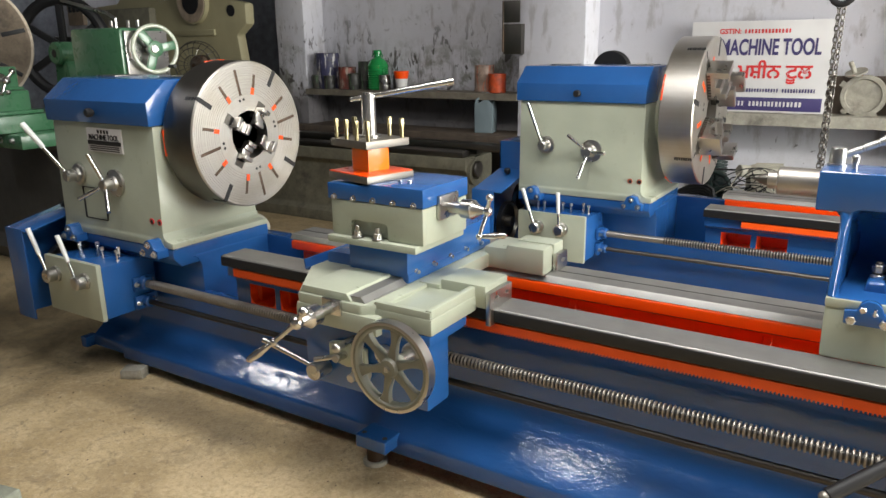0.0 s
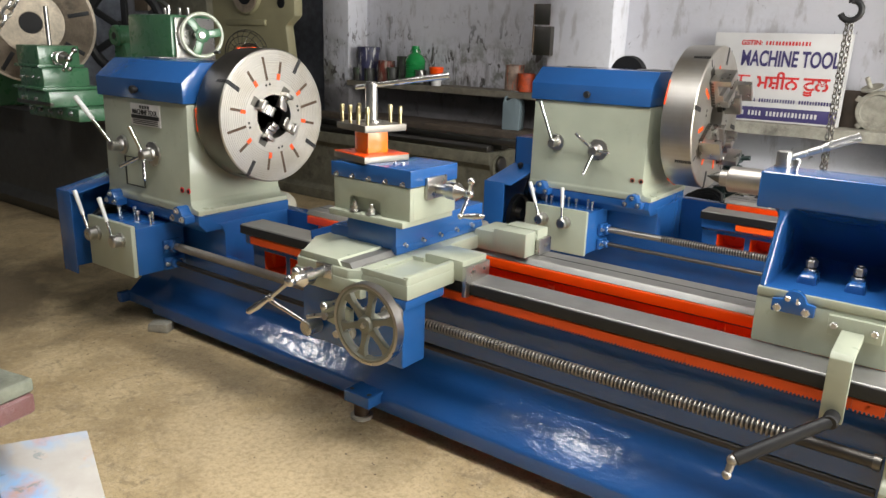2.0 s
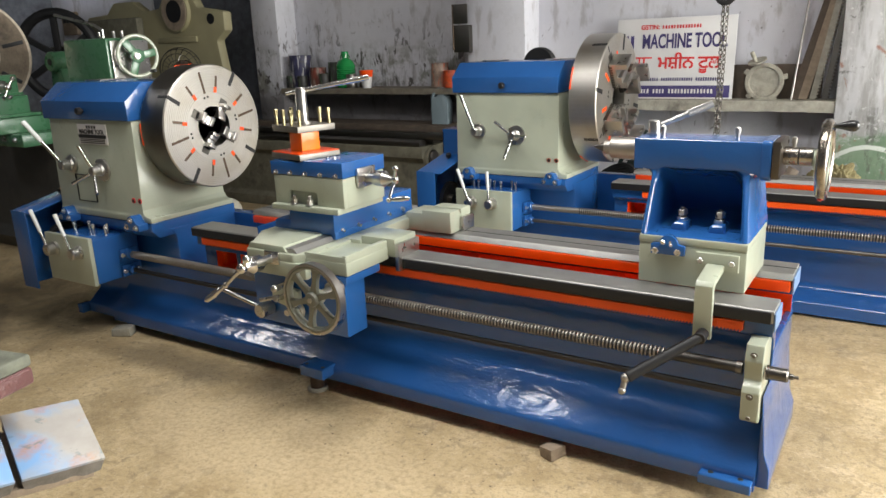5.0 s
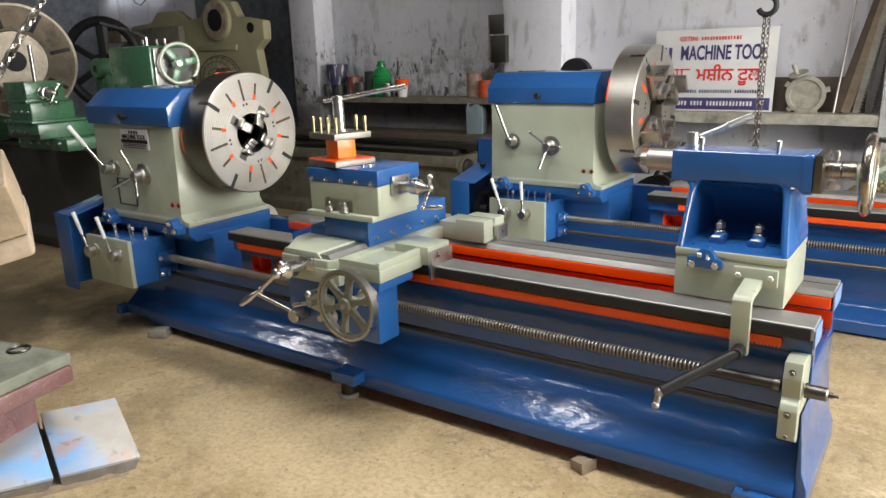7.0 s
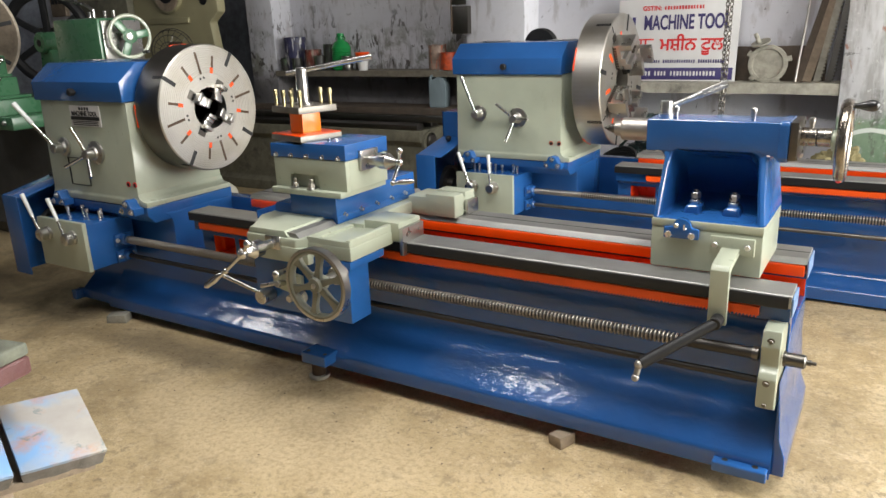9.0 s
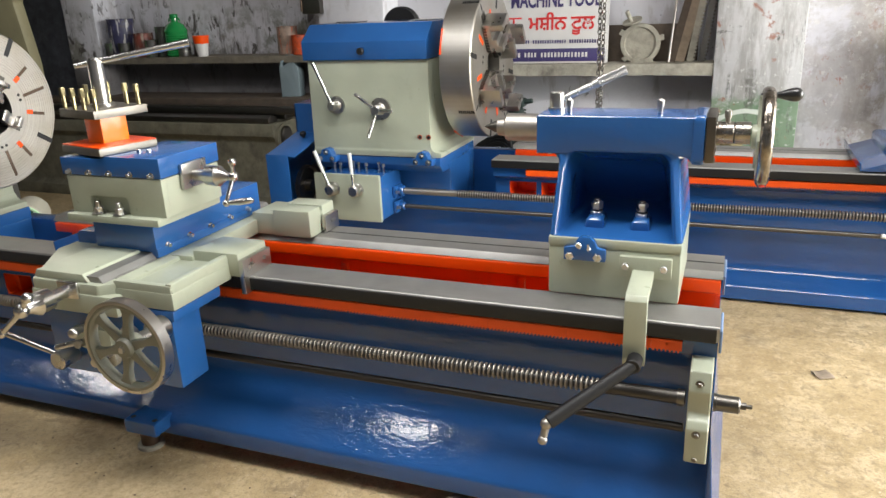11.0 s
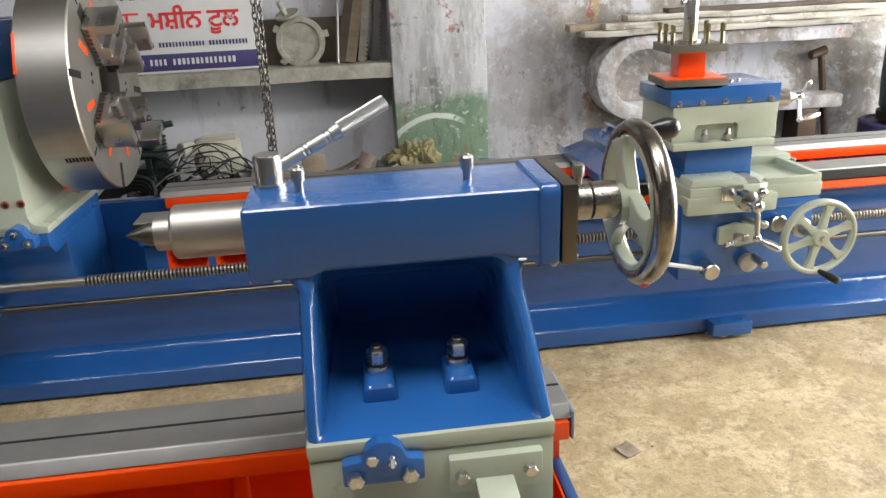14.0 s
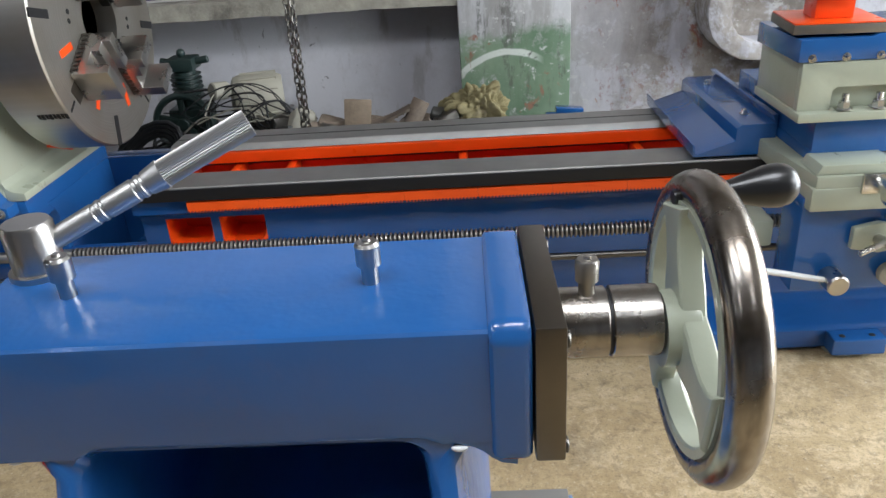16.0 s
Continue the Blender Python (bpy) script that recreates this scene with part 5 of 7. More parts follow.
    bm = rod(bmesh.new(), a + Vector(ends[0]), a + Vector(ends[1]), 0.0095, 0.014, 14)
    part("post_handle", bm, CHROME, post, "polished steel tool post handle")


def lathe_tailstock(lathe):
    """The tailstock: clamped base, hollow body, quill, lock lever and handwheel."""
    y0, y1 = 0.005, 0.40
    bm = box(bmesh.new(), -0.515, -0.125, y0, y1, 0.704, 0.858, 0.008)
    box(bm, -0.513, -0.127, y0 + 0.004, y1, 0.855, 0.864, 0)
    box(bm, -0.516, -0.124, y0 - 0.002, y1, 0.862, 0.889, 0.006)
    ts = part("tailstock", bm, GREENGREY, lathe, "tailstock with grey-green base and blue hollow body")
    # hollow blue casting: one shell with a rounded opening, then the barrel and its flange
    def outline(x0, x1, z0, z1, r0, r1, inset=0.0, flare=0.0):
        pts = []
        for cx, cz, r, a0 in ((x1 - r1, z1 - r1, r1, 0), (x0 + r1, z1 - r1, r1, 90), (x0 + r0, z0 + r0, r0, 180), (x1 - r0, z0 + r0, r0, 270)):
            pts += [(cx + r * math.cos(radians(a0 + 11.25 * i)), cz + r * math.sin(radians(a0 + 11.25 * i))) for i in range(9)]
            if a0 in (90, 270):
                nz = (z0 + r0, z1 - r1) if a0 == 270 else (z1 - r1, z0 + r0)
                pts += [(x1 if a0 == 270 else x0, nz[0] + (nz[1] - nz[0]) * i / 10) for i in range(1, 10)]
        out = []
        for x, z in pts:
            side = -1 if x < (x0 + x1) / 2 else 1
            k = min(1.0, max(0.0, (z - 1.088) / 0.040))
            out.append((x + side * flare * (1 - math.sqrt(1 - k * k)) - side * inset, z))
        return out

    def front(z):
        k = max(0.0, (z - 0.89) / 0.222)
        return 0.010 + 0.1085 * min(1.0, k) ** 1.1

    tmp = bmesh.new()
    loops = []
    for x0, x1, z0, z1, r0, r1, flare, depth in (
            (-0.517, -0.123, 0.888, 1.140, 0.004, 0.004, 0.034, None), (-0.517, -0.123, 0.888, 1.140, 0.004, 0.004, 0.034, 0.020),
            (-0.512, -0.128, 0.8885, 1.130, 0.005, 0.006, 0.030, 0.006), (-0.506, -0.135, 0.889, 1.134, 0.006, 0.01, 0.02, 0.0015),
            (-0.499, -0.142, 0.8895, 1.1300, 0.006, 0.03, 0.0, 0.001), (-0.492, -0.149, 0.8905, 1.1280, 0.008, 0.034, 0.0, 0.008),
            (-0.488, -0.154, 0.8915, 1.125, 0.010, 0.036, 0.0, 0.022), (-0.480, -0.164, 0.895, 1.112, 0.018, 0.04, 0.0, 0.55),
            (-0.474, -0.172, 0.905, 1.092, 0.03, 0.04, 0.0, 0.82), (-0.462, -0.186, 0.925, 1.080, 0.04, 0.04, 0.0, 0.96), (-0.430, -0.220, 0.955, 1.050, 0.04, 0.04, 0.0, 1.0), (-0.37, -0.28, 0.985, 1.020, 0.015, 0.015, 0.0, 1.0)):
        row = []
        for x, z in outline(x0, x1, z0, z1, r0, r1, 0.0, flare):
            back = 0.375 - 0.85 * max(0.0, z - 0.915)
            y = 0.40 if depth is None else front(z) + depth if depth < 0.1 else front(z) + (back - front(z)) * depth
            row.append(tmp.verts.new((x + (0.03 if x < -0.32 else -0.13) * (z - 0.888), y, z)))
        loops.append(row)
    for p, q in zip(loops, loops[1:]):
        for i in range(len(p)):
            tmp.faces.new((p[i], p[(i + 1) % len(p)], q[(i + 1) % len(p)], q[i]))
    tmp.faces.new(loops[0])
    tmp.faces.new(loops[-1][::-1])
    bmesh.ops.recalc_face_normals(tmp, faces=tmp.faces)
    bm = joined(bmesh.new(), tmp)
    prism(bm, [(-0.582, 1.119), (-0.582, 1.238), (-0.105, 1.238), (-0.105, 1.124), (-0.164, 1.123), (-0.182, 1.131), (-0.462, 1.131), (-0.484, 1.120)], "y", 0.117, 0.291, 0.007, 3)
    prism(bm, [(-0.100, 1.15), (-0.150, 1.15), (-0.150, 1.1235), (-0.139, 1.1215), (-0.130, 1.116), (-0.122, 1.108), (-0.114, 1.1025), (-0.100, 1.100)], "y", 0.1185, 0.2895, 0.0015)
    prism(bm, [(0.113, 1.112), (0.110, 1.232), (0.120, 1.244), (0.289, 1.244), (0.307, 1.227), (0.306, 1.105), (0.285, 1.098), (0.128, 1.098)], "x", -0.122, -0.087, 0.008, 3)
    body = part("tailstock_body", bm, BLUE, ts)
    body["label"] = "blue hollow tailstock body"
    for x in (-0.395, -0.256):
        bm = prism(bmesh.new(), [(x - 0.032, 0.885), (x - 0.025, 0.923), (x + 0.025, 0.923), (x + 0.032, 0.885)], "y", 0.105, 0.20, 0.012, 3)
        part("boss", bm, BLUE, ts)
        bm = turned(bmesh.new(), [(0, 0.0195), (0.002, 0.0205), (0.010, 0.0205), (0.013, 0.0185), (0.0135, 0.016)], (x, 0.160, 0.922), (0, 0, 1), 28)
        nut = part("clamp_nut", bm, ZINC, ts, "zinc clamp nut and washer")
        bm = turned(bmesh.new(), [(0, 0.0165), (0.006, 0.0165)], (x, 0.160, 0.9352), (0, 0, 1), 24)
        part("washer", bm, BLACK, nut, "black washer")
        bm = turned(bmesh.new(), [(0, 0.0175), (0.001, 0.0185), (0.021, 0.0185), (0.0245, 0.0155)], (x, 0.160, 0.941), (0, 0, 1), 6)
        part("hex_nut", bm, ZINC, nut)
        part("stud", rod(bmesh.new(), (x, 0.160, 0.95), (x, 0.160, 0.972), 0.0095, seg=14), DARKSTEEL, nut, "dark stud end")
    # added ridge across the back of the hollow, to catch the crease's glint
    ridge = [(-0.462 + 0.262 * i / 40, 0, 0.916 + 0.003 * noise.noise(Vector((i * 0.16, 0.3, 0))) + 0.0012 * math.sin(i * 1.3)) for i in range(41)]
    part("glint_ridge", tube(bmesh.new(), [(x, 0.356, z) for x, y, z in ridge], 0.0022, 8), BLUE, ts, "wavy blue ridge that draws the glint along the crease")
    for x, y, z, r in ((-0.540, 0.122, 1.120, 0.006), (-0.149, 0.118, 1.121, 0.006), (-0.578, 0.122, 1.121, 0.004)):
        bm = ball(bmesh.new(), (0, 0, 0), r, 10)
        for v in bm.verts:
            v.co = Vector((x + v.co.x * 1.2, y + v.co.y * 0.5, z + v.co.z * 0.45))
        part("paint_chip", dented(bm, 0.0015, 90, x), WHITEGRIP, ts, "bare pale chip in the paint")
    part("end_plate", box(bmesh.new(), -0.0855, -0.060, 0.112, 0.304, 1.108, 1.241, 0.003), ENDPLATE, ts, "dull brownish steel end plate")
    for y, z in ((0.125, 1.115), (0.125, 1.222), (0.290, 1.222), (0.290, 1.115)):
        bm = rod(bmesh.new(), (-0.060, y, z), (-0.0565, y, z), 0.0075, seg=12)
        part("end_plate_screw", bm, DARKSTEEL, ts)
    bm = turned(bmesh.new(), [(0, 0.0445), (0.12, 0.0445), (0.124, 0.041), (0.124, 0.029), (0.152, 0.028), (0.154, 0.02)], (-0.58, 0.215, 1.183), (-1, 0, 0), 36)
    quill = part("quill", bm, SCREW, ts, "polished steel quill")
    bm = turned(bmesh.new(), [(0, 0.019), (0.012, 0.019), (0.05, 0.001)], (-0.732, 0.215, 1.183), (-1, 0, 0), 24)
    part("dead_centre", bm, DARKSTEEL, quill, "dark steel dead centre")
    bm = turned(bmesh.new(), [(0, 0.033), (0.0475, 0.033), (0.0485, 0.0322), (0.0485, 0.028), (0.0520, 0.028), (0.0520, 0.0322), (0.0530, 0.033), (0.095, 0.033)], (-0.0605, 0.215, 1.18), (1, 0, 0), 32)
    part("spindle_collar", bm, RIM, ts, "brown-stained turned steel collar")
    part("collar_joint", turned(bmesh.new(), [(0, 0.0305), (0.0034, 0.0305)], (-0.01195, 0.215, 1.18), (1, 0, 0), 32), BLACK, ts, "dark oily joint in the collar")
    # handwheel that turns about x
    c = Vector((0.062, 0.215, 1.170))
    bm = ring(bmesh.new(), c + Vector((0.012, 0, 0)), (1, 0, 0), 0.1285, 0.0165, 72, 18, 1.12)
    part("handwheel_rim", bm, RIM, ts, "polished steel handwheel rim")
    bm = turned(bmesh.new(), [(0, 0.036), (0.03, 0.036), (0.034, 0.03)], c + Vector((-0.024, 0, 0)), (1, 0, 0), 28)
    for k in range(3):
        t = Matrix.Translation(c) @ pose(0, 0, 0, 120 * k + 102, 0, 0)
        tmp = prism(bmesh.new(), [(-0.031, 0.0), (-0.026, 0.040), (-0.0205, 0.060), (-0.0195, 0.082), (-0.024, 0.100), (-0.036, 0.114), (0.036, 0.114), (0.024, 0.100), (0.0195, 0.082), (0.0205, 0.060), (0.026, 0.040), (0.031, 0.0)], "x", -0.012, 0.012, 0.005, 3)
        tmp.transform(t)
        joined(bm, tmp)
    turned(bm, [(0, 0.110), (0.002, 0.1075), (0.022, 0.1075), (0.025, 0.110), (0.025, 0.118), (0, 0.118), (0, 0.110)], c + Vector((-0.006, 0, 0)), (1, 0, 0), 72)
    part("handwheel_spokes", bm, GREENGREY, ts, "pale grey-green wheel spokes")
    dab = ball(bmesh.new(), (0, 0, 0), 1.0, 12)
    for v in dab.verts:
        v.co = c + Vector((0.012 + 0.009 * v.co.x, -0.060 + 0.012 * v.co.y, -0.1300 + 0.006 * v.co.z - 0.4 * 0.012 * v.co.y))
    part("paint_dab", dab, SIGNRED, ts, "small dab of red paint on the rim")
    a = radians(20)
    p = c + Vector((0.02, 0.122 * math.sin(a), 0.122 * math.cos(a)))
    bm = turned(bmesh.new(), [(-0.03, 0.006), (0.008, 0.008), (0.014, 0.009), (0.024, 0.0105), (0.040, 0.0155), (0.055, 0.0195), (0.066, 0.0205), (0.075, 0.0185), (0.081, 0.0135), (0.0845, 0.0075), (0.0855, 0.001)], p, (1, 0.1, 0.03), 28)
    part("wheel_handle", bm, BLACKGLOSS, ts, "shiny black wheel handle")
    # lock lever and oil cups on the barrel
    p = Vector((-0.548, 0.255, 1.238))
    bm = turned(bmesh.new(), [(0, 0.028), (0.006, 0.028), (0.0065, 0.0235), (0.05, 0.0235), (0.054, 0.021)], p, (0, 0, 1), 28)
    part("lock_stud", bm, STEEL, ts)
    a, b = p + Vector((0.015, 0.006, 0.030)), Vector((-0.345, 0.335, 1.352))
    w = b - a
    L = w.length
    bm = turned(bmesh.new(), [(0, 0.0105), (0.22 * L, 0.0112), (0.225 * L, 0.0102), (0.24 * L, 0.0102), (0.245 * L, 0.0113), (0.26 * L, 0.0113), (0.265 * L, 0.0103), (0.275 * L, 0.0103), (0.28 * L, 0.0115), (0.42 * L, 0.0122), (0.425 * L, 0.011), (0.44 * L, 0.011), (0.445 * L, 0.0123), (0.46 * L, 0.0123), (0.465 * L, 0.0112), (0.475 * L, 0.0112), (0.48 * L, 0.0126), (0.56 * L, 0.0152)], a, w, 28)
    part("lock_lever", bm, SATIN, ts, "polished steel lock lever")
    bm = bmesh.new()
    q = Vector((0, 0, 1)).rotation_difference(w.normalized())
    prof = []
    for j in range(72):
        ang = 2 * math.pi * j / 72
        r = 0.0139 if j % 2 else 0.0128
        prof.append((r * math.cos(ang), r * math.sin(ang)))
    tmp = prism(bmesh.new(), prof, "z", 0.555 * L, L, 0)
    tmp.transform(Matrix.Translation(a) @ q.to_matrix().to_4x4())
    joined(bm, tmp)
    part("knurled_grip", bm, SATIN, ts, "knurled steel grip")
    for x in (-0.497, -0.222):
        bm = turned(bmesh.new(), [(0, 0.0075), (0.017, 0.0075), (0.018, 0.0110), (0.037, 0.0112), (0.040, 0.009), (0.0405, 0.004), (0.043, 0.0035)], (x, 0.205, 1.238), (0, 0, 1), 18)
        part("oil_cup", bm, STEEL, ts, "small steel oil cup")
    bm = turned(bmesh.new(), [(0, 0.0075), (0.014, 0.0075), (0.015, 0.0105), (0.033, 0.0108), (0.036, 0.009), (0.0365, 0.004), (0.039, 0.0035)], (-0.030, 0.213, 1.211), (0, 0, 1), 18)
    part("oil_cup", bm, SCREW, ts, "small steel oil cup")
    # blue clamp lug and drop arm on the front of the base
    bm = prism(bmesh.new(), [(-0.463, 0.826), (-0.463, 0.866), (-0.432, 0.870), (-0.425, 0.890), (-0.408, 0.902), (-0.386, 0.900), (-0.370, 0.888), (-0.362, 0.868), (-0.337, 0.864), (-0.337, 0.826)], "y", -0.022, 0.002, 0.005)
    part("clamp_lug", bm, BLUE, ts, "blue clamp lug")
    for x, z, r in ((-0.443, 0.842, 0.0135), (-0.360, 0.842, 0.0135), (-0.416, 0.876, 0.010)):
        part("lug_bolt", hexbolt(bmesh.new(), (x, -0.022, z), (0, -1, 0), r, 0.013, False), ZINC, ts)
    part("lug_stud", rod(bmesh.new(), (-0.386, -0.022, 0.868), (-0.386, -0.034, 0.868), 0.007, seg=6), ZINC, ts)
    part("stud_pin", rod(bmesh.new(), (-0.386, -0.034, 0.864), (-0.386, -0.040, 0.886), 0.004, seg=8), ZINC, ts)
    bm = box(bmesh.new(), -0.298, -0.148, -0.014, 0.004, 0.785, 0.848, 0.004)
    prism(bm, [(-0.012, 0.81), (-0.012, 0.785), (-0.135, 0.772), (-0.150, 0.762), (-0.150, 0.58), (-0.175, 0.58), (-0.175, 0.775), (-0.160, 0.79), (-0.012, 0.81)][:8], "x", -0.258, -0.196, 0.003)
    part("drop_arm", bm, GREENGREY, ts, "grey-green bent drop arm")
    for x in (-0.279, -0.170):
        part("drop_arm_bolt", hexbolt(bmesh.new(), (x, -0.014, 0.82), (0, -1, 0), 0.0115, 0.014, False), ZINC, ts)
    p = Vector((-0.222, -0.165, 0.60))
    bm = rod(bmesh.new(), p + Vector((0, 0.01, 0)), p + Vector((0.0, -0.06, 0)), 0.022, seg=20)
    rod(bm, p + Vector((0, -0.045, 0)), p + Vector((-0.205, -0.196, -0.132)), 0.0185, 0.0205, 16)
    part("clamp_lever", bm, BLACK, ts, "black clamp lever")
    e = p + Vector((-0.21, -0.20, -0.135))
    bm = ball(bmesh.new(), e, 0.017)
    rod(bm, e, e + Vector((-0.005, -0.01, -0.035)), 0.011, seg=12)
    ball(bm, e + Vector((-0.007, -0.013, -0.045)), 0.014)
    part("lever_knob", bm, SCREW, ts)


def lathe_screws(lathe, x1, bracket):
    if bracket:
        part("screw_shank", rod(bmesh.new(), (x1 - 0.335, LS_Y, LS_Z), (x1 - 0.08, LS_Y, LS_Z), 0.0198, seg=24), FEEDROD, lathe, "plain dark brown end of the leadscrew")
    screw = part("leadscrew", screw_mesh(-3.45, x1 - (0.32 if bracket else 0.08), 0.045 if bracket else 0.36, 0.01 if bracket else 0.1), OILSCREW if bracket else SCREW, lathe, "oiled square-threaded leadscrew")
    plain = 0.045 if bracket else 0.36
    # black core puts the grooves' shade into the thread
    part("screw_core", rod(bmesh.new(), (-3.45 + plain, LS_Y, LS_Z), (x1 - (0.335 if bracket else 0.19), LS_Y, LS_Z), 0.0162, seg=20, chamfer=0), BLACK, screw, "black core that darkens the thread grooves")
    part("feed_rod", rod(bmesh.new(), (-3.45, LS_Y, FR_Z), (x1 - 0.08, LS_Y, FR_Z), 0.0125, seg=14), FEEDROD if bracket else DARKSTEEL, lathe, "dark oily feed rod")
    if not bracket:
        return
    bm = prism(bmesh.new(), [(-0.236, 0.335), (-0.238, 0.44), (-0.226, 0.458), (-0.214, 0.466), (-0.205, 0.475), (-0.212, 0.525), (-0.215, 0.545), (-0.197, 0.60), (-0.057, 0.60), (-0.057, 0.322), (-0.215, 0.322)], "x", x1 - 0.072, x1 - 0.012, 0.006, 3)
    br = part("screw_bracket", bm, GREENGREY, lathe)
    for z, y in ((0.565, -0.207), (0.425, -0.236), (0.345, -0.232)):
        part("bracket_bolt", hexbolt(bmesh.new(), (x1 - 0.044, y, z), (0, -1, 0), 0.008, 0.008), DARKSTEEL, br)
    bm = turned(bmesh.new(), [(0, 0.026), (0.008, 0.026), (0.009, 0.0235), (0.065, 0.0235), (0.07, 0.018), (0.07, 0.010), (0.085, 0.010), (0.085, 0.006), (0.10, 0.006)], (x1 - 0.006, LS_Y, LS_Z), (1, 0, 0), 24)
    part("screw_end", bm, DARKSTEEL, br, "dull steel end of the leadscrew")
    bm = turned(bmesh.new(), [(0, 0.024), (0.02, 0.024)], (x1 - 0.102, LS_Y, LS_Z), (1, 0, 0), 20)
    part("screw_collar", bm, DARKSTEEL, br)


def lathe(at, x1, dx, dy, spin, chuck, label, tailstock):
    top = empty("lathe", label, "lathe", pose(*at), "lathes")
    lathe_bed(top, -2.94 if tailstock else -2.89, x1, 0.068 if tailstock else 0.018)
    lathe_headstock(top, tailstock)
    lathe_chuck(top, spin, *chuck)
    lathe_screws(top, x1, tailstock)
    lathe_carriage(top, dx, dy, not tailstock)
    if tailstock:
        lathe_tailstock(top)
    return top


lathe((0, 0, 0), 0.0, 0.0, 0.0, 12, (0.342, -3.215, -3.02, 0.065), "new blue and grey-green engine lathe standing on the workshop floor", True)
lathe((1.60, 2.02, 0), 2.6, 1.37, -0.15, -12, (0.425, -3.15, -2.965, 0), "blue and grey-green engine lathe standing along the wall", False)


# ---- things on the wall shelves ----
def can(at, r, h, material, label, lid=True):
    bm = turned(bmesh.new(), [(0, r * 0.96), (0.004, r), (h * 0.3, r), (h * 0.31, r * 1.02), (h * 0.33, r), (h - 0.006, r), (h - 0.003, r * 1.04), (h, r * 1.03), (h, r * 0.9), (h - 0.012, r * 0.88)], (0, 0, 0), (0, 0, 1), 24)
    ob = empty("paint_can", label, "can", pose(*at, 0, 0, random.uniform(0, 300)), "cans on the shelf")
    part("can_body", dented(bm, 0.003, 18, at[0]), material, ob)
    bm = turned(bmesh.new(), [(h * 0.36, r * 1.005), (h * 0.37, r * 1.012), (h * 0.72, r * 1.012), (h * 0.73, r * 1.005)], (0, 0, 0), (0, 0, 1), 24)
    part("can_band", bm, material, ob, "smeared label band")


SHELF = 1.196
can((-5.36, 3.47, SHELF), 0.115, 0.34, TIN_NAVY, "tall paint bucket with white drips on the shelf")
can((-5.44, 3.40, SHELF), 0.058, 0.13, TIN_DARK, "dark small paint can on the shelf")
can((-5.28, 3.39, SHELF), 0.055, 0.13, TIN_DARK, "dark paint can smeared with green")
can((-5.10, 3.45, SHELF), 0.085, 0.21, TIN_RED, "rusty red paint can on the shelf")
can((-4.98, 3.40, SHELF), 0.052, 0.15, TIN_DARK, "grimy thinner can on the shelf")
can((-4.92, 3.50, SHELF), 0.065, 0.26, TIN_DARK, "tall black oil can on the shelf")
can((-4.62, 3.41, SHELF), 0.055, 0.14, STEEL, "bare tin can beside the green bottle")
can((-4.50, 3.48, SHELF), 0.060, 0.14, DARKSTEEL, "dark tin can on the shelf")
can((-3.60, 3.50, SHELF), 0.085, 0.23, TIN_TAN, "crusted plaster-coloured paint pot on the shelf")
can((-3.45, 3.46, SHELF), 0.075, 0.16, TIN_ORANGE, "orange paint pot beside the crusted pot")

bottle = empty("plastic_bottle", "bright green ribbed plastic bottle on the shelf", "bottle", pose(-4.74, 3.47, SHELF))
prof = [(0, 0.09), (0.01, 0.10)]
for i in range(9):
    prof += [(0.02 + i * 0.02, 0.104), (0.03 + i * 0.02, 0.098)]
prof += [(0.22, 0.104), (0.27, 0.08), (0.30, 0.035), (0.33, 0.032)]
part("bottle_body", turned(bmesh.new(), prof, (0, 0, 0), (0, 0, 1), 28), GREENPET, bottle)
part("bottle_cap", rod(bmesh.new(), (0, 0, 0.33), (0, 0, 0.365), 0.038, seg=20), GREENPET, bottle)
part("bottle_handle", tube(bmesh.new(), [(0.06 * math.cos(a), 0, 0.30 + 0.05 * math.sin(a)) for a in [i * math.pi / 8 for i in range(9)]], 0.007), GREENPET, bottle)

cup = empty("plastic_tumbler", "white plastic tumbler with an orange rim and paint drips", "cup", pose(-4.42, 3.40, SHELF))
part("cup_body", turned(bmesh.new(), [(0, 0.045), (0.17, 0.068), (0.17, 0.062), (0.02, 0.04)], (0, 0, 0), (0, 0, 1), 24), SIGNWHITE, cup)
part("cup_rim", turned(bmesh.new(), [(0.11, 0.0615), (0.175, 0.072), (0.178, 0.068), (0.178, 0.06)], (0, 0, 0), (0, 0, 1), 24), ORANGE, cup, "orange painted rim")

# dark switch box on the pillar
swbox = empty("switch_box", "dark dusty switch box fixed beside the pillar", "box", pose(-3.23, 3.35, 1.52))
part("box_body", box(bmesh.new(), -0.085, 0.085, -0.05, 0.30, 0.0, 0.24, 0.008), DARKSTEEL, swbox)
part("box_cover", box(bmesh.new(), -0.075, 0.075, -0.062, -0.05, 0.25, 0.42, 0.006), DARKSTEEL, swbox)
part("box_hinge", rod(bmesh.new(), (-0.08, -0.056, 0.02), (-0.08, -0.056, 0.42), 0.007), RUSTY, swbox)

# ---- sign board ----
board = empty("sign_board", "white printed sign board leaning on the wall shelf", "sign", pose(-1.375, 3.50, 1.102, -5, 0, 0))
W, H = 0.95, 0.64
part("panel", box(bmesh.new(), -W / 2, W / 2, 0, 0.012, 0, H, 0.002), SIGNWHITE, board)
part("lower_band", box(bmesh.new(), -W / 2 + 0.004, W / 2 - 0.02, -0.0015, 0.0005, 0.012, 0.105, 0.0003), SIGNNAVY, board, "dark violet band")


def on_board(x, z):
    return pose(x, -0.0016, z, 90, 0, 0)


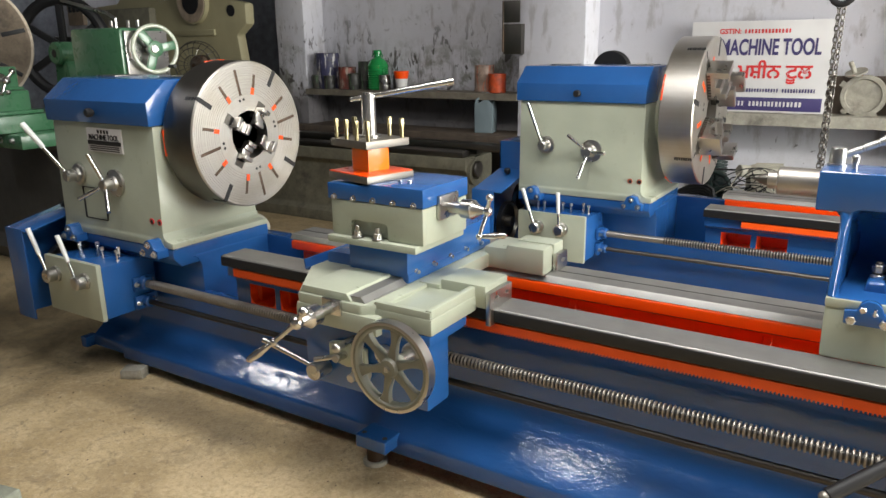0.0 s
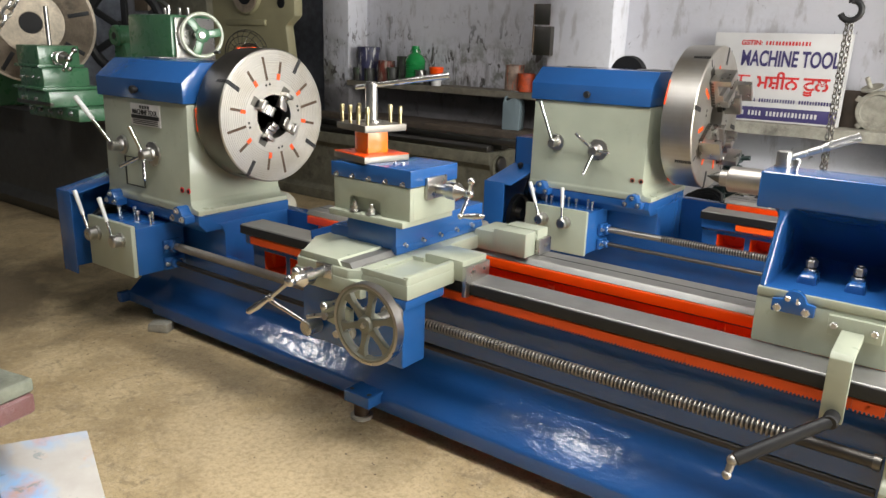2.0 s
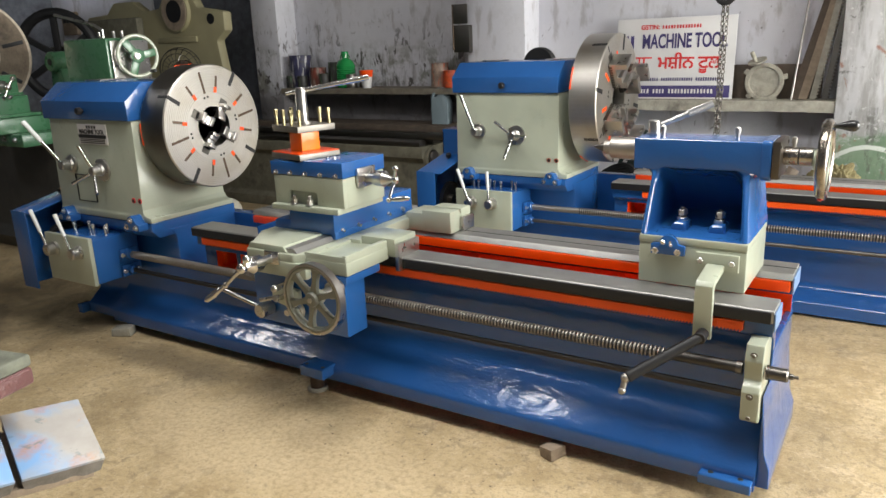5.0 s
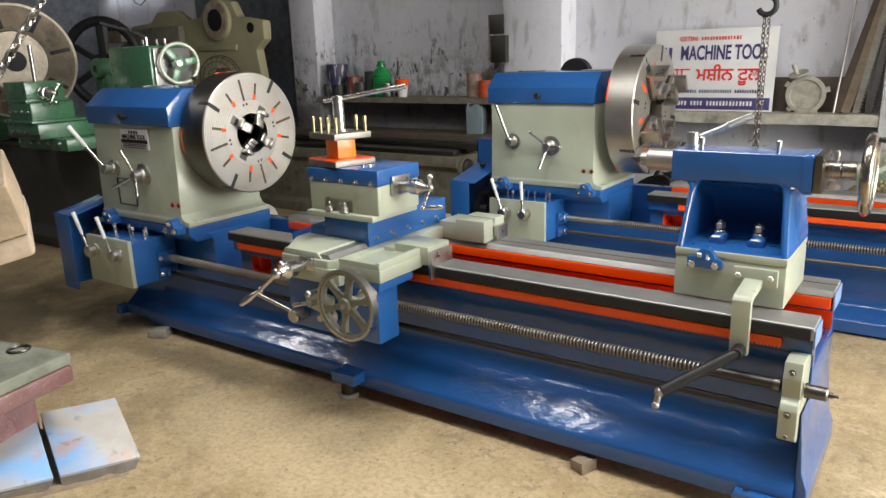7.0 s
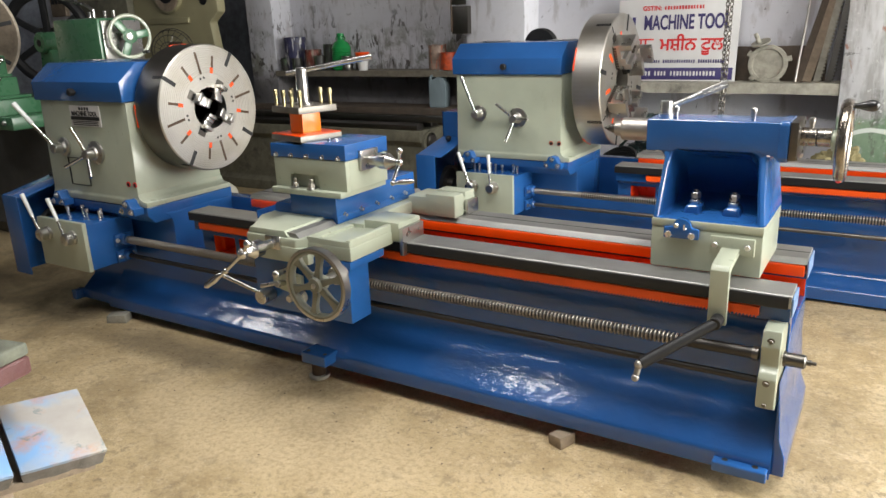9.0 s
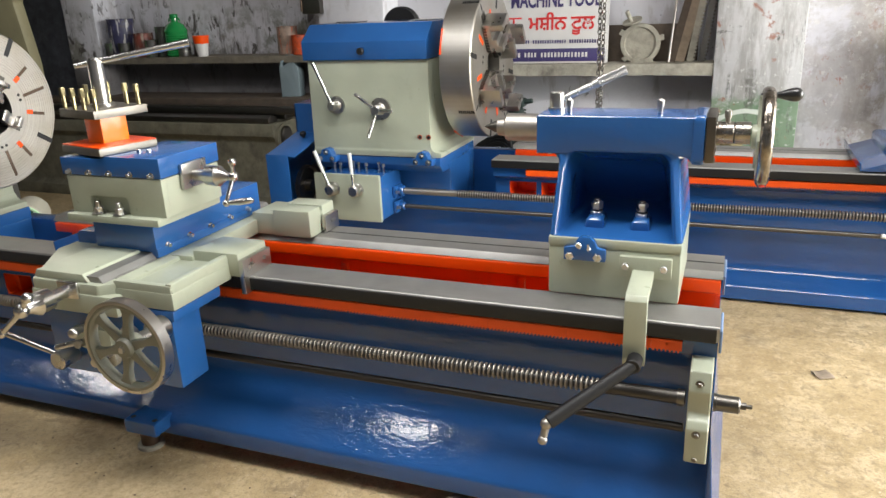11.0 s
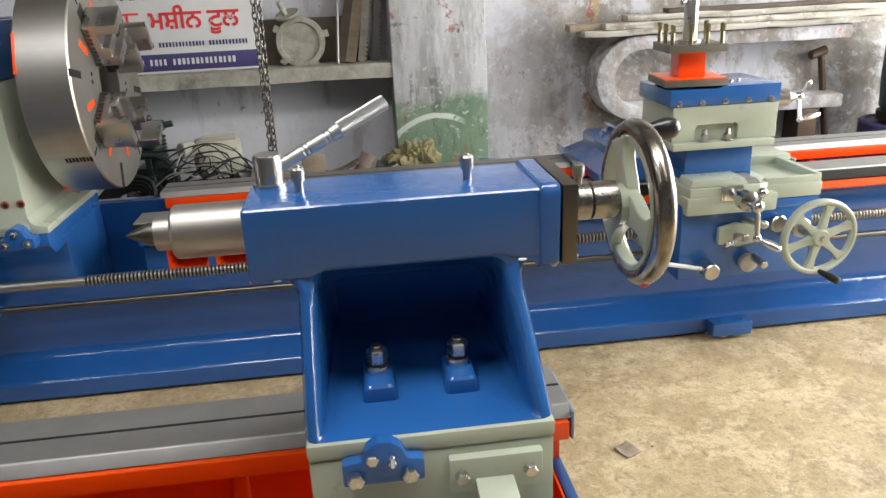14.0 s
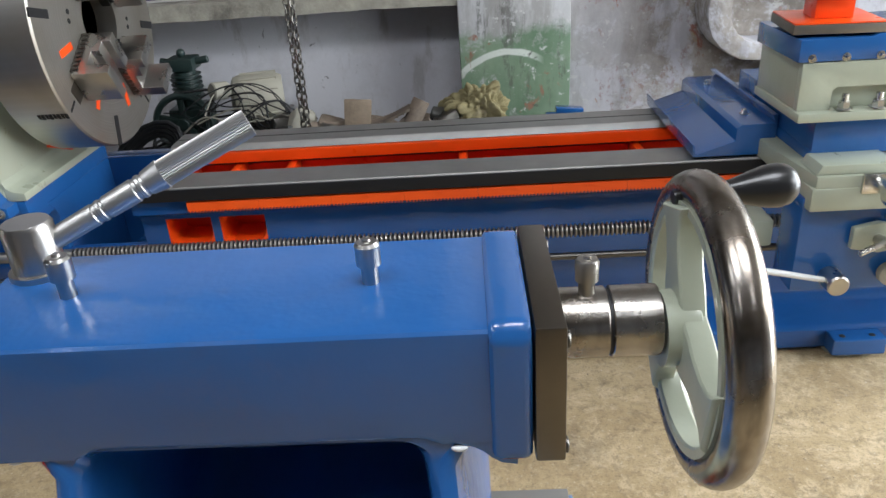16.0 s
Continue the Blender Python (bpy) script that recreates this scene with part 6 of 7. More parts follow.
letters("GSTIN:", 0.05, SIGNRED, board, on_board(-0.20, 0.568), bold=0.0012)
letters("MACHINE TOOL", 0.155, SIGNNAVY, board, on_board(0.075, 0.452), bold=0.004, squeeze=0.585)
letters("\u0a2e\u0a36\u0a40\u0a28 \u0a1f\u0a42\u0a32", 0.135, SIGNRED, board, on_board(0.125, 0.283), bold=0.003)


def bars(name, material, spans, z0, z1):
    for a, b in spans:
        part(name, box(bmesh.new(), a, b, -0.0022, 0.0004, z0, z1, 0.0004), material, board, "plain printed bar")


def run(name, material, x0, x1, z0, z1, step, gap, words=(), seed=1):
    """A line of unreadable print: one plain bar for each character."""
    rnd, x, k = random.Random(seed), x0, 0
    while x + step < x1:
        if k not in words:
            h = z1 - z0
            bars(name, material, [(x, x + (step - gap) * rnd.choice((0.8, 1.0, 1.0)))], z0, z0 + h)
        x, k = x + step, k + 1


run("red_bar", SIGNRED, -0.10, 0.225, 0.554, 0.582, 0.0225, 0.009, (), 1)
run("navy_bar", SIGNNAVY, -0.452, -0.265, 0.400, 0.505, 0.047, 0.013, (), 2)
bars("red_bar", SIGNRED, [(-0.40, -0.175)], 0.322, 0.334)
run("red_bar", SIGNRED, -0.39, -0.18, 0.238, 0.323, 0.036, 0.022, (), 3)
run("navy_bar", SIGNNAVY, -0.42, 0.43, 0.142, 0.168, 0.0185, 0.0075, (5, 10, 17, 32), 4)
run("white_bar", SIGNWHITE, -0.43, 0.34, 0.043, 0.077, 0.0255, 0.0095, (10, 15), 5)

# ---- castings and racks on the second shelf ----
plank = box(bmesh.new(), -0.96, -0.28, 3.60, 3.635, 1.10, 1.36, 0.006)
thing("dark_plank", plank, DARKWOOD, "dark oily plank standing against the wall on the shelf", "plank")
flange = empty("round_casting", "grey round cast cover with lugs standing on the shelf", "casting", pose(-0.672, 3.515, 1.232, 0, 0, 0))
bm = turned(bmesh.new(), [(0, 0.138), (0.03, 0.142), (0.035, 0.138), (0.035, 0.112), (0.022, 0.108), (0.022, 0.001)], (0, 0.03, 0), (0, -1, 0), 40)
part("cover", dented(bm, 0.002, 20), SLABSTONE, flange)
for a in (15, 150, 225, 300):
    r = radians(a)
    part("lug", box(bmesh.new(), 0.12, 0.168, -0.003, 0.03, -0.02, 0.02, 0.006, pose(0, 0, 0, 0, -a, 0)), SLABSTONE, flange)
neck = bmesh.new()
rod(neck, (-0.065, 0.0, 0.145), (-0.10, -0.02, 0.225), 0.016, seg=12)
turned(neck, [(0, 0.07), (0.012, 0.07)], (-0.06, 0.01, 0.15), (-0.25, -0.35, 1), 24)
part("neck", neck, SLABSTONE, flange)
bar = rod(bmesh.new(), (-0.468, 3.47, 1.102), (-0.40, 3.62, 2.05), 0.0085, seg=10)
thing("steel_bar", bar, SCREW, "thin bright steel bar leaning on the wall", "bar")


def toothed_bar(x, lean, w, material, label, teeth):
    """A length of rack that leans against the wall on the shelf."""
    pts = [(-w, 0.0), (-w, 1.05)]
    if teeth:
        for i in range(42):
            z = 1.05 - i * 0.025
            pts += [(w, z), (w, z - 0.011), (w - 0.012, z - 0.014), (w - 0.012, z - 0.022)]
    pts += [(w, 1.05), (w, 0.0)] if not teeth else [(w, 0.0)]
    bm = prism(bmesh.new(), pts, "y", -0.02, 0.02, 0)
    return thing("rack_bar", bm, material, label, "rack", "racks on the shelf", at=pose(x, 3.535, 1.101, -5, lean, 0))


toothed_bar(-0.455, 13, 0.028, DARKWOOD, "dark wooden batten leaning on the shelf", False)
toothed_bar(-0.395, 12, 0.030, WOOD, "weathered wooden batten leaning among the racks", False)
toothed_bar(-0.325, 9, 0.026, SLABSTONE, "grey toothed rack leaning on the shelf", True)
toothed_bar(-0.245, 7, 0.026, DARKSTEEL, "dark toothed rack leaning on the shelf", True)


# ---- hoist chains ----
def chain(name, label, points, pitch, wire, parent_label):
    """Oval links threaded one by one along a line."""
    top = empty(name, label, "chain", pose(*points[0]))
    me = None
    base = Vector(points[0])
    k = 0
    for a, b in zip(points, points[1:]):
        a, b = Vector(a), Vector(b)
        n = max(1, int((b - a).length / pitch))
        q = Vector((0, 0, 1)).rotation_difference((b - a).normalized())
        for i in range(n):
            if me is None:
                bm = bmesh.new()
                loop = []
                for j in range(14):
                    g = 2 * math.pi * j / 14
                    loop.append((pitch * 0.36 * math.cos(g), 0, pitch * 0.66 * math.sin(g)))
                tube(bm, loop + [loop[0]], wire, 6)
                me = mesh_of("link", bm, DARKSTEEL if parent_label else STEEL)
            ob = new("link", me)
            ob.parent = top
            ob.matrix_basis = Matrix.Translation(a - base + (b - a) * ((i + 0.5) / n)) @ q.to_matrix().to_4x4() @ pose(0, 0, 0, 0, 0, 90 * (k % 2) + 20)
            k += 1
    return top


hoist = chain("hoist_chain", "dark oily hoist chain hanging from a hook", [(-0.80, 2.55, 1.80), (-0.808, 2.55, 0.45)], 0.030, 0.0042, True)
chain("hoist_chain", "second dark oily fall of the hoist chain", [(-0.775, 2.56, 1.80), (-0.79, 2.55, 0.50)], 0.030, 0.0042, True)
chain("hoist_chain", "bright hoist chain running up to the roof", [(-0.79, 2.55, 1.93), (-0.79, 2.55, 3.99)], 0.034, 0.005, True)
hook = empty("hoist_hook", "black forged hoist hook holding the chain", "hook", pose(-0.79, 2.55, 1.84))
part("hook_body", tube(bmesh.new(), [(0.055 * math.sin(a), 0, -0.055 * math.cos(a) + 0.01) for a in [radians(-70 + 25 * i) for i in range(11)]], 0.018, 10), BLACK, hook)
part("hook_shank", rod(bmesh.new(), (0.0, 0, 0.05), (0.0, 0, 0.11), 0.02), BLACK, hook)
chain("sling_chain", "bright steel sling chain drawn tight across the workshop", [(-2.329, 0.358, 3.990), (-3.169, -1.140, 1.505)], 0.045, 0.0062, False)

# ---- scrap, pump and cables behind the far lathe ----
pump = empty("compressor", "dark green belt-driven compressor standing by the wall", "compressor", pose(-1.545, 3.20, 0.06))
part("tank", turned(bmesh.new(), [(0, 0.05), (0.02, 0.14), (0.06, 0.17), (0.75, 0.17), (0.79, 0.14), (0.81, 0.05)], (-0.20, 0.12, 0.25), (1, 0, 0), 28), DARKGREEN, pump)
for x in (-0.10, 0.45):
    part("tank_foot", box(bmesh.new(), x - 0.03, x + 0.03, 0.0, 0.24, -0.06, 0.12, 0.005), DARKGREEN, pump)
bm = box(bmesh.new(), -0.09, 0.09, 0.02, 0.22, 0.42, 0.56, 0.015)
rod(bm, (0, 0.12, 0.55), (0, 0.12, 0.74), 0.055, seg=20)
for i in range(6):
    part("cooling_fin", turned(bmesh.new(), [(0, 0.078), (0.006, 0.078)], (0, 0.12, 0.60 + i * 0.022), (0, 0, 1), 24), DARKGREEN, pump)
part("cylinder", bm, DARKGREEN, pump)
bm = box(bmesh.new(), -0.07, 0.07, 0.05, 0.19, 0.74, 0.80, 0.01)
rod(bm, (0.06, 0.12, 0.775), (0.13, 0.12, 0.785), 0.018, seg=12)
rod(bm, (-0.06, 0.12, 0.775), (-0.11, 0.12, 0.785), 0.018, seg=12)
ball(bm, (0.0, 0.12, 0.82), 0.022)
part("valve_head", bm, DARKGREEN, pump)
bm = ring(bmesh.new(), (0.0, -0.02, 0.50), (0, 1, 0), 0.14, 0.017, 44, 10, 1.6)
for k in range(5):
    t = Matrix.Translation((0.0, -0.02, 0.50)) @ pose(0, 0, 0, 0, 72 * k, 0)
    box(bm, -0.014, 0.014, -0.012, 0.012, 0.0, 0.135, 0.004, t)
rod(bm, (0.0, -0.05, 0.50), (0.0, 0.05, 0.50), 0.03, seg=20)
part("flywheel", bm, DARKGREEN, pump, "spoked dark flywheel")
bm = turned(bmesh.new(), [(0, 0.07), (0.02, 0.11), (0.05, 0.12), (0.22, 0.12), (0.26, 0.10), (0.215, 0.05)], (0.22, 0.10, 0.575), (1, 0.25, 0), 28)
fins = []
for k in range(12):
    t = Matrix.Translation((0.36, 0.135, 0.575)) @ pose(0, 0, 0, 0, 0, 14) @ pose(30 * 0, 0, 0, 30 * k, 0, 0)
    fins.append(box(bmesh.new(), -0.09, 0.09, -0.004, 0.004, 0.11, 0.128, 0, t))
motor = part("motor", bm, GREYMOTOR, pump, "dusty grey finned motor")
for fin in fins:
    part("motor_fin", fin, GREYMOTOR, motor)
part("motor_box", rod(bmesh.new(), (0.26, -0.06, 0.665), (0.20, -0.12, 0.675), 0.042, seg=20), GREYMOTOR, pump)
part("motor_base", box(bmesh.new(), 0.24, 0.50, 0.08, 0.24, 0.42, 0.50, 0.005), DARKSTEEL, pump)
part("drive_belt", tube(bmesh.new(), [(0.0, -0.02, 0.655), (0.26, 0.0, 0.665), (0.30, 0.0, 0.60), (0.26, 0.0, 0.54), (0.0, -0.02, 0.345)], 0.007, 8), RUBBER, pump)

random.seed(4)
for k in range(9):
    pts = []
    cx, cy, cz = random.uniform(-1.72, -1.42), random.uniform(2.85, 3.0), 0.30 + 0.025 * k
    for i in range(26):
        a = i * 0.52 + k
        pts.append((cx + (0.16 + 0.02 * math.sin(3 * a + k)) * math.cos(a), cy + 0.10 * math.sin(a), cz + 0.035 * math.sin(2 * a + k) + 0.002 * i))
    thing("cable", tube(bmesh.new(), pts, 0.007, 6), RUBBER, "coiled black rubber cable heaped by the compressor", "cable", "coiled cables")
for k in range(17):
    a = Vector((random.uniform(-1.62, -1.35), random.uniform(3.0, 3.12), random.uniform(0.50, 0.66)))
    b = Vector((random.uniform(-1.20, -0.85), random.uniform(3.0, 3.12), random.uniform(0.50, 0.62)))
    up, f1, f2, p1, p2 = random.uniform(0.0, 0.16), random.uniform(1.5, 3), random.uniform(3, 6), random.uniform(0, 6), random.uniform(0, 6)
    pts = []
    for i in range(31):
        u = i / 30
        e = math.sin(math.pi * u)
        pts.append(a.lerp(b, u + 0.12 * e * math.sin(f1 * 3 * u + p1)) + e * Vector((0.03 * math.sin(f2 * u + p2), -0.05 * math.sin(f1 * u + p2), up + 0.04 * math.sin(f2 * u * 1.5 + p1))))
    thing("cable", tube(bmesh.new(), pts, random.choice((0.003, 0.0038, 0.005)), 6), random.choice((RUBBER, RUBBER, GREYMOTOR)), "thin dusty cable looping over the motor", "cable", "loose cables")
for k in range(4):
    pts = [(-1.62 + (0.17 - 0.012 * k) * math.cos(0.42 * i), 2.86 + 0.05 * math.sin(0.42 * i), 0.52 + 0.03 * k + 0.13 * math.sin(0.42 * i + 0.5) - 0.05 * k) for i in range(17)]
    thing("hose", tube(bmesh.new(), pts, 0.012, 8), RUBBER, "thick black rubber hose coiled beside the compressor", "hose", "coiled hoses")
crate = box(bmesh.new(), -1.95, -1.20, 2.72, 3.02, 0.0, 0.34, 0.01)
thing("storage_box", crate, OLDKHAKI, "grimy khaki steel box carrying the coiled cables", "box")


def scrap(x, y, z, sx, sy, sz, turn, material, label, name="scrap_casting", category="scrap"):
    tmp = bmesh.new()
    bmesh.ops.create_icosphere(tmp, subdivisions=3, radius=1)
    for v in tmp.verts:
        m = max(abs(v.co.x), abs(v.co.y), abs(v.co.z))
        v.co = v.co.lerp(v.co / m, 0.65)
        v.co = Vector((v.co.x * sx, v.co.y * sy, v.co.z * sz))
    dented(tmp, 0.02, 9, x * 7)
    return thing(name, tmp, material, label, category, "scrap behind the lathe", at=pose(x, y, z + sz, *turn))


heap = bmesh.new()
bmesh.ops.create_grid(heap, x_segments=40, y_segments=10, size=1)
for v in heap.verts:
    x, y = v.co.x, v.co.y
    edge = max(0.0, 1 - max(abs(x), abs(y)) ** 6)
    v.co = Vector((-0.55 + 0.62 * x, 3.10 + 0.22 * y, 0.02 + edge * (0.50 + 0.07 * noise.noise(Vector((x * 5, y * 3, 2))))))
thing("rubble_heap", heap, HEAPDUST, "heap of dusty rubble and castings against the wall", "rubble", kind="stuff")
thing("wood_offcut", dented(box(bmesh.new(), -0.062, 0.062, -0.012, 0.012, -0.07, 0.07, 0.004), 0.003, 20), WOOD, "square brown wood offcut propped on the heap", "offcut", at=pose(-0.64, 2.95, 0.62, -14, 4, 0))
scrap(-0.78, 2.98, 0.50, 0.07, 0.05, 0.055, (10, 15, 10), HEAPDUST, "dusty tan broken casting on the heap")
scrap(-0.92, 3.00, 0.50, 0.06, 0.05, 0.075, (0, 30, 20), GREYMOTOR, "grey scrap housing on the heap")
scrap(-1.02, 3.02, 0.48, 0.05, 0.06, 0.07, (0, 0, 30), DARKSTEEL, "dark oily pump body on the heap")
scrap(-0.74, 2.96, 0.54, 0.10, 0.03, 0.022, (5, 12, 20), DARKSTEEL, "dark flat iron scrap on the heap")
scrap(-0.23, 2.97, 0.52, 0.06, 0.05, 0.045, (0, -15, 20), DARKSTEEL, "dark oily iron lump on the heap")
for x, y, z, sx, sy, sz, turn in ((-0.86, 2.94, 0.50, 0.03, 0.04, 0.05, (20, 30, 0)), (-0.70, 2.90, 0.52, 0.025, 0.03, 0.035, (0, 40, 50)), (-0.52, 2.93, 0.52, 0.05, 0.03, 0.03, (30, 0, 15)),
                                  (-0.33, 2.91, 0.52, 0.03, 0.04, 0.035, (10, 60, 30)), (-0.97, 2.95, 0.50, 0.045, 0.03, 0.045, (0, 15, 60)), (-0.27, 3.02, 0.55, 0.045, 0.04, 0.03, (25, 20, 0))):
    scrap(x, y, z, sx, sy, sz, turn, DULLGREY if sx > 0.04 else HEAPDUST, "small dusty broken piece of iron on the heap" if sx > 0.04 else "brown dusty rubble lump on the heap")
bent = bmesh.new()
for i in range(16):
    u = -0.62 + 0.21 * i / 15
    z = 0.575 + 0.07 * (i / 15) ** 1.4
    box(bent, u, u + 0.0145, 2.90, 2.99, z - 0.012 - 0.002 * (i % 2), z, 0)
thing("bent_plate", dented(bent, 0.004, 14), HEAPDUST, "curved dusty sheet lying on the heap", "scrap")
pipe = turned(bmesh.new(), [(0, 0.030), (0, 0.040), (0.13, 0.040), (0.13, 0.030), (0.0, 0.030)], (-0.40, 2.92, 0.56), (0.45, 0.25, 0.85), 22)
thing("short_pipe", pipe, HEAPDUST, "short dusty brown pipe on the heap", "pipe")
rag = bmesh.new()
bmesh.ops.create_icosphere(rag, subdivisions=6, radius=1)
for v in rag.verts:
    n = 0.9 * noise.noise(v.co * 1.8) + 0.9 * abs(noise.noise(Vector((v.co.x * 4.5, v.co.y * 4.5, v.co.z * 1.6)))) + 0.25 * abs(noise.noise(v.co * 7)) - 0.25
    v.co = Vector((v.co.x * 0.15, v.co.y * 0.10, v.co.z * 0.11)) * (1 + 0.42 * n)
thing("rag", rag, CLOTH, "crumpled dirty yellow cloth bundle on the heap", "cloth", at=pose(-0.09, 3.05, 0.585))
brk = empty("angle_bracket", "small blue painted angle bracket by the pillar", "bracket", pose(0.30, 3.10, 0.0))
part("bracket_plate", box(bmesh.new(), -0.07, 0.06, -0.03, 0.03, 0.535, 0.56, 0.003, pose(0, 0, 0, 0, 6, 0)), BLUE, brk)
part("bracket_post", box(bmesh.new(), -0.06, 0.05, -0.01, 0.02, 0.0, 0.535, 0.003), BLUE, brk)

# ---- things along the east part of the wall ----
cframe = empty("cast_frame", "large old open cast frame with flaking white and green paint", "casting", pose(1.02, 3.30, 0.70))
outer, inner = [], []
for i in range(13):
    a = math.pi / 2 + math.pi * i / 12
    outer.append((0.24 + 0.25 * math.cos(a), 0.24 + 0.245 * math.sin(a)))
    inner.append((0.27 + 0.17 * math.cos(a), 0.24 + 0.165 * math.sin(a)))
pts = [(1.55, 0.485)] + outer + [(1.55, -0.005), (1.55, 0.075)] + inner[::-1] + [(1.55, 0.405)]
bm = prism(bmesh.new(), pts, "y", -0.07, 0.15, 0.012)
part("frame", dented(bm, 0.004, 15), CASTFRAME, cframe)
for x in (0.55, 1.35):
    part("prop", box(bmesh.new(), x - 0.06, x + 0.06, -0.05, 0.12, -0.70, -0.008, 0.01), RUSTY, cframe, "rusty prop")


def board_on_rack(x0, x1, y, z, w, h, tilt, material, label):
    bm = box(bmesh.new(), x0, x1, y - w, y + w, z, z + h, 0.006)
    bmesh.ops.subdivide_edges(bm, edges=[e for e in bm.edges if e.calc_length() > 1], cuts=18)
    dented(bm, 0.009, 5, z * 9)
    dented(bm, 0.004, 22, z * 5)
    thing("board", bm, material, label, "board", "boards above the frame", at=pose(0, 0, 0, 0, tilt, 0))


board_on_rack(0.92, 2.75, 3.28, 1.188, 0.08, 0.032, 0, BOARD, "weathered whitish board lying on the cast frame")
board_on_rack(1.05, 2.80, 3.30, 1.222, 0.07, 0.034, 0, BOARD, "rough pale board on the stack")
board_on_rack(0.86, 1.55, 3.33, 1.222, 0.05, 0.035, 0, RAWCAST, "short pinkish board end on the stack")
board_on_rack(1.20, 2.90, 3.34, 1.258, 0.06, 0.035, 0, BOARD, "pale planed board on the stack")
board_on_rack(1.45, 3.00, 3.34, 1.294, 0.05, 0.026, 0, DARKWOOD, "dark toothed batten on top of the stack")
drum = empty("oil_drum", "dark blue-green steel drum standing by the wall", "drum", pose(2.92, 3.12, 0.0))
part("drum_body", turned(bmesh.new(), [(0, 0.24), (0.01, 0.25), (0.2, 0.25), (0.21, 0.258), (0.23, 0.25), (0.40, 0.25), (0.41, 0.258), (0.43, 0.25), (0.59, 0.25), (0.60, 0.256), (0.61, 0.24), (0.59, 0.23)], (0, 0, 0), (0, 0, 1), 40), SIGNNAVY, drum)
upper = empty("barrel", "upper dark green plastic barrel on the drum", "barrel", pose(2.98, 3.14, 0.66))
part("barrel_body", turned(bmesh.new(), [(0, 0.17), (0.03, 0.19), (0.2, 0.20), (0.42, 0.20), (0.5, 0.17), (0.52, 0.10)], (0, 0, 0), (0, 0, 1), 36), BARREL, upper)
part("barrel_stand", turned(bmesh.new(), [(-0.05, 0.2), (-0.001, 0.2)], (0, 0, 0), (0, 0, 1), 24), RUSTY, upper)
sheet = bmesh.new()
bmesh.ops.create_grid(sheet, x_segments=50, y_segments=14, size=1)
for v in sheet.verts:
    x, y = v.co.x, v.co.y
    v.co = Vector((2.75 + 0.48 * x, 2.96 + 0.16 * y, 0.53 + 0.045 * noise.noise(Vector((x * 6, y * 3, 0))) + 0.03 * noise.noise(Vector((x * 15, y * 8, 3))) + 0.06 * x))
sht = thing("plastic_sheet", sheet, FOIL, "crumpled whitish plastic sheet over a crate", "plastic sheet")
sol = sht.modifiers.new("thickness", "SOLIDIFY")
sol.thickness = 0.004
thing("crate", box(bmesh.new(), 2.30, 3.25, 2.80, 3.12, 0.0, 0.46, 0.01), DARKWOOD, "dark wooden crate under the plastic sheet", "crate")
lever = rod(bmesh.new(), (2.62, 3.30, 0.0), (2.50, 3.40, 1.0), 0.02, seg=10)
rod(lever, (2.43, 3.40, 0.99), (2.53, 3.40, 1.02), 0.03, seg=10)
thing("iron_bar", lever, RUSTY, "rusty iron hammer bar leaning on the wall", "bar")

# ---- old bed and beams along the wall ----
old = empty("old_machine_bed", "old oily khaki cast machine bed along the wall", "machine bed", pose(0, 0, 0))
bm = prism(bmesh.new(), [(2.86, 0.0), (2.86, 0.10), (2.92, 0.14), (2.92, 0.55), (2.86, 0.60), (2.86, 0.70), (3.32, 0.70), (3.32, 0.0)], "x", -6.6, -3.42, 0.015)
part("bed_casting", bm, OLDKHAKI, old)
for y in (2.88, 3.12):
    part("old_way", prism(bmesh.new(), [(y, 0.701), (y, 0.745), (y + 0.06, 0.765), (y + 0.12, 0.745), (y + 0.12, 0.701)], "x", -6.6, -3.46, 0.004), DARKSTEEL, old, "dark oily way")
part("bed_end", turned(bmesh.new(), [(0, 0.11), (0.03, 0.11), (0.03, 0.07), (0.0, 0.065)], (-3.42, 2.99, 0.58), (1, 0, 0), 28), OLDKHAKI, old)
part("round_shaft", rod(bmesh.new(), (-5.2, 2.99, 0.655), (-3.36, 2.99, 0.60), 0.07, seg=24), DARKSTEEL, old, "dark oily round shaft")
for z, y, h, m_, lab in ((0.766, 3.02, 0.05, DARKSTEEL, "long dark steel beam lying on the old bed"), (0.80, 3.22, 0.06, DARKWOOD, "long dark oily timber lying on the old bed")):
    bm = box(bmesh.new(), -6.9, -3.12, y - 0.06, y + 0.06, z, z + h, 0.006)
    thing("beam", bm, m_, lab, "beam", "beams on the old bed")
thing("bench_slab", box(bmesh.new(), -5.5, -3.2, 3.30, 3.62, 0.70, 0.855, 0.01), DARKWOOD, "dark oily timber bench along the wall", "bench")
jug = empty("jerry_can", "dusty pale blue plastic jug on the dark bench", "jug", pose(-3.53, 3.40, 0.856, 0, 0, 12))
bm = bmesh.new()
prism(bm, [(-0.10, 0.0), (-0.105, 0.24), (-0.085, 0.295), (-0.05, 0.305), (-0.045, 0.285), (-0.07, 0.27), (-0.06, 0.255), (0.0, 0.285), (0.005, 0.325), (0.045, 0.325), (0.05, 0.295), (0.095, 0.25), (0.105, 0.20), (0.10, 0.0)], "y", -0.07, 0.07, 0.012, 3)
for v in bm.verts:
    v.co.x *= 0.8
part("jug_body", dented(bm, 0.004, 14), JUGPLASTIC, jug)
part("jug_handle", tube(bmesh.new(), [(-0.072, 0, 0.28), (-0.06, 0, 0.325), (-0.024, 0, 0.335), (0.008, 0, 0.315)], 0.012, 10), JUGPLASTIC, jug)
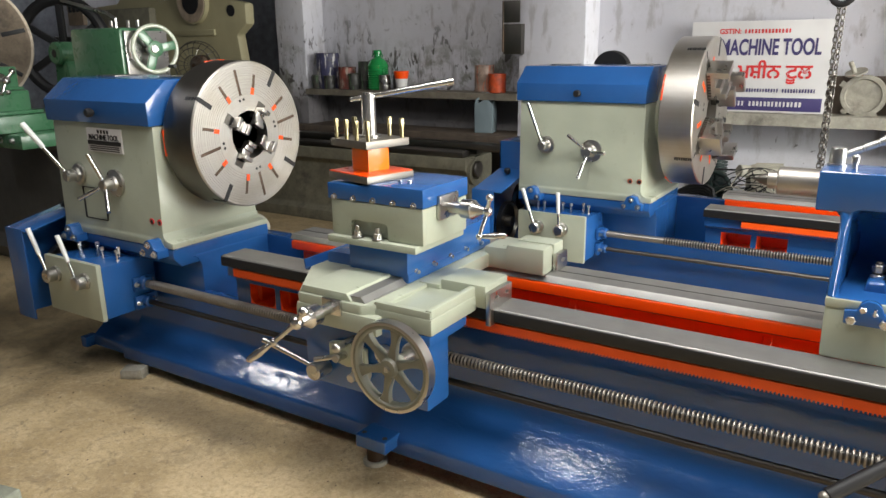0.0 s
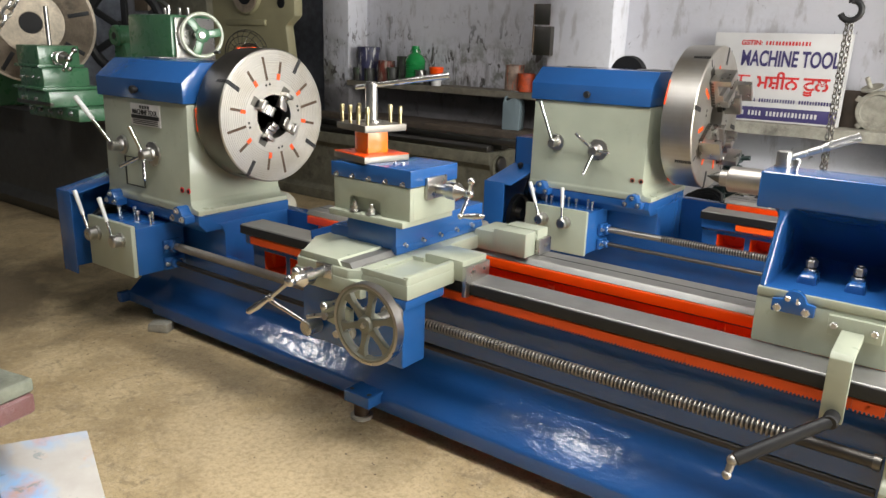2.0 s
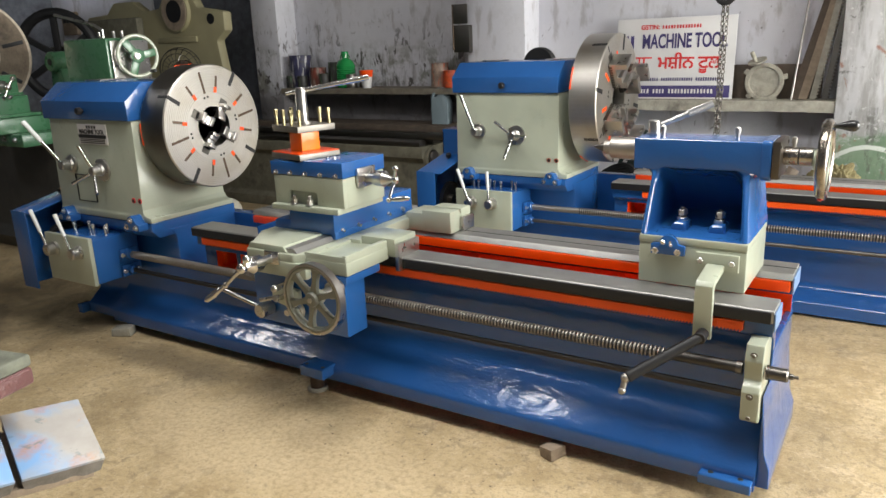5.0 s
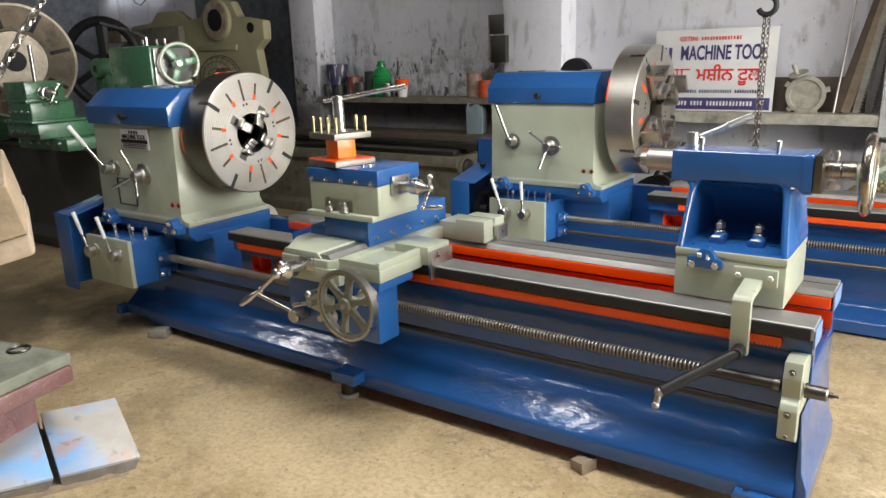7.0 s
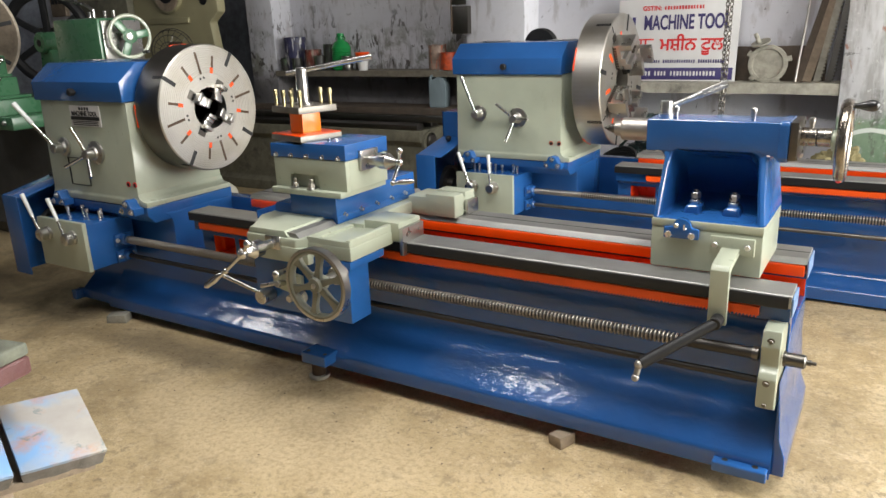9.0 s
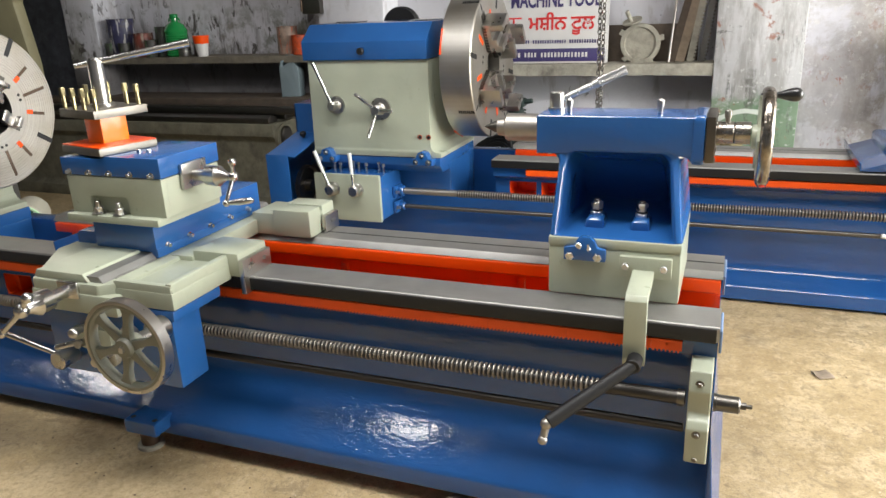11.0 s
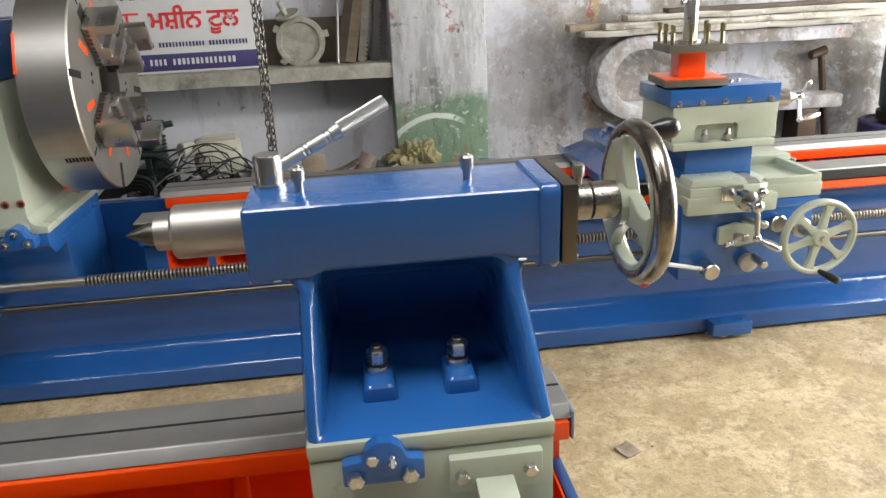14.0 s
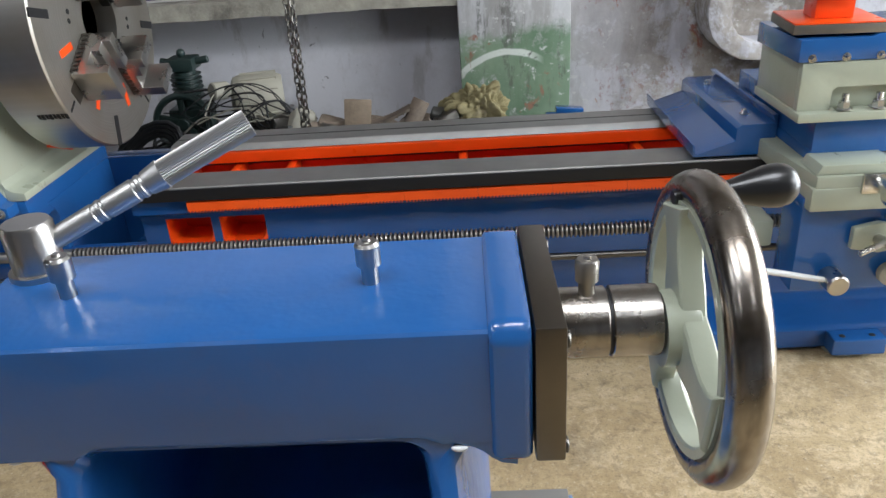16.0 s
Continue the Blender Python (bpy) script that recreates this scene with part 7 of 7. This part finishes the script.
part("jug_cap", rod(bmesh.new(), (0.025, 0, 0.32), (0.027, 0, 0.345), 0.026), JUGPLASTIC, jug)

# ---- big khaki casting, fan cage ----
big = empty("gear_casting", "large dusty khaki cast machine column with bearing bosses", "casting", pose(0, 0, 0))
pts = [(-8.35, 0.0), (-8.35, 2.06), (-7.95, 2.08), (-7.8, 2.2), (-7.45, 2.2), (-7.25, 2.08), (-7.0, 2.1), (-6.88, 2.24), (-6.68, 2.30), (-6.45, 2.24), (-6.36, 2.08), (-5.96, 2.02), (-5.96, 1.82), (-6.10, 1.72), (-6.02, 1.2), (-6.02, 0.0)]
part("column", prism(bmesh.new(), pts, "y", 3.0, 3.12, 0.03), KHAKI, big)
part("side_block", box(bmesh.new(), -8.33, -7.28, 2.90, 3.0, 0.0, 2.02, 0.03), OLDKHAKI, big)
part("boss", turned(bmesh.new(), [(0, 0.22), (0.05, 0.215), (0.05, 0.13), (0.0, 0.125)], (-6.68, 3.005, 2.05), (0, -1, 0), 36), KHAKI, big)
part("boss_face", turned(bmesh.new(), [(0.035, 0.205), (0.056, 0.20), (0.056, 0.12), (0.03, 0.115)], (-6.68, 3.005, 2.05), (0, -1, 0), 36), RAWCAST, big, "bare machined boss face")
part("bore", turned(bmesh.new(), [(0, 0.118), (0.061, 0.118)], (-6.68, 3.005, 2.05), (0, -1, 0), 32), BLACK, big)
part("small_bore", turned(bmesh.new(), [(0, 0.055), (0.006, 0.055)], (-6.16, 3.0, 1.95), (0, -1, 0), 24), BLACK, big)
part("rib", box(bmesh.new(), -7.05, -6.4, 2.975, 3.01, 1.72, 1.78, 0.01), KHAKI, big)
fan = empty("fan_cage", "round wire cage of a workshop fan on a stand", "fan", pose(-6.02, 2.42, 1.45, 0, 0, 30))
for r, y in ((0.215, 0.0), (0.20, -0.05), (0.155, -0.09), (0.09, -0.11)):
    part("cage_ring", ring(bmesh.new(), (0, y, 0), (0, 1, 0), r, 0.004, 32, 6), DARKSTEEL, fan)
for k in range(20):
    a = 2 * math.pi * k / 20
    part("cage_wire", tube(bmesh.new(), [(r * math.cos(a), y, r * math.sin(a)) for r, y in ((0.215, 0.0), (0.20, -0.05), (0.155, -0.09), (0.09, -0.11), (0.02, -0.115))], 0.003, 5), DARKSTEEL, fan)
part("fan_motor", turned(bmesh.new(), [(0, 0.05), (0.02, 0.09), (0.12, 0.09), (0.15, 0.05)], (0, 0.02, 0), (0, 1, 0), 24), RUSTY, fan)
part("fan_stand", rod(bmesh.new(), (0, 0.1, -1.46), (0, 0.1, -0.06), 0.02), DARKSTEEL, fan)


# ---- green lathe in the background ----
def green_lathe():
    top = empty("green_lathe", "older green engine lathe standing behind the new lathes", "lathe", pose(-4.72, 0.86, 0, 0, 0, 0), "lathes")
    bm = prism(bmesh.new(), [(-0.215, 0.0), (-0.28, 0.12), (-0.20, 0.2), (-0.20, 0.92), (0.28, 0.92), (0.28, 0.2), (0.36, 0.12), (0.36, 0.0)], "x", -3.6, 0.55, 0.01)
    part("bed", bm, DULLGREY, top)
    part("front_way", box(bmesh.new(), -3.0, 0.56, -0.22, -0.08, 0.921, 0.96, 0.004), DARKSTEEL, top)
    part("back_way", box(bmesh.new(), -3.0, 0.56, 0.16, 0.30, 0.921, 0.96, 0.004), DARKSTEEL, top)
    part("red_trough", box(bmesh.new(), -3.0, 0.545, -0.07, 0.15, 0.921, 0.93, 0.0), MAROON, top, "dark red bed trough")
    # tailstock
    bm = prism(bmesh.new(), [(-0.42, 0.962), (-0.36, 1.2), (-0.42, 1.38), (0.06, 1.38), (0.0, 1.2), (0.06, 0.962)], "y", -0.10, 0.20, 0.02)
    box(bm, -0.52, 0.02, -0.14, 0.22, 1.38, 1.74, 0.03)
    ts = part("tailstock", bm, MACHINE_GREEN, top)
    part("end_plate", box(bmesh.new(), 0.021, 0.045, -0.12, 0.20, 1.42, 1.72, 0.006), STEEL, ts, "bright steel end plate")
    c = Vector((0.12, 0.04, 1.605))
    bm = ring(bmesh.new(), c, (1, -0.25, 0), 0.145, 0.014, 48, 10)
    part("wheel_rim", bm, GREENGREY, ts)
    bm = turned(bmesh.new(), [(0, 0.05), (0.03, 0.05), (0.035, 0.03)], c - Vector((0.01, 0, 0)), (1, -0.25, 0), 24)
    for k in range(3):
        t = Matrix.Translation(c) @ pose(0, 0, 0, 0, 0, -14) @ pose(0, 0, 0, 120 * k + 40, 0, 0)
        box(bm, -0.012, 0.012, -0.028, 0.028, 0.02, 0.14, 0.008, t)
    part("wheel_spokes", bm, MACHINE_GREEN, ts)
    part("wheel_shaft", rod(bmesh.new(), (0.04, 0.04, 1.605), (0.15, 0.02, 1.605), 0.025), STEEL, ts)
    part("wheel_handle", rod(bmesh.new(), c + Vector((0.02, 0.08, -0.115)), c + Vector((0.10, 0.065, -0.11)), 0.012), BLACK, ts)
    part("lock_lever", tube(bmesh.new(), [(-0.20, 0.0, 1.74), (-0.20, 0.0, 1.80), (-0.26, -0.02, 1.84), (-0.62, -0.1, 1.93)], 0.012, 8), STEEL, ts)
    for x in (-0.28, -0.10, 0.0):
        part("oil_cup", rod(bmesh.new(), (x, 0.02, 1.74), (x, 0.02, 1.79), 0.012), STEEL, ts)
    # carriage with its tool slide
    bm = box(bmesh.new(), -1.42, -0.66, -0.50, 0.35, 0.962, 1.06, 0.015)
    car = part("carriage", bm, MACHINE_GREEN, top)
    part("cross_slide", box(bmesh.new(), -1.30, -0.82, -0.62, 0.20, 1.062, 1.18, 0.01), MACHINE_GREEN, car)
    part("compound", box(bmesh.new(), -1.28, -0.92, -0.60, -0.25, 1.182, 1.34, 0.012), MACHINE_GREEN, car)
    part("top_slide", box(bmesh.new(), -1.34, -1.00, -0.58, -0.27, 1.342, 1.50, 0.012), MACHINE_GREEN, car)
    part("slide_screw", rod(bmesh.new(), (-1.14, -0.42, 1.50), (-1.14, -0.42, 1.78), 0.016), STEEL, car)
    bm = turned(bmesh.new(), [(0, 0.03), (0.06, 0.03), (0.065, 0.045), (0.11, 0.045), (0.15, 0.02)], (-1.0, -0.44, 1.41), (1, 0, 0), 20)
    part("dial", bm, STEEL, car)
    part("slide_lip", box(bmesh.new(), -1.36, -0.98, -0.60, -0.25, 1.342, 1.362, 0.004), MACHINE_GREEN, car)
    part("compound_flange", box(bmesh.new(), -1.34, -0.86, -0.64, -0.20, 1.182, 1.205, 0.006), MACHINE_GREEN, car)
    part("slide_way", box(bmesh.new(), -1.32, -0.80, -0.625, -0.60, 1.075, 1.10, 0.003), DARKSTEEL, car, "dark oily slide way")
    bm = turned(bmesh.new(), [(0, 0.05), (0.012, 0.05), (0.016, 0.034), (0.05, 0.034), (0.055, 0.05), (0.085, 0.052), (0.09, 0.03)], (-1.0, -0.44, 1.41), (1, 0, 0), 24)
    part("dial_collar", bm, CHROME, car, "bright micrometer collar")
    ball_crank(car, (-0.84, -0.44, 1.41), (0.10, 0.0, 0.01), (0.0, 0.05, 0.06), (0.0, -0.04, -0.08), 1.5)
    for k in range(5):
        part("saddle_bolt", hexbolt(bmesh.new(), (-1.36 + 0.15 * k, -0.50, 1.02), (0, -1, 0), 0.014, 0.02), ZINC, car)
    for k in range(4):
        part("gib_screw", hexbolt(bmesh.new(), (-1.24 + 0.09 * k, -0.60, 1.27), (0, -1, 0), 0.009, 0.016), ZINC, car)
    for x in (-1.2, -1.0):
        part("gib_screw", rod(bmesh.new(), (x, -0.62, 1.12), (x, -0.64, 1.12), 0.014), ZINC, car)
    # steady stand behind the carriage
    bm = prism(bmesh.new(), [(-1.24, 0.962), (-1.18, 1.5), (-1.10, 1.60), (-1.02, 1.5), (-0.90, 0.962)], "y", 0.12, 0.21, 0.02)
    rod(bm, (-1.10, 0.08, 1.58), (-1.10, 0.25, 1.58), 0.085, seg=24)
    st = part("follow_stand", bm, MACHINE_GREEN, top)
    part("stand_bore", rod(bmesh.new(), (-1.10, 0.076, 1.58), (-1.10, 0.084, 1.58), 0.03), BLACK, st)
    # faceplate and headstock
    fp = part("faceplate", turned(bmesh.new(), [(0, 0.46), (0.0, 0.465), (0.075, 0.465), (0.08, 0.46), (0.08, 0.24), (0.085, 0.23), (0.085, 0.085), (0.03, 0.08)], (0, 0, 0), (1, 0, 0), 72), TANPLATE, top, "big tan grooved faceplate with dark slots")
    fp.matrix_basis = pose(-1.55, -0.34, 1.66, 0, 0, -30)
    for k in range(11):
        r = 0.255 + 0.0185 * k
        bm = turned(bmesh.new(), [(0.0802, r), (0.0806, r + 0.003), (0.0806, r + 0.0055), (0.0802, r + 0.006)], (0, 0, 0), (1, 0, 0), 72)
        part("groove", bm, RAWCAST, fp, "fine turned groove")
    for k in range(8):
        part("slot", box(bmesh.new(), 0.03, 0.083, -0.016, 0.016, 0.27, 0.43, 0.004, pose(0, 0, 0, 45 * k + 12, 0, 0)), BLACK, fp, "dark radial slot")
    part("bore", turned(bmesh.new(), [(0.05, 0.08), (0.088, 0.08)], (0, 0, 0), (1, 0, 0), 32), BLACK, fp)
    part("headstock", box(bmesh.new(), -3.5, -2.2, -0.42, 0.05, 0.962, 1.78, 0.03), MACHINE_GREEN, top)
    return top


green_lathe()
wheel = empty("belt_wheel", "big dark spoked belt wheel behind the green lathe", "wheel", pose(-7.0, 1.75, 1.62, 0, 0, 25))
part("wheel_rim", ring(bmesh.new(), (0, 0, 0), (0, 1, 0), 0.42, 0.05, 48, 10), BLACK, wheel)
for k in range(6):
    part("wheel_spoke", box(bmesh.new(), -0.03, 0.03, -0.02, 0.02, 0.0, 0.40, 0.008, pose(0, 0, 0, 0, 60 * k, 0)), BLACK, wheel)
part("wheel_stand", box(bmesh.new(), -0.15, 0.15, 0.06, 0.25, -1.62, 0.1, 0.02), DARKSTEEL, wheel)
pul = empty("motor_pulley", "black motor pulley behind the far headstock", "pulley", pose(-2.10, 2.55, 0.0))
part("pulley_wheel", turned(bmesh.new(), [(0, 0.12), (0.012, 0.125), (0.025, 0.11), (0.038, 0.125), (0.05, 0.11), (0.062, 0.125), (0.075, 0.12)], (0, 0.03, 1.43), (0, -1, 0), 36), BLACK, pul)
part("motor_post", box(bmesh.new(), -0.08, 0.08, 0.032, 0.2, 0.0, 1.42, 0.01), DARKSTEEL, pul)

# ---- castings stacked near the camera ----
stack = empty("casting_block", "bare casting plate smeared with sky-blue paint and rust", "casting", pose(-1.606, -1.745, 0.622, 0, 0, 0))
t = pose(0, 0, 0, 0, 17.5, 0) @ pose(0, 0, 0, 0, 0, -19)
for y0, y1 in ((-0.09, 0.112), (-0.33, -0.105)):
    plate = part("plate", box(bmesh.new(), -0.125, 0.145, y0, y1, -0.010, 0.0, 0.003, t), SMEARED, stack)
    bm = bmesh.new()
    bmesh.ops.create_grid(bm, x_segments=26, y_segments=20, size=1)
    lump = bmesh.ops.extrude_face_region(bm, geom=bm.faces[:])
    for v in [g for g in lump["geom"] if isinstance(g, bmesh.types.BMVert)]:
        v.co.z -= 1.0
    for v in bm.verts:
        k = 1.0 if v.co.z > -0.5 else 0.93
        v.co = t @ Vector((0.01 + 0.1335 * v.co.x * k, (y0 + y1) / 2 + ((y1 - y0) / 2 - 0.0015) * v.co.y * k, -0.0105 + 0.040 * v.co.z))
    part("broken_edge", dented(bm, 0.007, 34, y0), ROUGHIRON, plate, "dark rough broken edge of the casting")
part("plate_web", box(bmesh.new(), -0.11, 0.13, -0.30, 0.09, -0.075, -0.046, 0.006, t), RAWCAST, stack, "rough cast web")
part("pedestal", box(bmesh.new(), -0.14, 0.02, -0.30, -0.12, -0.62, -0.06, 0.01), RAWCAST, stack)
slabt = empty("maroon_casting", "worn maroon casting with a scraped top plate", "casting", pose(-1.70, -1.80, 0.0))
t = pose(0.0, 0, 0.845, 0, 0, 12)
bm = box(bmesh.new(), -0.42, 0.06, -0.40, 0.07, -0.035, 0.0, 0.010, t, 3)
part("top_plate", bm, SCRAPED, slabt, "scraped grey-green top plate")
bm = box(bmesh.new(), -0.42, 0.066, -0.406, 0.066, -0.085, -0.034, 0.014, t, 3)
box(bm, -0.40, -0.02, -0.40, 0.0, -0.26, -0.08, 0.012, t, 3)
box(bm, -0.40, -0.15, -0.40, -0.10, -0.815, -0.25, 0.012, t, 3)
part("web", bm, MAROON, slabt, "glossy worn maroon paint")
part("ring", ring(bmesh.new(), (-0.10, 0.01, 0.849), (0, 0, 1), 0.026, 0.005, 24, 8), DARKSTEEL, slabt)
part("pocket", box(bmesh.new(), -0.36, -0.13, -0.36, -0.02, -0.004, 0.0015, 0.0, t), BLACK, slabt, "dark pocket in the plate")
tan = empty("tan_casting", "tan raw casting with a chipped lower edge", "casting", pose(-1.56, -1.93, 0.0))
t = pose(0, 0, 1.245, 12, 8, -25)
part("face_plate", box(bmesh.new(), -0.30, 0.06, -0.16, 0.10, -0.02, 0.11, 0.012, t, 3), TANCAST, tan)
part("chipped_edge", dented(box(bmesh.new(), -0.298, 0.058, -0.158, 0.098, -0.075, -0.021, 0.012, t, 3), 0.004, 30), RAWCAST, tan, "rough chipped edge")
part("column", box(bmesh.new(), -0.34, -0.12, -0.28, -0.10, 0.0, 1.16, 0.02), RAWCAST, tan)

# ---- wedges under the base, litter ----
def wedge(x, y, turn, w, d, h, material, label):
    bm = prism(bmesh.new(), [(-w, 0.0), (-w * 0.96, h * 0.94), (w * 0.9, h), (w, 0.0)], "y", -d, d, 0.004)
    thing("packing_block", dented(bm, 0.004, 25, x), material, label, "block", "packing blocks under the lathe", at=pose(x, y, 0, 0, 0, turn))


wedge(-3.552, -0.235, 28, 0.06, 0.04, 0.050, SLABSTONE, "chipped whitish packing block under the lathe base")
wedge(-0.757, -0.247, -21, 0.034, 0.043, 0.048, WOOD, "rough packing block with blue paint on its top")
bm = bmesh.new()
bmesh.ops.create_grid(bm, x_segments=8, y_segments=8, size=0.034)
for v in bm.verts:
    v.co.z = 0.006 + 0.008 * noise.noise(v.co * 22) + 0.10 * abs(v.co.x) ** 1.5
scrapsheet = thing("paper_scrap", bm, RAWCAST, "curled brown scrap of paper on the floor", "litter", at=pose(0.432, 1.07, 0.002, 0, 0, 25))
sol = scrapsheet.modifiers.new("thickness", "SOLIDIFY")
sol.thickness = 0.0015

fanm = empty("electric_motor", "small motor with a mint green fan grille behind the lathe", "motor", pose(-3.78, 0.82, 0.0, 0, 0, 40))
part("motor_body", turned(bmesh.new(), [(0, 0.08), (0.02, 0.10), (0.25, 0.10), (0.27, 0.08)], (0, 0.28, 0.46), (0, -1, 0), 28), GREYMOTOR, fanm)
part("fan_disc", turned(bmesh.new(), [(0, 0.085), (0.012, 0.085)], (0, 0.0, 0.46), (0, -1, 0), 28), MACHINE_GREEN, fanm)
MINT = paint("mint_plastic", (0.42, 0.66, 0.40), 0.4, 0.1, 0.3)
for k in range(16):
    part("grille_bar", box(bmesh.new(), -0.003, 0.003, -0.020, -0.013, 0.02, 0.095, 0.001, pose(0, 0, 0.46, 0, 22.5 * k, 0)), MINT, fanm)
part("grille_rim", ring(bmesh.new(), (0, -0.015, 0.46), (0, 1, 0), 0.097, 0.007, 36, 8), MINT, fanm, "mint green grille rim")
part("motor_stand", box(bmesh.new(), -0.08, 0.08, 0.05, 0.25, 0.0, 0.365, 0.01), DARKSTEEL, fanm)

# ---- lamp and switchboard in the far corner ----
TUBE = Mat("tube_glow", 0.5).color((0.9, 0.92, 1.0))
TUBE.b.inputs["Emission Color"].default_value = (0.86, 0.90, 1.0, 1)
TUBE.b.inputs["Emission Strength"].default_value = 9.0
tube_lamp = empty("tube_lamp", "lit white fluorescent tube lamp on the wall", "lamp", pose(-9.2, 3.60, 2.53))
part("tube", rod(bmesh.new(), (-0.62, -0.02, 0), (0.62, -0.02, 0), 0.018, seg=16), TUBE.m, tube_lamp, "glowing white tube")
part("batten", box(bmesh.new(), -0.64, 0.64, 0.0, 0.05, -0.02, 0.025, 0.004), SIGNWHITE, tube_lamp)
part("flex", tube(bmesh.new(), [(0.0, 0.03, -0.02), (0.05, 0.03, -0.12), (0.18, 0.03, -0.16), (0.30, 0.03, -0.10), (0.34, 0.03, -0.02)], 0.008, 6), BLACK, tube_lamp)
swb = empty("switchboard", "dusty brown wooden switchboard on the far wall", "switchboard", pose(-9.68, 3.62, 1.90))
part("panel", box(bmesh.new(), -0.16, 0.16, -0.03, 0.03, 0.0, 0.30, 0.008), WOOD, swb)
for k in range(3):
    part("switch", box(bmesh.new(), -0.11 + 0.08 * k, -0.06 + 0.08 * k, -0.045, -0.031, 0.16, 0.24, 0.004), BLACK, swb)

# ---- grit and chips on the floor ----
grit = bmesh.new()
rnd = random.Random(11)
for k in range(1300):
    if k < 750:
        x, y = rnd.uniform(-4.2, 2.5), -0.28 - abs(rnd.gauss(0, 0.28))
    else:
        x, y = rnd.uniform(-3.0, 4.2), rnd.uniform(0.5, 1.75) if k % 2 else rnd.uniform(-2.2, -0.3)
    r = rnd.choice((0.001, 0.001, 0.0015, 0.002, 0.002, 0.0045))
    vs = [grit.verts.new((x + r * rnd.uniform(0.6, 1.4) * u, y + r * rnd.uniform(0.6, 1.4) * v, max(0.0002, r * 0.6 + r * 0.6 * w))) for u, v, w in ((1, 0, 0), (0, 1, 0), (-1, 0, 0), (0, -1, 0), (0, 0, 1), (0, 0, -1))]
    for i in range(4):
        grit.faces.new((vs[i], vs[(i + 1) % 4], vs[4]))
        grit.faces.new((vs[(i + 1) % 4], vs[i], vs[5]))
thing("floor_grit", grit, DARKWOOD, "scattered dark grit and metal chips on the floor", "grit", kind="stuff")
